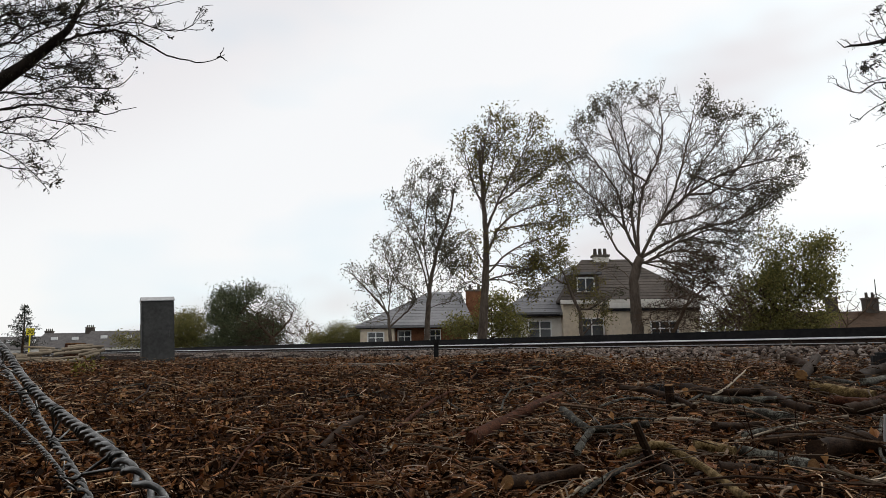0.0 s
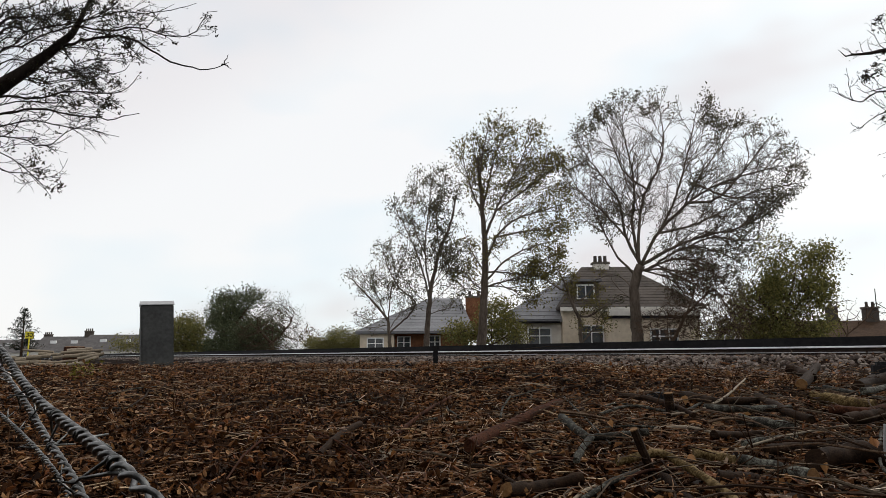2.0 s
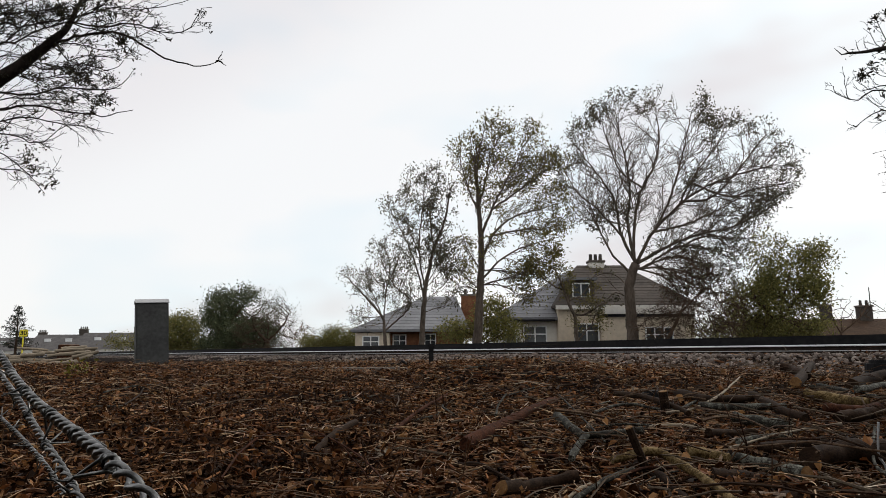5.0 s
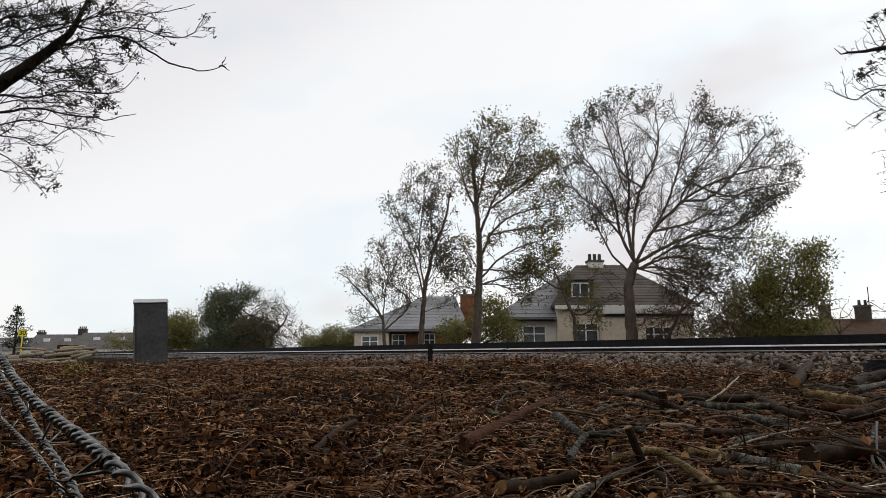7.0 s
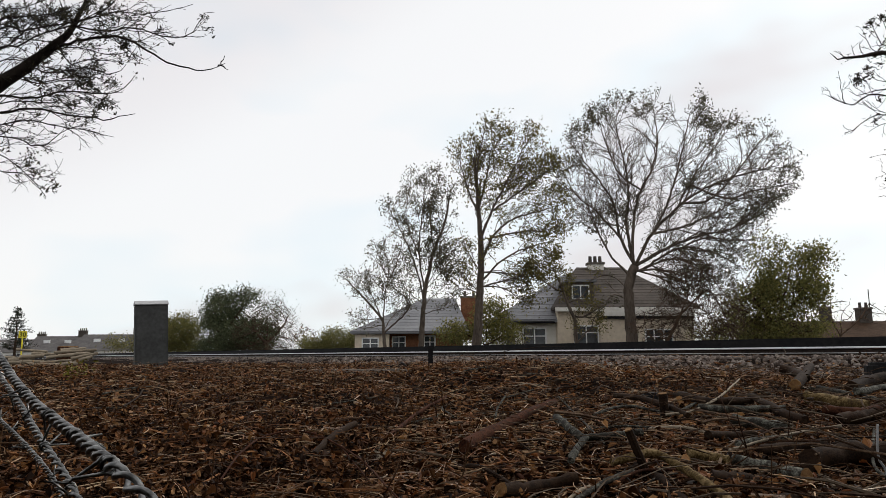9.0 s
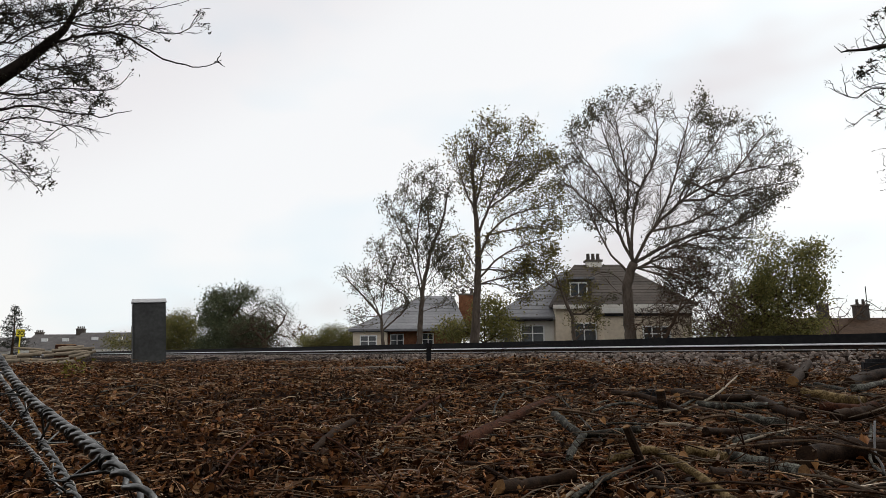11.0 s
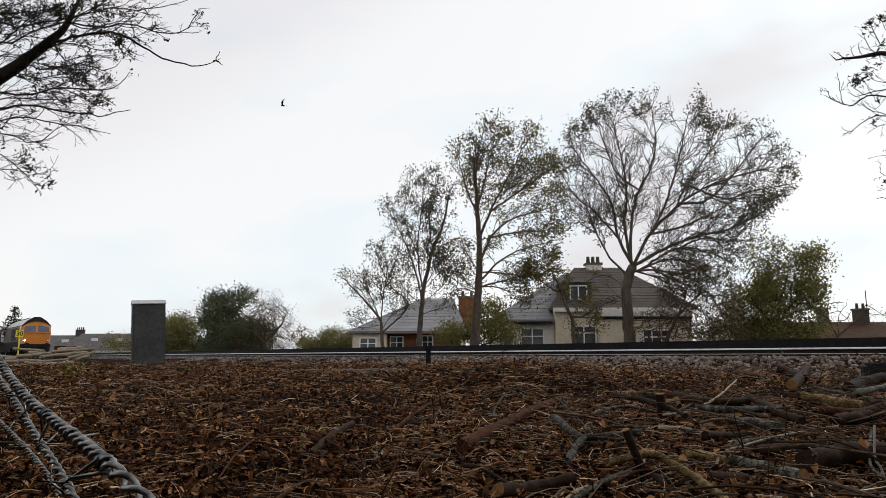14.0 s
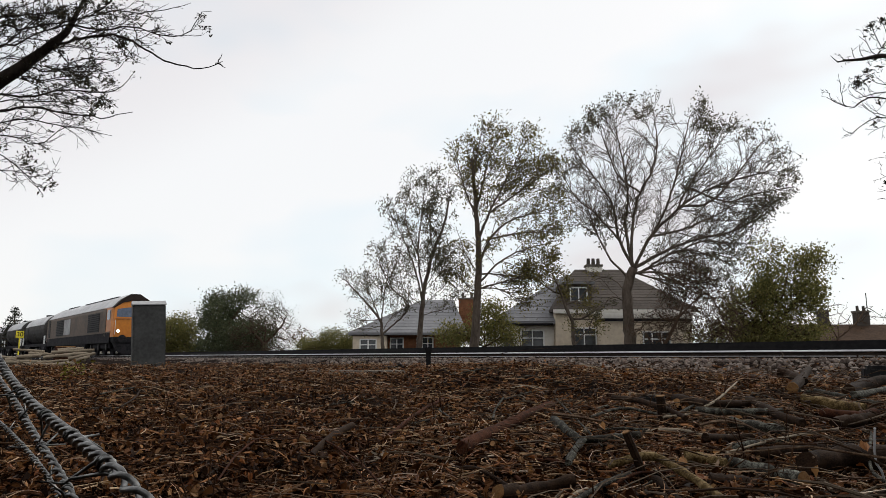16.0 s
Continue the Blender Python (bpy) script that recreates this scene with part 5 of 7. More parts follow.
limbs = []
limbs.append([(-18.86, 60.00, 0.62), (-18.82, 60.00, 2.05), (-18.75, 60.00, 4.47), (-18.80, 60.00, 5.93)])
limbs.append([(-18.70, 60.00, 3.02), (-17.29, 60.00, 4.45), (-16.36, 60.00, 5.90)])
limbs.append([(-18.69, 60.00, 2.53), (-19.95, 60.00, 4.00)])
TREES.append(tree("ivy_tree", "dark ivy-covered tree with bare top twigs far along the railway", limbs,
     blobs=[(-15.90, 60.00, 2.60, 2.10, 2.50, 1.75), (-18.74, 60.00, 4.22, 1.25, 3.00, 2.13), (-17.49, 60.00, 2.90, 1.95, 3.00, 1.39), (-19.05, 60.00, 6.18, 0.69, 1.20, 0.56), (-16.60, 60.00, 5.90, 1.39, 1.50, 0.74), (-18.18, 60.00, 1.81, 2.32, 3.00, 0.83)],
     targets=1500, step=0.35, reach=3, kill=0.45, tip=0.014, base_r=0.3, leaves=75, leaf=0.17, bare=0.05, spread=0.34, seed=21, mat=M_BARK_FAR, leaf_mat=M_LEAF_GREEN_HAZY))

limbs = []
limbs.append([(-14.27, 58.00, 0.58), (-14.21, 58.00, 1.97), (-14.10, 58.00, 3.36)])
limbs.append([(-14.21, 58.00, 1.97), (-12.93, 58.00, 3.35), (-12.48, 58.00, 4.28)])
limbs.append([(-14.21, 58.00, 1.97), (-15.27, 58.00, 3.14), (-15.54, 58.00, 4.32)])
TREES.append(tree("round_tree", "rounded half-bare tree far along the railway", limbs,
     blobs=[(-13.88, 58.00, 3.83, 1.88, 2.50, 1.88), (-15.03, 58.00, 2.67, 1.88, 2.50, 1.25), (-12.91, 58.00, 2.42, 1.16, 1.50, 1.07), (-14.30, 58.00, 1.60, 2.46, 2.00, 0.63)],
     targets=1500, step=0.33, reach=3, kill=0.42, tip=0.014, base_r=0.22, leaves=14, leaf=0.11, bare=0.5, clump=-0.05, spread=0.3, spray=(3, 0.7), seed=22, mat=M_BARK_FAR, leaf_mat=M_LEAF_GREEN_HAZY))

limbs = []
limbs.append([(-22.73, 62.00, 0.65), (-22.79, 62.00, 1.89), (-22.84, 62.00, 3.13)])
limbs.append([(-22.77, 62.00, 1.64), (-24.32, 62.00, 2.65), (-25.09, 62.00, 3.15)])
limbs.append([(-22.77, 62.00, 1.64), (-21.56, 62.00, 2.62)])
TREES.append(tree("olive_hedge", "yellowish olive hedge far along the railway", limbs,
     blobs=[(-22.84, 62.00, 3.13, 1.91, 2.50, 1.44), (-22.54, 62.00, 1.88, 2.15, 2.50, 0.77), (-24.82, 62.00, 2.55, 1.68, 2.00, 1.05), (-28.19, 62.00, 2.10, 0.77, 1.20, 0.67), (-24.28, 62.00, 1.75, 2.87, 2.00, 0.57)],
     targets=1000, step=0.35, reach=4, kill=0.45, tip=0.014, base_r=0.15, leaves=75, leaf=0.17, bare=0.05, spread=0.34, seed=23, mat=M_BARK_FAR, leaf_mat=M_LEAF_HEDGE, category='hedge'))

limbs = []
limbs.append([(-11.77, 62.00, 0.52), (-11.79, 62.00, 1.75), (-11.90, 62.00, 2.75)])
limbs.append([(-11.78, 62.00, 1.51), (-11.05, 62.00, 2.49)])
limbs.append([(-11.78, 62.00, 1.51), (-12.80, 62.00, 2.41)])
TREES.append(tree("bare_bush", "small reddish bare bush far along the railway", limbs,
     blobs=[(-11.90, 62.00, 2.75, 1.05, 1.60, 0.86), (-11.54, 62.00, 2.10, 1.44, 1.60, 0.57)],
     targets=500, step=0.28, reach=2.5, kill=0.36, tip=0.013, base_r=0.1, leaves=5, leaf=0.2, bare=0.4, spread=0.25, seed=24, mat=M_BARK_FAR, leaf_mat=M_LEAF_RUST, category='shrub'))

limbs = []
limbs.append([(-6.91, 55.00, 0.52), (-6.91, 55.00, 1.61), (-6.92, 55.00, 2.27)])
limbs.append([(-6.91, 55.00, 1.40), (-8.24, 55.00, 1.85), (-9.13, 55.00, 2.08)])
limbs.append([(-6.91, 55.00, 1.40), (-5.80, 55.00, 1.91), (-4.92, 55.00, 2.03)])
TREES.append(tree("mixed_hedge", "low mixed green and brown hedge far along the railway", limbs,
     blobs=[(-8.03, 55.00, 2.29, 1.19, 1.60, 0.68), (-6.03, 55.00, 2.18, 1.49, 1.60, 0.64), (-9.57, 55.00, 1.78, 1.49, 1.50, 0.51), (-4.25, 55.00, 1.89, 1.49, 1.50, 0.55), (-6.91, 55.00, 1.57, 3.82, 1.60, 0.42)],
     targets=1000, step=0.26, reach=3, kill=0.33, tip=0.012, base_r=0.1, leaves=80, leaf=0.13, bare=0.05, spread=0.28, seed=25, mat=M_BARK_FAR, leaf_mat=M_LEAF_HEDGE, category='hedge'))

limbs = []
limbs.append([(27.51, 48.00, 0.36), (27.67, 48.00, 2.08), (27.82, 48.00, 3.63)])
limbs.append([(27.67, 48.00, 2.08), (27.20, 48.00, 3.25), (27.11, 48.00, 4.42)])
limbs.append([(27.69, 48.00, 2.27), (28.95, 48.00, 3.23), (29.84, 48.00, 4.38)])
TREES.append(tree("far_thicket", "thin bare thicket among far chimneys", limbs,
     blobs=[(27.84, 48.00, 3.82, 1.48, 1.50, 1.04), (30.15, 48.00, 3.60, 1.11, 1.50, 0.93)],
     targets=350, step=0.3, reach=3, kill=0.42, tip=0.012, base_r=0.1, leaves=1, leaf=0.14, bare=0.7, spread=0.2, seed=27, mat=M_BARK_FAR, category='shrub'))

def build_fir():
    """A ragged conifer: a straight stem with whorls of drooping boughs."""
    rng = np.random.default_rng(26)
    base = np.array([-48.1, 80.0, ground_height(-48.1, 80.0)])
    root = thing("fir_tree", Matrix.Translation(base), "small ragged fir beside far rooftops", "tree")
    top = 6.75 - base[2]
    stem, boughs, needles = np.array([(0, 0, 0), (0.05, 0, top * 0.5), (-0.1, 0, top)]), [], []
    for z in np.arange(1.2, top - 0.15, 0.34):
        reach = 0.2 + 2.5 * (1 - z / top) ** 0.9
        for k in range(6):
            a, r = rng.uniform(0, 6.28), reach * rng.uniform(0.55, 1.1)
            way = np.array([math.cos(a), math.sin(a), 0])
            pts = np.array([(0, 0, z), way * r * 0.5 + (0, 0, z - 0.02 * r), way * r + (0, 0, z + 0.12 * r)])
            boughs.append((pts, np.array([0.03, 0.02, 0.01])))
            u = rng.uniform(0.2, 1.0, int(16 * r + 6))[:, None]
            needles.append(np.where(u < 0.5, pts[0] + (pts[1] - pts[0]) * u * 2, pts[1] + (pts[2] - pts[1]) * (u * 2 - 1)) + rng.normal(size=(len(u), 3)) * (0.10, 0.10, 0.05) - (0, 0, 0.05))
    v, f = tubes([(stem, np.array([0.16, 0.1, 0.02]))], lambda q: 8)
    mesh_part("trunk", v, f, M_BARK_FAR, root, smooth=True)
    v, f = tubes(boughs, lambda q: 4)
    tagged(mesh_part("bough", v, f, M_BARK_FAR, root), kind="stuff")
    v, f = leaf_cloud(np.concatenate(needles), 0.24, rng, 0.35)
    tagged(mesh_part("crown", v, f, M_LEAF_FIR, root), kind="stuff")
    return root


TREES.append(build_fir())


# ---- cut branches and logs ----
LOGS, PILE = [], []
LOGS.append((M_LOG_RED, 0.040, "reddish-barked log with a broken end in leaf litter", [(0.15, 4.15, 0.39), (0.50, 5.16, 0.42), (1.03, 6.35, 0.49)]))
LOGS.append((M_LOG_GREY, 0.029, "lichen-grey forked branch piece", [(0.85, 5.14, 0.46), (0.82, 4.46, 0.45), (0.85, 4.24, 0.42)]))
LOGS.append((M_LOG_GREY, 0.024, "lichen-grey cut branch with sawn end", [(1.21, 4.24, 0.45), (1.01, 4.23, 0.43), (0.85, 4.24, 0.42)]))
LOGS.append((M_LOG_GREY, 0.022, "short lichen-grey branch in litter", [(0.87, 4.24, 0.42), (0.75, 3.90, 0.40), (0.66, 3.61, 0.38)]))
LOGS.append((M_LOG_BROWN, 0.035, "dark brown log with pale sawn end", [(0.27, 3.19, 0.31), (0.46, 3.34, 0.30), (0.65, 3.38, 0.33)]))
LOGS.append((M_LOG_MOSS, 0.021, "mossy yellowish curved branch", [(0.82, 3.42, 0.40), (0.93, 3.44, 0.42), (1.05, 3.46, 0.43), (1.13, 3.23, 0.38), (1.14, 2.73, 0.33)]))
LOGS.append((M_LOG_GREY, 0.034, "lichen-grey log in the brush heap", [(1.94, 4.70, 0.48), (2.04, 4.50, 0.47), (2.14, 4.34, 0.46)]))
LOGS.append((M_LOG_GREY, 0.034, "lichen-grey log with pale cut end", [(1.63, 3.18, 0.37), (1.58, 3.42, 0.37), (1.46, 3.57, 0.39)]))
LOGS.append((M_LOG_BROWN, 0.061, "thick dark brown log on the heap", [(1.75, 3.41, 0.40), (2.02, 3.50, 0.42), (2.26, 3.49, 0.43)]))
LOGS.append((M_LOG_BROWN, 0.026, "brown branch in the brush heap", [(1.57, 4.18, 0.44), (1.79, 4.33, 0.42), (2.02, 4.38, 0.43)]))
LOGS.append((M_LOG_GREY, 0.018, "thin grey branch on the heap", [(1.61, 3.86, 0.43), (1.81, 4.01, 0.43), (2.04, 4.14, 0.43)]))
LOGS.append((M_LOG_BROWN, 0.049, "sawn branch with orange cut face", [(4.03, 8.29, 0.74), (4.09, 8.12, 0.71), (3.80, 7.26, 0.66)]))
LOGS.append((M_LOG_BROWN, 0.054, "leaning sawn branch by the ballast", [(3.39, 6.72, 0.61), (3.82, 7.39, 0.67), (4.89, 9.24, 0.75)]))
LOGS.append((M_LOG_MOSS, 0.046, "olive mossy log on the heap", [(2.82, 5.43, 0.58), (2.96, 5.29, 0.55), (3.04, 5.04, 0.54)]))
LOGS.append((M_LOG_BROWN, 0.044, "brown log with orange cut face", [(2.83, 4.60, 0.52), (2.69, 4.56, 0.50), (2.52, 4.50, 0.49)]))
LOGS.append((M_LOG_BROWN, 0.061, "dark log near the ballast", [(3.61, 6.17, 0.61), (4.26, 6.99, 0.64), (4.77, 7.33, 0.68)]))
LOGS.append((M_LOG_GREY, 0.029, "pale grey branch near the ballast", [(3.22, 5.45, 0.62), (3.68, 5.97, 0.61), (4.34, 6.60, 0.64)]))
LOGS.append((M_LOG_MOSS, 0.032, "yellowish bark-stripped log in the heap", [(1.27, 3.67, 0.40), (1.36, 3.66, 0.39), (1.43, 3.54, 0.38)]))
LOGS.append((M_LOG_BROWN, 0.038, "dark log under the brush heap", [(1.26, 3.32, 0.34), (1.44, 3.34, 0.32), (1.57, 3.29, 0.31)]))
LOGS.append((M_LOG_BROWN, 0.033, "brown log at the heap's foot", [(1.36, 2.95, 0.30), (1.49, 2.97, 0.31), (1.68, 3.10, 0.31)]))
LOGS.append((M_LOG_BROWN, 0.026, "brown log end under the brush", [(1.02, 3.37, 0.34), (1.04, 3.21, 0.30), (1.06, 3.03, 0.27)]))
LOGS.append((M_LOG_GREY, 0.009, "pale crooked twig over dark logs", [(2.60, 4.25, 0.46), (2.12, 3.50, 0.41), (1.98, 3.24, 0.38), (1.95, 3.07, 0.36)]))
LOGS.append((M_LOG_GREY, 0.010, "pale bent twig in the litter", [(0.41, 5.18, 0.46), (0.51, 6.10, 0.47), (0.62, 6.59, 0.53)]))
LOGS.append((M_LOG_GREY, 0.008, "pale twig across the litter", [(1.09, 6.44, 0.53), (0.99, 4.77, 0.44), (0.95, 4.11, 0.40)]))
LOGS.append((M_LOG_BROWN, 0.009, "brown fallen twig in the litter", [(-2.65, 5.99, 0.49), (-3.04, 7.25, 0.53), (-3.82, 9.24, 0.65)]))
LOGS.append((M_LOG_GREY, 0.008, "pale fallen twig in the litter", [(-3.37, 7.13, 0.54), (-3.25, 7.58, 0.58), (-3.10, 7.96, 0.58)]))
LOGS.append((M_LOG_RED, 0.006, "long bent reddish bramble cane", [(-0.99, 3.28, 0.35), (-1.07, 3.90, 0.39), (-1.06, 4.49, 0.42), (-0.81, 4.49, 0.43), (-0.46, 3.92, 0.37), (-0.22, 3.12, 0.34), (-0.12, 2.87, 0.30)]))
LOGS.append((M_LOG_RED, 0.005, "long bent reddish bramble cane", [(-0.91, 4.46, 0.42), (-0.64, 4.29, 0.40), (-0.40, 3.66, 0.33), (-0.20, 2.91, 0.30)]))
LOGS.append((M_LOG_GREY, 0.012, "thin grey stick over the litter", [(1.13, 5.22, 0.47), (1.47, 5.56, 0.51), (1.74, 5.30, 0.48), (2.27, 6.03, 0.54)]))
LOGS.append((M_LOG_PALE, 0.010, "long pale twig over the heap", [(1.63, 5.10, 0.48), (1.81, 5.15, 0.49), (2.19, 5.58, 0.56), (3.15, 7.39, 0.65)]))
LOGS.append((M_LOG_PALE, 0.007, "long thin pale stem over the heap", [(1.51, 3.73, 0.41), (1.83, 3.92, 0.45), (2.17, 4.19, 0.46), (2.36, 4.17, 0.49)]))
LOGS.append((M_LOG_BROWN, 0.022, "brown stick in the litter", [(-0.60, 5.09, 0.43), (-0.66, 4.47, 0.41), (-0.70, 4.04, 0.36)]))
LOGS.append((M_LOG_RED, 0.015, "reddish stick in the litter", [(-0.32, 4.66, 0.39), (-0.13, 5.79, 0.47), (0.07, 6.74, 0.52)]))
LOGS.append((M_LOG_BROWN, 0.011, "dark stick in the litter", [(-1.12, 3.54, 0.32), (-1.17, 4.05, 0.34), (-1.13, 4.23, 0.38)]))
LOGS.append((M_LOG_BROWN, 0.039, "brown branch in the brush heap", [(2.12, 6.29, 0.55), (2.15, 5.59, 0.54), (2.47, 5.61, 0.54)]))
LOGS.append((M_LOG_GREY, 0.027, "grey branch in the brush heap", [(1.94, 5.27, 0.52), (2.07, 4.89, 0.53), (2.44, 5.01, 0.53)]))
LOGS.append((M_LOG_BROWN, 0.030, "brown branch in the brush heap", [(2.29, 4.43, 0.50), (2.29, 4.72, 0.52), (2.52, 5.73, 0.58)]))
LOGS.append((M_LOG_RED, 0.035, "reddish log in the brush heap", [(2.63, 4.84, 0.53), (2.75, 4.72, 0.52), (3.10, 4.99, 0.52)]))
LOGS.append((M_LOG_BROWN, 0.030, "brown log in the brush heap", [(1.70, 3.78, 0.40), (1.88, 3.83, 0.41), (2.17, 4.02, 0.41)]))
LOGS.append((M_LOG_GREY, 0.019, "grey stick in the brush heap", [(3.68, 6.85, 0.59), (3.52, 6.19, 0.58), (3.28, 5.27, 0.57)]))
LOGS.append((M_LOG_BROWN, 0.024, "brown stick in the brush heap", [(1.53, 6.14, 0.56), (1.67, 5.62, 0.55), (1.76, 5.02, 0.48)]))
LOGS.append((M_LOG_GREY, 0.014, "grey stick near the log", [(0.91, 3.39, 0.36), (0.72, 3.16, 0.35), (0.55, 2.96, 0.31)]))
PILE.append(((-8.35, 13.93, 1.06), (-7.84, 14.13, 1.02)))
PILE.append(((-8.25, 13.49, 0.81), (-7.65, 13.69, 0.83)))
PILE.append(((-8.13, 13.71, 0.91), (-7.78, 13.91, 0.94)))
PILE.append(((-7.52, 13.82, 1.00), (-6.80, 14.02, 1.05)))
PILE.append(((-7.39, 13.71, 0.93), (-6.88, 13.91, 0.98)))
PILE.append(((-7.63, 13.54, 0.81), (-7.14, 13.74, 0.85)))
PILE.append(((-7.07, 13.60, 0.88), (-6.67, 13.80, 0.98)))
PILE.append(((-8.05, 13.32, 0.71), (-7.60, 13.53, 0.73)))
PILE.append(((-8.58, 13.93, 0.91), (-8.25, 14.13, 0.88)))
PILE.append(((-7.80, 13.38, 0.77), (-7.27, 13.58, 0.76)))
PILE.append(((-7.14, 13.54, 0.80), (-6.81, 13.74, 0.85)))
PILE.append(((-7.68, 13.82, 0.90), (-7.40, 14.02, 0.94)))
PILE.append(((-8.32, 13.65, 0.86), (-7.97, 13.86, 0.83)))
PILE.append(((-7.10, 13.88, 0.93), (-6.87, 14.07, 1.02)))
PILE.append(((-7.34, 13.32, 0.76), (-6.91, 13.53, 0.79)))
PILE.append(((-8.36, 13.44, 0.78), (-8.06, 13.63, 0.75)))
PILE.append(((-8.06, 13.98, 0.98), (-7.70, 14.19, 0.96)))
PILE.append(((-7.56, 14.10, 1.04), (-7.15, 14.29, 1.08)))
PILE.append(((-8.23, 13.82, 0.87), (-8.02, 14.02, 0.89)))
PILE.append(((-6.90, 13.49, 0.84), (-6.72, 13.69, 0.91)))


def branch_piece(name, mat, r, points, label, group, category="log", sides=9, taper=0.82, seed=0):
    """A piece of cut wood with knobbly bark and two sawn faces."""
    rng = np.random.default_rng(seed)
    line, length = smooth_line(points, max(6, int(len(points) * 4)))
    base = line[0].copy()
    line = line - base
    n = len(line)
    rad = r * np.linspace(1, taper, n) * (1 + rng.normal(size=n) * 0.06)
    line += rng.normal(size=line.shape) * r * 0.10
    root = thing(name, Matrix.Translation(base), label, category, group)
    v, f = tubes([(line, rad)], lambda q: sides)
    v = (np.array(v) + rng.normal(size=(len(v), 3)) * r * 0.05).tolist()
    mesh_part("bark", v, f[:-2], mat, root, smooth=True)
    for end, ring in enumerate((v[:sides], v[-sides:])):
        c = np.mean(ring, axis=0)
        pts = [tuple(c + (np.array(q) - c) * 0.985) for q in ring] + [tuple(c + (np.array(q) - c) * 0.9 + (c - line[n // 2]) * 0.003) for q in ring]
        k = sides
        fs = [(i, (i + 1) % k, k + (i + 1) % k, k + i) for i in range(k)] + [tuple(range(k, 2 * k))]
        sawn = any(w in label for w in ("sawn", "cut", "stacked")) and end == 0
        mesh_part("sawn_face" if sawn else "broken_end", pts, fs, M_CUT if sawn else mat, root, "pale orange sawn face" if sawn else "")
    return root


for i, (mat, r, label, points) in enumerate(LOGS):
    branch_piece("log" if r > 0.02 else "stick", mat, r, points, label, "brush heap", "log" if r > 0.02 else "stick", seed=i)
for i, (a, b) in enumerate(PILE):
    m = tuple((p + q) / 2 for p, q in zip(a, b))
    branch_piece("stacked_log", M_LOG_PALE, 0.026 + 0.022 * ((i * 7) % 5) / 5, [a, m, b], "pale barked log stacked in the lineside woodpile", "woodpile", seed=60 + i)

stump = thing("tree_stump", pose(-7.62, 14.5, 0.68), "reddish sawn stump behind the woodpile", "stump")
part("bark", rod((0, 0, 0), (0, 0, 0.44), 0.22, 0.2, 14), M_LOG_RED, stump, smooth=False)
part("sawn_face", rod((0, 0, 0.44), (0, 0, 0.45), 0.19, 0.18, 14), M_CUT, stump)

rng = np.random.default_rng(77)
for i in range(80):
    d, a = rng.uniform(3.0, 9.5), np.radians(rng.uniform(-30, 38) if i % 4 == 0 else rng.uniform(2, 38))
    x, y, yaw, length = d * math.sin(a), d * math.cos(a), rng.uniform(0, 3.14), rng.uniform(0.25, 0.8)
    dx, dy = math.cos(yaw) * length / 2, math.sin(yaw) * length / 2
    if (x * ACROSS.x + y * ACROSS.y) > 9.2:
        continue
    r, lift = rng.uniform(0.005, 0.014), rng.uniform(0.02, 0.07)
    bend = rng.normal() * 0.04
    ends = [(x - dx, y - dy), (x + bend, y - bend), (x + dx, y + dy)]
    mat, word = ((M_LOG_GREY, "lichen-grey"), (M_LOG_BROWN, "dark brown"), (M_LOG_RED, "reddish"), (M_LOG_PALE, "pale"))[(0, 1, 2, 1, 0, 3)[i % 6]]
    branch_piece("stick", mat, r, [(u, w, ground_height(u, w) + lift + (0.02 if k == 1 else 0)) for k, (u, w) in enumerate(ends)],
                 word + " broken stick lying in leaf litter", "loose sticks", "stick", sides=6, seed=200 + i)


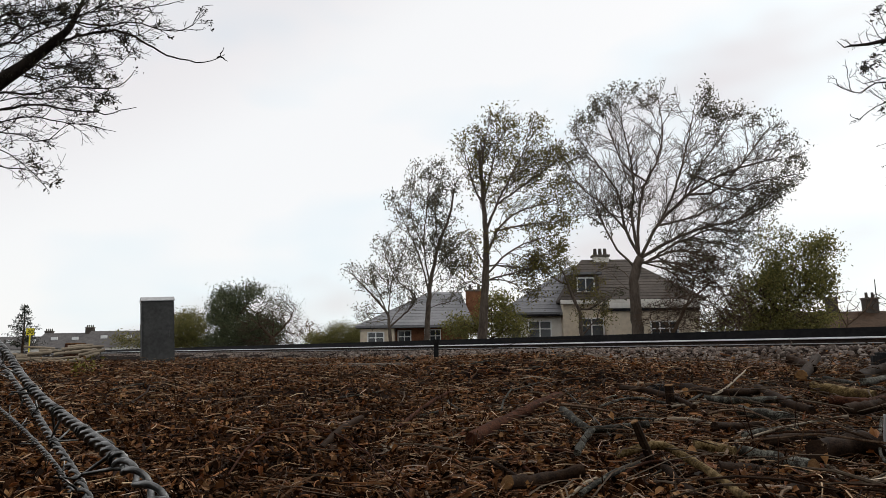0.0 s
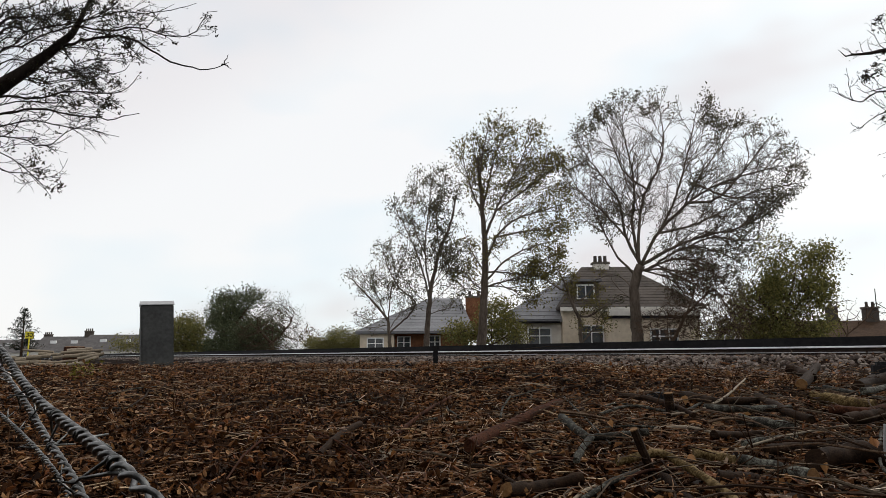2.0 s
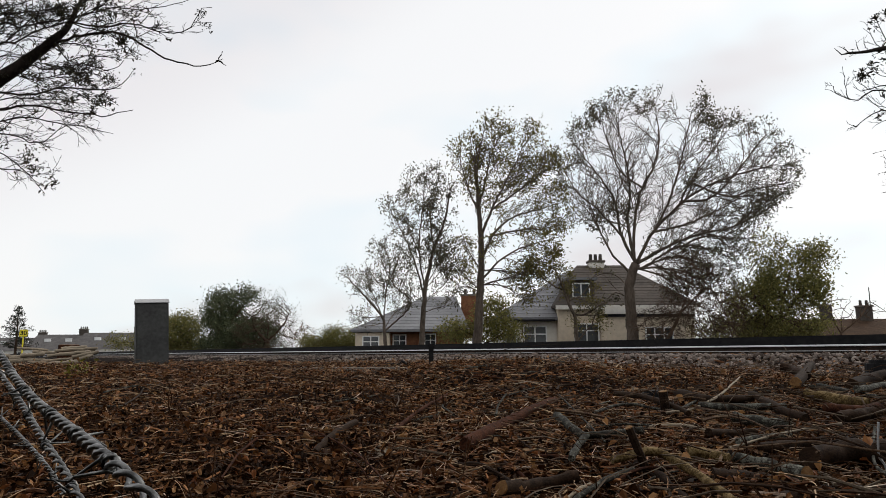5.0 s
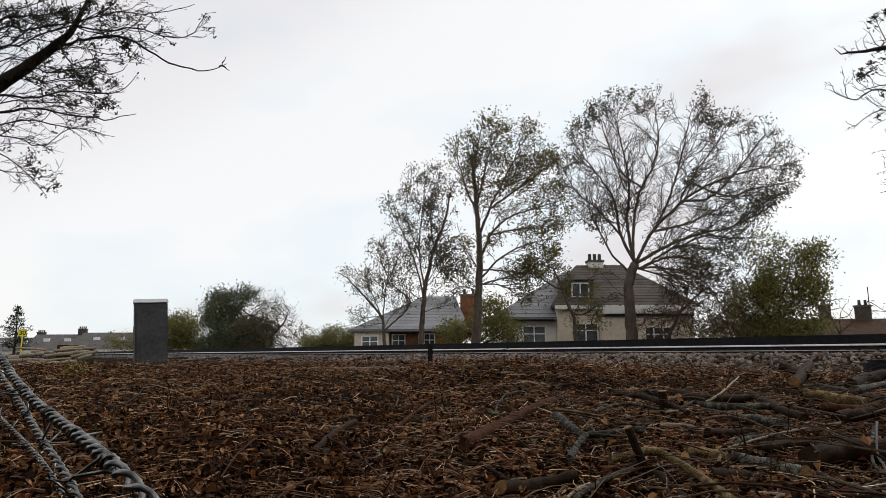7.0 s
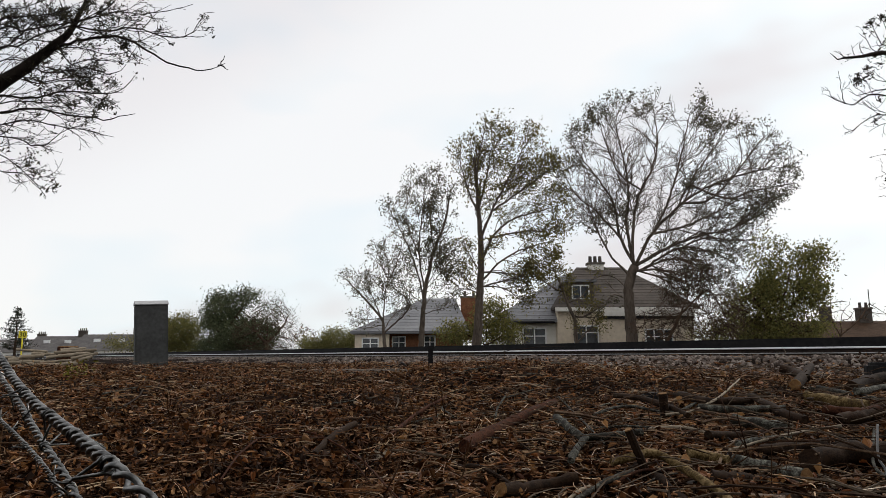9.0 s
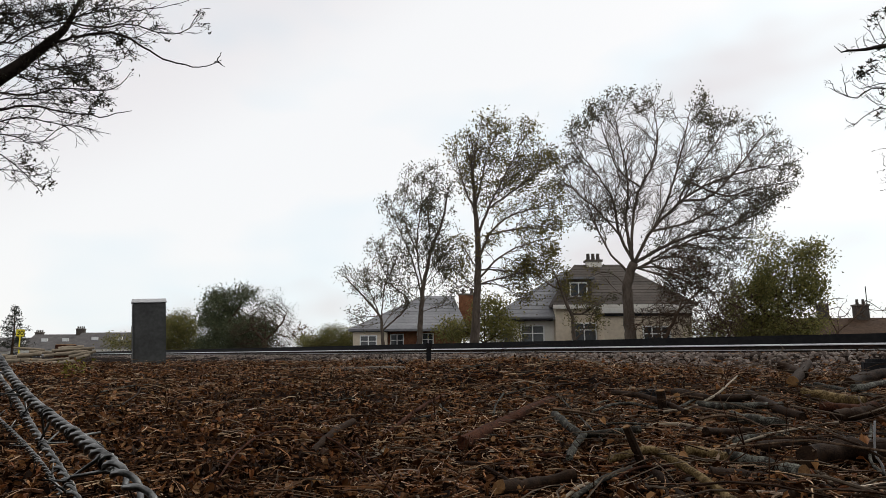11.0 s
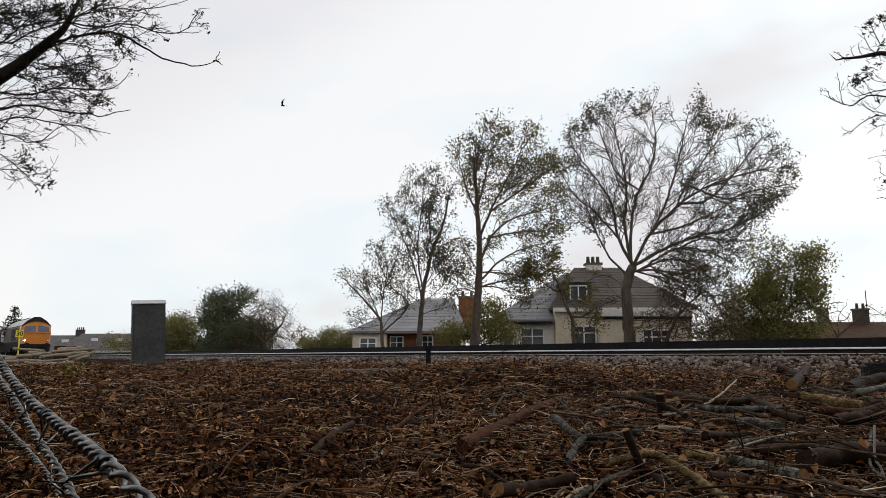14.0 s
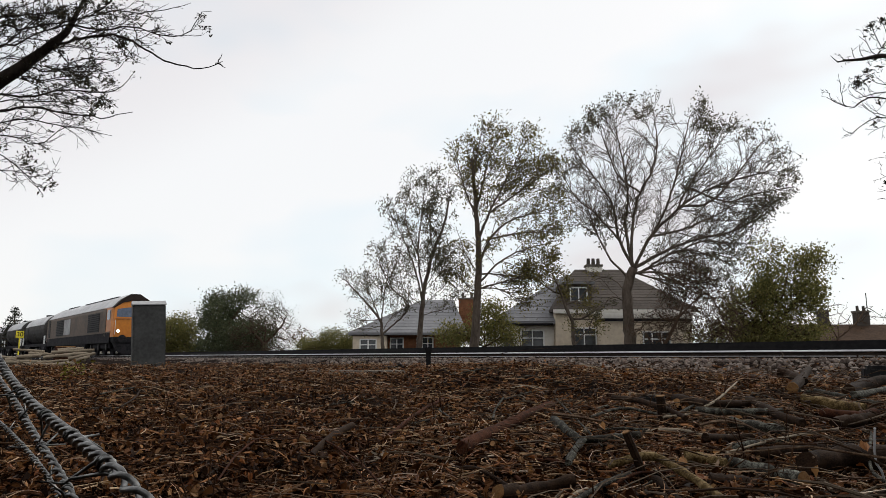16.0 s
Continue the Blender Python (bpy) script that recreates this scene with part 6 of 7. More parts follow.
def build_stubs():
    for at, h, r, tilt, label in (((1.69, 5.28, 0.36), 0.26, 0.034, (4, -6), "dark upright sapling stub with orange cut top"),
                                  ((1.02, 3.45, 0.27), 0.30, 0.02, (6, -22), "dark leaning sapling stub with cut top"),
                                  ((2.55, 7.3, 0.45), 0.2, 0.012, (0, 3), "thin dark sapling stub"),
                                  ((3.1, 6.4, 0.42), 0.22, 0.012, (5, 8), "thin dark sapling stub"),
                                  ((-1.3, 8.6, 0.5), 0.2, 0.012, (3, 6), "thin dark sapling stub"),
                                  ((0.1, 8.2, 0.5), 0.24, 0.011, (-4, -5), "thin dark sapling stub")):
        s = thing("sapling_stub", pose(*at, tilt[0], tilt[1], 0), label, "stub", "cut stubs")
        part("stem", rod((0, 0, -0.08), (0, 0, h), r * 1.15, r, 9), M_LOG_BROWN, s, smooth=False)
        part("sawn_face", rod((0, 0, h), (0, 0, h + 0.005), r * 0.94, r * 0.9, 9), M_CUT, s)
    # Black rounded blocks; the far right one stands in for a dark box.
    for at, r, h, mat in (((1.9, 6.35, 0.38), 0.095, 0.19, M_BLACK), ((5.2, 8.25, 0.45), 0.2, 0.36, M_BLACK)):
        s = thing("dark_stump", pose(*at), "black rounded block in the litter", "stump")
        bm = rod((0, 0, 0), (0, 0, h), r, r * 0.86, 12)
        bmesh.ops.bevel(bm, geom=[e for e in bm.edges if e.verts[0].co.z > h * 0.9 and e.verts[1].co.z > h * 0.9], offset=r * 0.2, segments=2, affect="EDGES")
        part("bark", bm, mat, s)
    a, b = Vector((-2.45, 12.1, 0.665)), Vector((-0.55, 11.3, 0.63))
    slab = thing("concrete_strip", Matrix.Translation((a + b) / 2) @ pose(0, 0, 0, 0, 0, math.degrees(math.atan2(b.y - a.y, b.x - a.x))), "long narrow concrete slab lying in the litter", "slab")
    for i in range(3):
        part("slab", box(-1.0 + i * 0.69, -0.33 + i * 0.69, -0.16, 0.16, -0.06, 0.035 + 0.008 * i, 0.01), M_CONCRETE, slab)
    deb = thing("cable_coil", pose(-0.85, 13.0, 0.70), "dark discarded cable loop lying near the ballast", "cable")
    line, _ = smooth_line([(-0.25, 0, 0.0), (-0.1, 0.05, 0.015), (0.05, 0.1, 0.03), (0.1, 0.0, 0.02), (0.16, 0, 0.075), (0.24, 0.05, 0.02)], 30)
    v, f = tubes([(line, np.full(31, 0.022))], lambda q: 8)
    mesh_part("loop", v, f, M_BLACK, deb, smooth=True)
    hook = thing("metal_rod", pose(1.965, 3.2, 0.42), "thin galvanised metal rod standing in the brush", "rod")
    line, _ = smooth_line([(0.03, 0, -0.06), (0.022, 0, -0.02), (0.0, 0, 0.02), (0.0, 0, 0.08), (0.01, 0, 0.17)], 24)
    v, f = tubes([(line, np.full(25, 0.005))], lambda q: 8)
    mesh_part("shaft", v, f, M_CABINET_LID, hook, smooth=True)
    card = thing("bark_slab", pose(-0.33, 4.3, 0.325, 18, -8, 25), "flat brown slab of bark on the litter", "bark")
    v = [(-0.1, -0.04, 0), (0.02, -0.055, 0.012), (0.1, -0.03, 0), (0.105, 0.035, 0.006), (0.0, 0.06, 0.016), (-0.09, 0.05, 0)]
    mesh_part("plate", v + [(x, y, z - 0.012) for x, y, z in v], [tuple(range(6)), tuple(range(11, 5, -1))] + [(i, (i + 1) % 6, 6 + (i + 1) % 6, 6 + i) for i in range(6)], M_LOG_PALE, card)


build_stubs()


# ---- leaf litter, twigs and ballast ----
def scatter(n, rng, near=2.2, far=16.0, right=0.0, power=1.0):
    """Places on the bank, thinning out with distance from the fence."""
    d = near * (far / near) ** (rng.uniform(size=n) ** power)
    a = np.radians(rng.uniform(-44, 44, n) * np.where(rng.uniform(size=n) < 0.16, 1.9, 1.0))
    if right:
        a = np.radians(-40 + 84 * rng.uniform(size=n) ** right)
    x, y = d * np.sin(a), d * np.cos(a)
    keep = (x * ACROSS.x + y * ACROSS.y) < 10.5 + rng.normal(size=n) * 0.7
    return x[keep], y[keep]


def build_litter():
    rng = np.random.default_rng(42)
    for name, label, mat, count, size, curl, lift in (("leaf_litter", "thick layer of fallen red-brown leaves", M_LEAF_LITTER, 120000, 0.046, 0.9, 0.06),
                                                 ("bright_leaf_litter", "scattered orange and yellow fallen leaves", M_LEAF_BRIGHT, 12000, 0.04, 1.2, 0.08),
                                                 ("curled_leaf_litter", "large curled dry leaves caught on the brush heap", M_LEAF_BRIGHT, 280, 0.05, 1.8, 0.14)):
        x, y = scatter(count, rng, right=0.28 if name == "curled_leaf_litter" else 0, near=3.2 if name == "curled_leaf_litter" else 1.3, far=11 if name == "curled_leaf_litter" else 16)
        n = len(x)
        z = np.array([ground_height(a, b) for a, b in zip(x, y)]) + rng.uniform(0.0, lift, n)
        yaw, tilt, roll = rng.uniform(0, 6.28, n), rng.normal(size=n) * 0.6, rng.normal(size=n) * 0.6
        ax = np.stack([np.cos(yaw) * np.cos(tilt), np.sin(yaw) * np.cos(tilt), np.sin(tilt)], 1)
        bx = np.stack([-np.sin(yaw) * np.cos(roll), np.cos(yaw) * np.cos(roll), np.sin(roll)], 1)
        cx = np.cross(ax, bx)
        s = (size * rng.uniform(0.5, 1.35, n))[:, None]
        w = rng.uniform(0.12, 0.45, n)[:, None]
        k = rng.normal(size=n)[:, None] * curl
        p = np.stack([x, y, z], 1)
        shape = ((-0.5, 0, 0.25), (-0.2, 0.9, 0.45), (0.22, 0.75, 0.55), (0.5, 0, 0.35), (0.22, -0.75, 0.55), (-0.2, -0.9, 0.45))
        v = np.stack([p + ax * s * u + bx * s * w * q + cx * s * k * c for u, q, c in shape], 1).reshape(-1, 3)
        i = np.arange(n)[:, None] * 6
        f = np.concatenate([i + [0, 1, 2, 3], i + [0, 3, 4, 5]])
        tagged(mesh_part(name, v.tolist(), f.tolist(), mat), label, "leaf litter", kind="stuff")
    for name, label, mat, count, r0, l0, right, lift in (("twig_litter", "countless dark broken twigs over the bank", M_TWIG, 9000, 0.0028, 0.17, 0, 0.07),
                                                   ("straw_litter", "pale dry stems and split twigs over the bank", M_STRAW, 17000, 0.0024, 0.12, 0, 0.09),
                                                   ("shredded_litter", "shredded orange-brown brushwood over the bank", M_SHRED, 16000, 0.0045, 0.085, 0, 0.07),
                                                   ("brush_litter", "tangled thicker brushwood over the heap", M_BRUSH, 1300, 0.0042, 0.32, 0.3, 0.20)):
        x, y = scatter(count, rng, right=right, far=13 if right else 16, power=0.62)
        if name in ("straw_litter", "shredded_litter"):
            # Pale pieces thinned at near left, to darken the ground as shade would.
            left_shade = (x < 0.1 * y - 0.7) & (np.hypot(x, y) < 7.5) & (rng.uniform(size=len(x)) < 0.55)
            x, y = x[~left_shade], y[~left_shade]
        open_bed = (x < -0.2) & (y > 8.3) & (rng.uniform(size=len(x)) < 0.35)
        x, y = x[~open_bed], y[~open_bed]
        n = len(x)
        chains = []
        for a, b in zip(x, y):
            yaw, length = rng.uniform(0, 6.28), l0 * rng.lognormal(0, 0.5)
            way = np.array([math.cos(yaw), math.sin(yaw), rng.normal() * 0.18])
            bend = np.array([-way[1], way[0], 0]) * rng.normal() * length * 0.14
            mid = np.array([a, b, ground_height(a, b) + rng.uniform(0.0, lift)])
            hump = np.array([0, 0, abs(rng.normal()) * length * 0.05])
            pts = np.array([mid - way * length / 2, mid - way * length * 0.15 + bend * 0.8 + hump, mid + way * length * 0.2 + bend + hump, mid + way * length / 2])
            floor = np.array([ground_height(q[0], q[1]) for q in pts[[0, 3]]])
            pts[0, 2], pts[3, 2] = max(pts[0, 2], floor[0]), max(pts[3, 2], floor[1])
            r = r0 * rng.lognormal(0, 0.35)
            chains.append((pts, r * np.array([1, 0.95, 0.8, 0.45])))
        v, f = tubes(chains, lambda q: 3 if q < 0.005 else 5)
        tagged(mesh_part(name, v, f, mat), label, "twigs", kind="stuff")


def build_shoots():
    """Thin cut shoots that stand up out of the bank."""
    rng = np.random.default_rng(58)
    chains = []
    for i in range(150):
        d, a = 3.0 * 3.2 ** rng.uniform(), math.radians(rng.uniform(-32, 38))
        x, y = d * math.sin(a), d * math.cos(a)
        if x * ACROSS.x + y * ACROSS.y > 9.4:
            continue
        h, r = rng.uniform(0.1, 0.34), rng.uniform(0.0022, 0.0055)
        way = np.array([rng.normal() * 0.4, rng.normal() * 0.4, 1.0])
        foot = np.array([x, y, ground_height(x, y) - 0.03])
        bow = np.array([rng.normal(), rng.normal(), 0]) * h * 0.1
        chains.append((np.array([foot, foot + way * h * 0.5 + bow, foot + way * h]), r * np.array([1, 0.85, 0.6])))
        if i % 3 == 0:
            side = way + rng.normal(size=3) * 0.6
            chains.append((np.array([foot + way * h * 0.5 + bow, foot + way * h * 0.55 + side * h * 0.2, foot + way * h * 0.6 + side * h * 0.4]), r * np.array([0.7, 0.6, 0.4])))
    v, f = tubes(chains, lambda q: 5)
    tagged(mesh_part("shoot_litter", v, f, M_TWIG), "thin dark cut shoots standing in the litter", "twigs", kind="stuff")


def build_ballast():
    rng = np.random.default_rng(7)
    t = (1 + 5 ** 0.5) / 2
    ico = np.array([(-1, t, 0), (1, t, 0), (-1, -t, 0), (1, -t, 0), (0, -1, t), (0, 1, t), (0, -1, -t), (0, 1, -t), (t, 0, -1), (t, 0, 1), (-t, 0, -1), (-t, 0, 1)]) / 1.9
    tri = np.array([(0, 11, 5), (0, 5, 1), (0, 1, 7), (0, 7, 10), (0, 10, 11), (1, 5, 9), (5, 11, 4), (11, 10, 2), (10, 7, 6), (7, 1, 8),
                    (3, 9, 4), (3, 4, 2), (3, 2, 6), (3, 6, 8), (3, 8, 9), (4, 9, 5), (2, 4, 11), (6, 2, 10), (8, 6, 7), (9, 8, 1)])
    lx = np.concatenate([rng.uniform(-16, 4, 8500), rng.uniform(-50, -16, 4500)])
    ly = np.concatenate([9.6 + 2.35 * rng.uniform(size=13000) ** 0.75])
    x, y = lx * ALONG.x + ly * ACROSS.x, lx * ALONG.y + ly * ACROSS.y
    z = np.array([ground_height(a, b) for a, b in zip(x, y)]) + rng.uniform(-0.01, 0.025, len(x))
    size = 0.033 * rng.lognormal(0, 0.25, len(x))
    v = ico[None] * size[:, None, None] * rng.uniform(0.6, 1.3, (len(x), 1, 3)) + rng.normal(size=(len(x), 12, 3)) * size[:, None, None] * 0.16
    v = v + np.stack([x, y, z], 1)[:, None]
    f = (np.arange(len(x))[:, None, None] * 12 + tri[None]).reshape(-1, 3)
    tagged(mesh_part("ballast", v.reshape(-1, 3).tolist(), f.tolist(), M_STONE), "grey-brown crushed stone ballast", "ballast", kind="stuff")


build_litter()
build_shoots()
build_ballast()


def build_lone_plant():
    rng = np.random.default_rng(3)
    p = thing("yellow_seedling", pose(-4.72, 9.2, 0.58), "small yellowing seedling in the litter", "plant")
    stems = [np.array([[0, 0, 0], [dx * 0.5, dy * 0.5, 0.12], [dx, dy, 0.2]]) for dx, dy in ((0.1, 0), (-0.12, 0.03), (0.0, 0.08), (0.16, -0.04), (-0.05, -0.08))]
    for s in stems:
        v, f = tubes([(s, np.array([0.004, 0.003, 0.002]))], lambda q: 4)
        mesh_part("stem", v, f, M_TWIG, p)
    v, f = leaf_cloud(np.concatenate([s[1:] for s in stems]).repeat(5, 0) + rng.normal(size=(50, 3)) * 0.05, 0.07, rng)
    tagged(mesh_part("leaf", v, f, M_LEAF_YELLOW, p), kind="stuff")


build_lone_plant()


# ---- the train ----
def body_profile(w=1.32, top=3.86):
    return [(-w, 1.15), (-w, 2.85), (-w * 0.95, 3.05), (-w * 0.6, 3.5), (-w * 0.18, top), (w * 0.18, top), (w * 0.6, 3.5), (w * 0.95, 3.05), (w, 2.85), (w, 1.15)]


def wheelset(parent, x):
    ws = part("wheelset", rod((0, -0.8, 0), (0, 0.8, 0), 0.08), M_FRAME, parent)
    ws.location = (x, 0, 0.5)
    for y in (-0.75, 0.75):
        bm = rod((0, y - 0.07, 0), (0, y + 0.07, 0), 0.5, sides=24)
        for k in range(4):
            c, s = 0.28 * math.cos(k * math.pi / 2), 0.28 * math.sin(k * math.pi / 2)
            rod((c, y - 0.085, s), (c, y + 0.085, s), 0.07, sides=8, bm=bm)
        part("wheel", bm, M_FRAME, ws)
    return ws


def bogie(parent, x, axles, spread):
    sets = []
    b = part("bogie", box(x - spread - 0.6, x + spread + 0.6, -1.12, -0.92, 0.45, 0.95, 0.04), M_FRAME, parent, "grimy black bogie")
    part("side_frame", box(x - spread - 0.6, x + spread + 0.6, 0.92, 1.12, 0.45, 0.95, 0.04), M_FRAME, b)
    for i in range(axles):
        c = x - spread + 2 * spread * i / (axles - 1)
        sets.append(wheelset(b, c))
        part("axle_box", box(c - 0.2, c + 0.2, -1.2, -1.125, 0.35, 0.75, 0.03), M_GRILLE, b)
    return sets


def build_locomotive():
    loco = thing("diesel_locomotive", TRACK @ pose(-318, 12.72, RAIL_TOP), "orange-fronted freight diesel locomotive with dusty bodyside and lit headlights", "locomotive")
    length = 21.3
    for name, x0, x1, mat, label in (("cab", -2.5, -0.55, M_ORANGE, "orange driving cab"), ("body", -18.8, -2.5, M_GOLD, "dusty gold-grey bodyside"), ("rear_cab", -length, -18.8, M_GOLD, "")):
        part(name, prism(body_profile(), x0, x1), mat, loco, label)
    # sloping nose with raked screens
    prof = body_profile()
    bm = bmesh.new()
    back = [bm.verts.new((-0.55, y, z)) for y, z in prof]
    front = [bm.verts.new((0.0 if z < 2.2 else -0.06 - 0.22 * (z - 2.2), y * 0.96, min(z, 3.72))) for y, z in
             [(-1.32, 1.15), (-1.32, 2.2), (-1.25, 2.95), (-0.8, 3.3), (-0.25, 3.5), (0.25, 3.5), (0.8, 3.3), (1.25, 2.95), (1.32, 2.2), (1.32, 1.15)]]
    for i in range(10):
        bm.faces.new((back[i], back[(i + 1) % 10], front[(i + 1) % 10], front[i]))
    bm.faces.new((front[0], front[1], front[8], front[9]))
    bm.faces.new(front[1:9])
    nose = part("nose", bm, M_NOSE, loco, "yellow and orange nose")
    for s in (-1, 1):
        v = [(-0.06 - 0.22 * (z - 2.2) - 0.008, s * y, z) for y, z in ((0.1, 2.4), (1.12, 2.4), (1.06, 2.9), (0.1, 3.06))]
        v += [(x + 0.02, y, z) for x, y, z in v]
        mesh_part("windscreen", v, [(0, 1, 2, 3), (4, 5, 6, 7), (0, 1, 5, 4), (1, 2, 6, 5), (2, 3, 7, 6), (3, 0, 4, 7)], M_SCREEN, nose, "blue-grey windscreen")
        lamp = part("headlight", rod((-0.02, s * 1.02, 1.52), (0.05, s * 1.02, 1.52), 0.12, sides=16), M_FRAME, nose)
        part("lens", rod((0.05, s * 1.02, 1.52), (0.065, s * 1.02, 1.52), 0.09 if s < 0 else 0.08, sides=16), M_LAMP if s < 0 else M_WHITE, lamp, "lit headlight" if s < 0 else "unlit lamp")
        part("handrail", rod((0.05, s * 1.2, 1.3), (0.02, s * 1.2, 2.2), 0.02, sides=6), M_WHITE, nose)
        buf = part("buffer", rod((0.0, s * 0.88, 1.02), (0.5, s * 0.88, 1.02), 0.12, sides=12), M_FRAME, nose)
        part("buffer_head", rod((0.5, s * 0.88, 1.02), (0.55, s * 0.88, 1.02), 0.25, sides=16), M_FRAME, buf)
    part("brow", prism([(-1.32, 2.98), (-0.82, 3.54), (-0.26, 3.89), (0.26, 3.89), (0.82, 3.54), (1.32, 2.98), (1.22, 2.97), (0.76, 3.29), (0.25, 3.46), (-0.25, 3.46), (-0.76, 3.29), (-1.22, 2.97)], -0.62, -0.25), M_BROW, nose, "dark brown roof brow")
    part("orange_band", box(-0.14, -0.02, -1.2, 1.2, 2.24, 2.34), M_ORANGE, nose)
    part("buffer_beam", box(-0.5, 0.1, -1.28, 1.28, 0.78, 1.16, 0.03), M_FRAME, loco)
    part("snow_plough", prism([(-0.75, 0.12), (-1.1, 0.35), (-1.25, 0.75), (1.25, 0.75), (1.1, 0.35), (0.75, 0.12)], -0.2, 0.2), M_FRAME, loco, "black snow plough")
    # roof skin, hatches, grilles, doors
    for s in (-1, 1):
        v = []
        for x in (-20.9, -0.65):
            v += [(x, s * 1.285, 3.04), (x, s * 0.82, 3.54), (x, s * 0.25, 3.885), (x, s * 0.23, 3.8), (x, s * 0.75, 3.42), (x, s * 1.2, 2.98)]
        f = [(i, (i + 1) % 6, 6 + (i + 1) % 6, 6 + i) for i in range(6)] + [tuple(range(6)), tuple(range(6, 12))]
        mesh_part("roof_skin", v, f, M_ROOF, loco, "pale grey roof skin")
    for x0, x1 in ((-6.3, -3.2), (-12.5, -9.2), (-9.0, -6.6), (-18.5, -15.0)):
        part("roof_hatch", box(x0, x1, -0.34, 0.34, 3.8, 3.92, 0.02), M_GRILLE, loco, "dark roof grille")
    for s in (-1.0, 1.0):
        y0, y1 = (-1.345, -1.325) if s < 0 else (1.325, 1.345)
        for x0, x1 in ((-6.6, -3.4), (-17.3, -14.6)):
            g = part("side_grille", box(x0, x1, y0, y1, 1.55, 2.8), M_GRILLE, loco, "dark ribbed side grille")
            for i in range(9):
                z = 1.6 + i * 0.133
                part("louvre", box(x0 + 0.05, x1 - 0.05, y0 - 0.012, y1 + 0.012, z, z + 0.05), M_FRAME, g)
        part("grey_panel", box(-14.4, -12.2, y0, y1, 1.6, 2.75), M_TANK, loco, "pale grey panel")
        part("cab_door", box(-2.42, -1.7, y0, y1, 1.2, 2.95, 0.004), M_GOLD, loco)
        part("cab_side_window", box(-1.45, -0.75, y0, y1, 2.25, 2.85), M_SCREEN, loco)
        part("rear_door", box(-20.6, -19.9, y0, y1, 1.2, 2.95), M_GRILLE, loco)
        part("sole_bar", box(-21.2, -0.5, y0 - 0.01, y1 + 0.01, 1.42, 1.49), M_GOLD, loco, "pale sole bar line")
        part("lower_skirt", box(-20.8, -0.6, y0, y1, 0.8, 1.41), M_FRAME, loco, "dark blue-black underframe skirt")
    bm = box(-15.0, -7.2, -1.25, 1.25, 0.35, 1.14, 0.12)
    part("fuel_tank", bm, M_FRAME, loco)
    part("floor", box(-21.2, -0.3, -1.28, 1.28, 1.0, 1.16), M_FRAME, loco)
    return loco, bogie(loco, -3.9, 3, 2.0) + bogie(loco, -17.4, 3, 2.0)


def build_wagon(at):
    w = thing("tank_wagon", at, "grey-topped tank wagon with dark ends and white ladders", "wagon", "tank wagons")
    bm = bmesh.new()
    rings = [(-0.9, 0.75), (-1.0, 1.15), (-1.25, 1.3), (-10.75, 1.3), (-11.0, 1.15), (-11.1, 0.75)]
    k, ring = 28, []
    for x, r in rings:
        ring.append([bm.verts.new((x, r * math.cos(2 * math.pi * i / k), 2.35 + r * math.sin(2 * math.pi * i / k))) for i in range(k)])
    for a, b in zip(ring, ring[1:]):
        for i in range(k):
            bm.faces.new((a[i], a[(i + 1) % k], b[(i + 1) % k], b[i]))
    bm.faces.new(ring[0])
    bm.faces.new(ring[-1])
    part("tank", bm, M_TANK_END, w, "dark cylindrical tank")
    bm = bmesh.new()
    rod((-0.86, 0, 2.35), (-0.99, 0, 2.35), 1.05, sides=24, bm=bm)
    part("tank_end", bm, M_TANK_END, w, "dark tank end")
    v = []
    for x in (-1.3, -10.7):
        v += [(x, 1.335 * math.cos(a), 2.35 + 1.335 * math.sin(a)) for a in np.radians(np.linspace(18, 162, 12))]
        v += [(x, 1.29 * math.cos(a), 2.35 + 1.29 * math.sin(a)) for a in np.radians(np.linspace(162, 18, 12))]
    mesh_part("tank_cover", v, [(i, (i + 1) % 24, 24 + (i + 1) % 24, 24 + i) for i in range(24)] + [tuple(range(24)), tuple(range(24, 48))], M_ROOF, w, "pale tank top")
    for x in (-3, -6, -9):
        bm = rod((x - 0.05, 0, 2.35), (x + 0.05, 0, 2.35), 1.32, sides=28)
        part("tank_band", bm, M_TANK_END, w)
    part("manhole", rod((-6.2, 0, 3.6), (-6.2, 0, 3.82), 0.35, sides=14), M_TANK_END, w)
    part("underframe", box(-11.9, -0.1, -1.15, 1.15, 0.85, 1.1, 0.02), M_FRAME, w)
    for x in (-1.4, -10.6):
        part("saddle", box(x - 0.2, x + 0.2, -1.1, 1.1, 1.1, 1.6), M_FRAME, w)
    for x in (-0.5, -11.5):
        lad = part("ladder", box(x - 0.25, x + 0.25, -1.32, -1.27, 1.05, 1.75), M_WHITE, w, "white end ladder plate")
        part("rung", rod((x - 0.25, -1.33, 1.4), (x + 0.25, -1.33, 1.4), 0.02, sides=6), M_FRAME, lad)
    for s in (-1, 1):
        part("buffer", rod((-0.1, s * 0.88, 1.02), (0.4, s * 0.88, 1.02), 0.14, sides=12), M_FRAME, w)
    bogie(w, -2.2, 2, 0.9)
    bogie(w, -9.8, 2, 0.9)
    return w


locomotive, loco_wheels = build_locomotive()
wagons = [build_wagon(TRACK @ pose(-318 - 21.9, 12.72, RAIL_TOP))]
for k in range(1, 4):
    wagons.append(copy_thing(wagons[0], TRACK @ pose(-318 - 21.9 - 12.6 * k, 12.72, RAIL_TOP)))


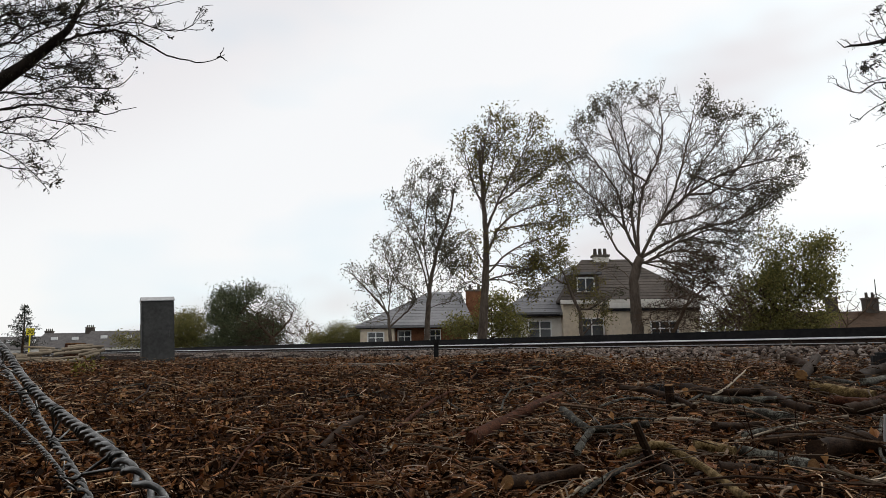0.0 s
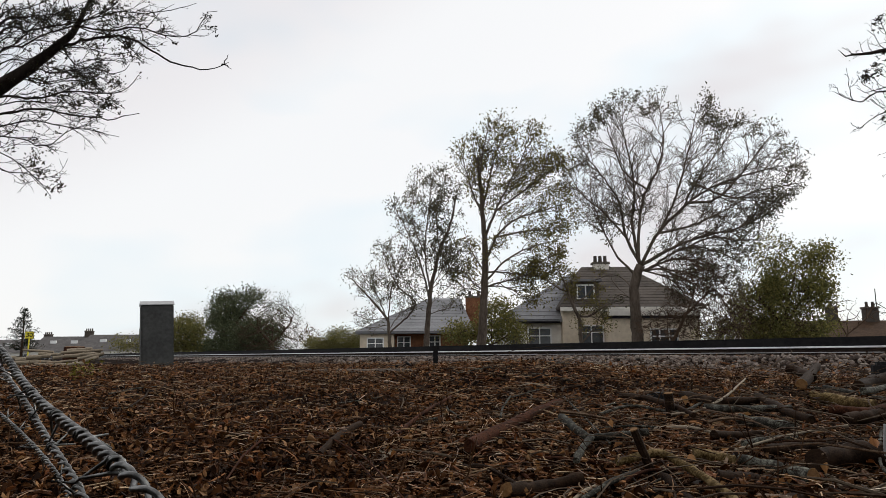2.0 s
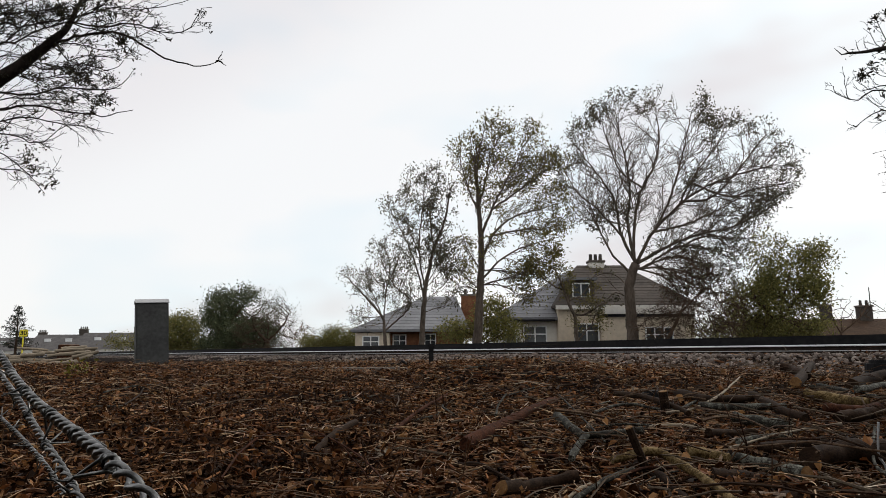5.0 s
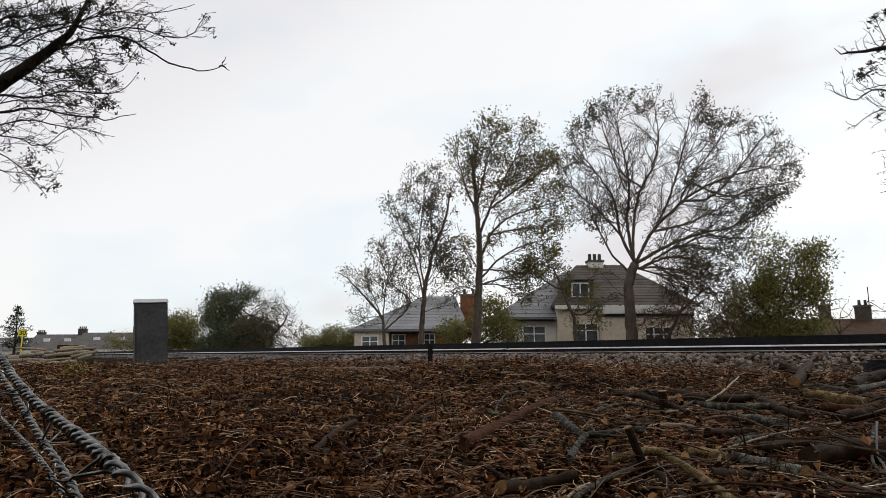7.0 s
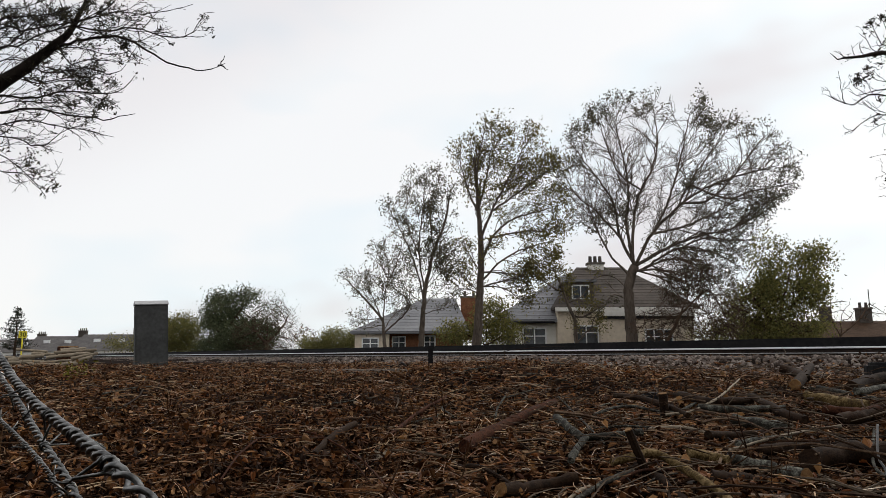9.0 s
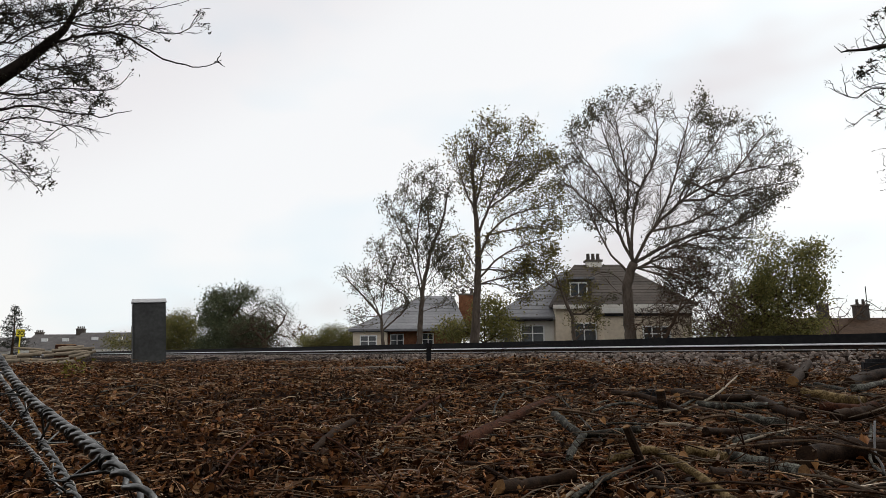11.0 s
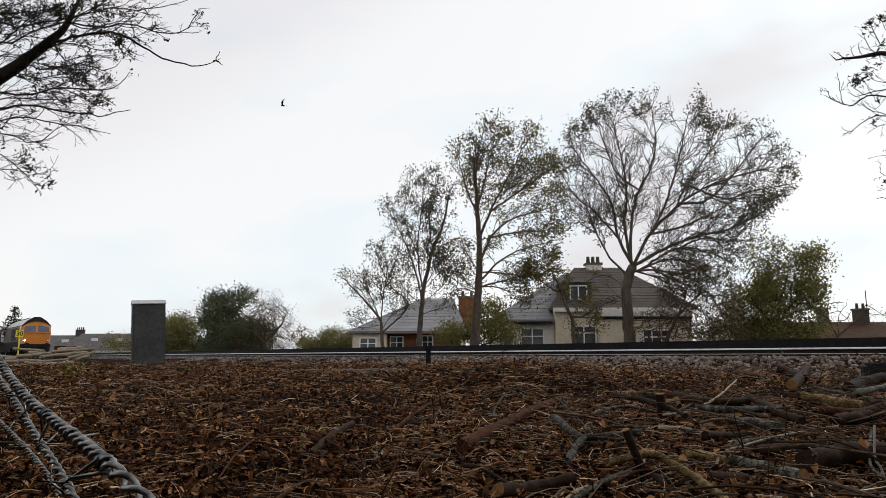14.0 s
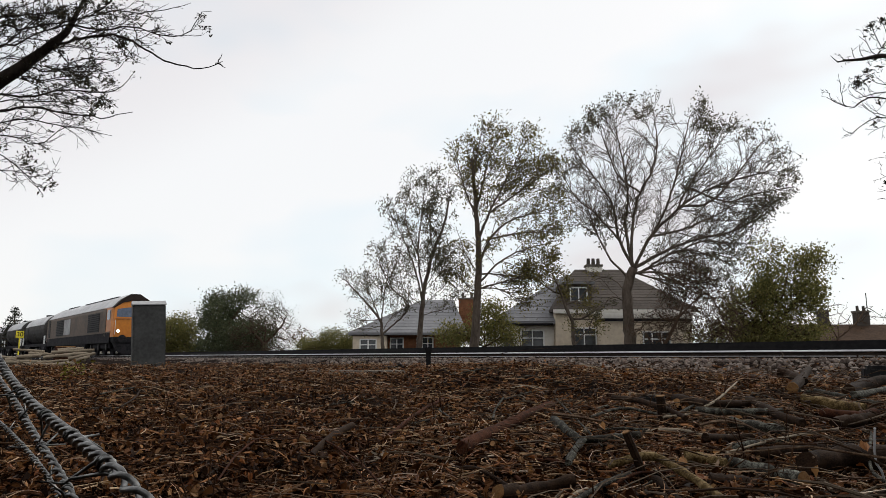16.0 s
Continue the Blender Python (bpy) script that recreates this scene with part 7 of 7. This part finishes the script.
# ---- the bird ----
def build_bird():
    b = thing("bird", None, "dark gull-like bird in flight with long wings", "bird")
    bm = bmesh.new()
    bmesh.ops.create_uvsphere(bm, u_segments=10, v_segments=8, radius=0.045)
    for v in bm.verts:
        v.co.x *= 3.0 if v.co.x < 0 else 2.2
    part("body", bm, M_BIRD, b, smooth=True)
    mesh_part("tail", [(-0.14, -0.02, 0), (-0.14, 0.02, 0), (-0.3, 0.06, 0.01), (-0.3, -0.06, 0.01), (-0.2, 0, 0.012)], [(0, 1, 4), (1, 2, 4), (2, 3, 4), (3, 0, 4), (3, 2, 1, 0)], M_BIRD, b)
    wings = []
    for s in (-1, 1):
        rows = [(0.0, 0.05, -0.06, 0), (0.18, 0.07, -0.02, 0.05), (0.36, 0.0, -0.07, 0.03), (0.48, -0.10, -0.12, -0.01)]
        v = []
        for y, a, c, z in rows:
            v += [(a, s * y, z), (c, s * y, z), ((a + c) / 2, s * y, z + 0.014)]
        f = []
        for i in range(3):
            p = 3 * i
            f += [(p, p + 2, p + 5, p + 3), (p + 2, p + 1, p + 4, p + 5), (p + 1, p, p + 3, p + 4)]
        wings.append(mesh_part("wing", v, f, M_BIRD, b))
        wings[-1].location = (0.02, s * 0.03, 0.02)
    return b, wings


bird, bird_wings = build_bird()


BIRD_PATH = [
    (0.0, 36.70, 19.96, 5.20),
    (9.2, 28.34, 29.92, 9.01),
    (10.5, 13.10, 38.08, 12.84),
    (11.3, 5.74, 39.52, 13.91),
    (11.6, 3.36, 39.62, 14.43),
    (11.9, 1.24, 39.62, 14.78),
    (12.0, 0.53, 39.52, 15.10),
    (12.2, -0.53, 39.40, 15.44),
    (12.4, -1.62, 39.18, 15.94),
    (12.5, -2.12, 39.11, 16.06),
    (12.6, -2.54, 39.01, 16.25),
    (12.8, -3.38, 38.84, 16.53),
    (13.0, -4.18, 38.80, 16.42),
    (13.2, -5.16, 38.83, 16.05),
    (13.4, -5.96, 38.85, 15.70),
    (13.6, -6.69, 38.83, 15.44),
    (13.8, -7.79, 38.64, 15.39),
    (14.0, -8.87, 38.48, 15.21),
    (14.2, -10.14, 38.08, 15.43),
    (14.4, -11.34, 37.57, 15.87),
    (14.5, -11.90, 37.30, 16.10),
    (14.6, -12.39, 37.13, 16.13),
    (14.7, -12.92, 36.76, 16.57),
    (14.9, -13.74, 36.26, 17.05),
    (15.0, -14.12, 35.84, 17.64),
    (15.2, -14.85, 35.27, 18.20),
    (15.5, -15.76, 34.35, 19.22),
    (16.0, -17.48, 32.49, 20.96),
]


# ---- what moves ----
SWAY = {"ash_tree": 0.22, "poplar_tree": 0.3, "slender_tree": 0.3, "small_tree": 0.3, "overhanging_tree": 0.35, "leaning_tree": 0.35}


def motions():
    speed, stop = 17.2, 46.6
    for k, plant in enumerate(TREES):
        at = plant.matrix_world.copy()
        lean = SWAY.get(plant.name, 0.12)
        walk(plant, [(0.5 * i, at @ pose(0, 0, 0, lean * math.sin(0.5 * i * 1.9 + k), lean * (math.sin(0.5 * i * 1.3 + 2.1 * k) + 0.6 * math.sin(0.5 * i * 3.1 + k)), 0)) for i in range(33)])
    for t_ob, back in [(locomotive, 0.0)] + [(w, 21.9 + 12.6 * i) for i, w in enumerate(wagons)]:
        walk(t_ob, [(t, TRACK @ pose(-(stop + speed * (16.0 - t)) - back, 12.72, RAIL_TOP)) for t in (0.0, 4.0, 8.0, 12.0, 14.0, 16.0)])
    for ws in loco_wheels:
        x = ws.location.x
        rows = [(0.0, pose(x, 0, 0.5))]
        for i in range(106):
            q = Matrix.Translation((x, 0, 0.5)) @ Matrix.Rotation(i / 30 * speed / 0.5, 4, "Y")
            rows.append((12.5 + i / 30, q))
        walk(ws, rows)
    rows = []
    for i, (t, x, y, z) in enumerate(BIRD_PATH):
        a, b = BIRD_PATH[max(i - 1, 0)], BIRD_PATH[min(i + 1, len(BIRD_PATH) - 1)]
        heading = math.degrees(math.atan2(b[2] - a[2], b[1] - a[1])) % 360
        rows.append((t, pose(x, y, z, 18 * math.sin(t * 4.3), -4, heading)))
    walk(bird, rows)
    for wing, s in zip(bird_wings, (-1, 1)):
        walk(wing, [(0.0, pose(0.02, s * 0.03, 0.02))] + [(9.0 + 0.2 * i, pose(0.02, s * 0.03, 0.02, s * (12 + (26 if i % 2 else -22)))) for i in range(36)])


motions()
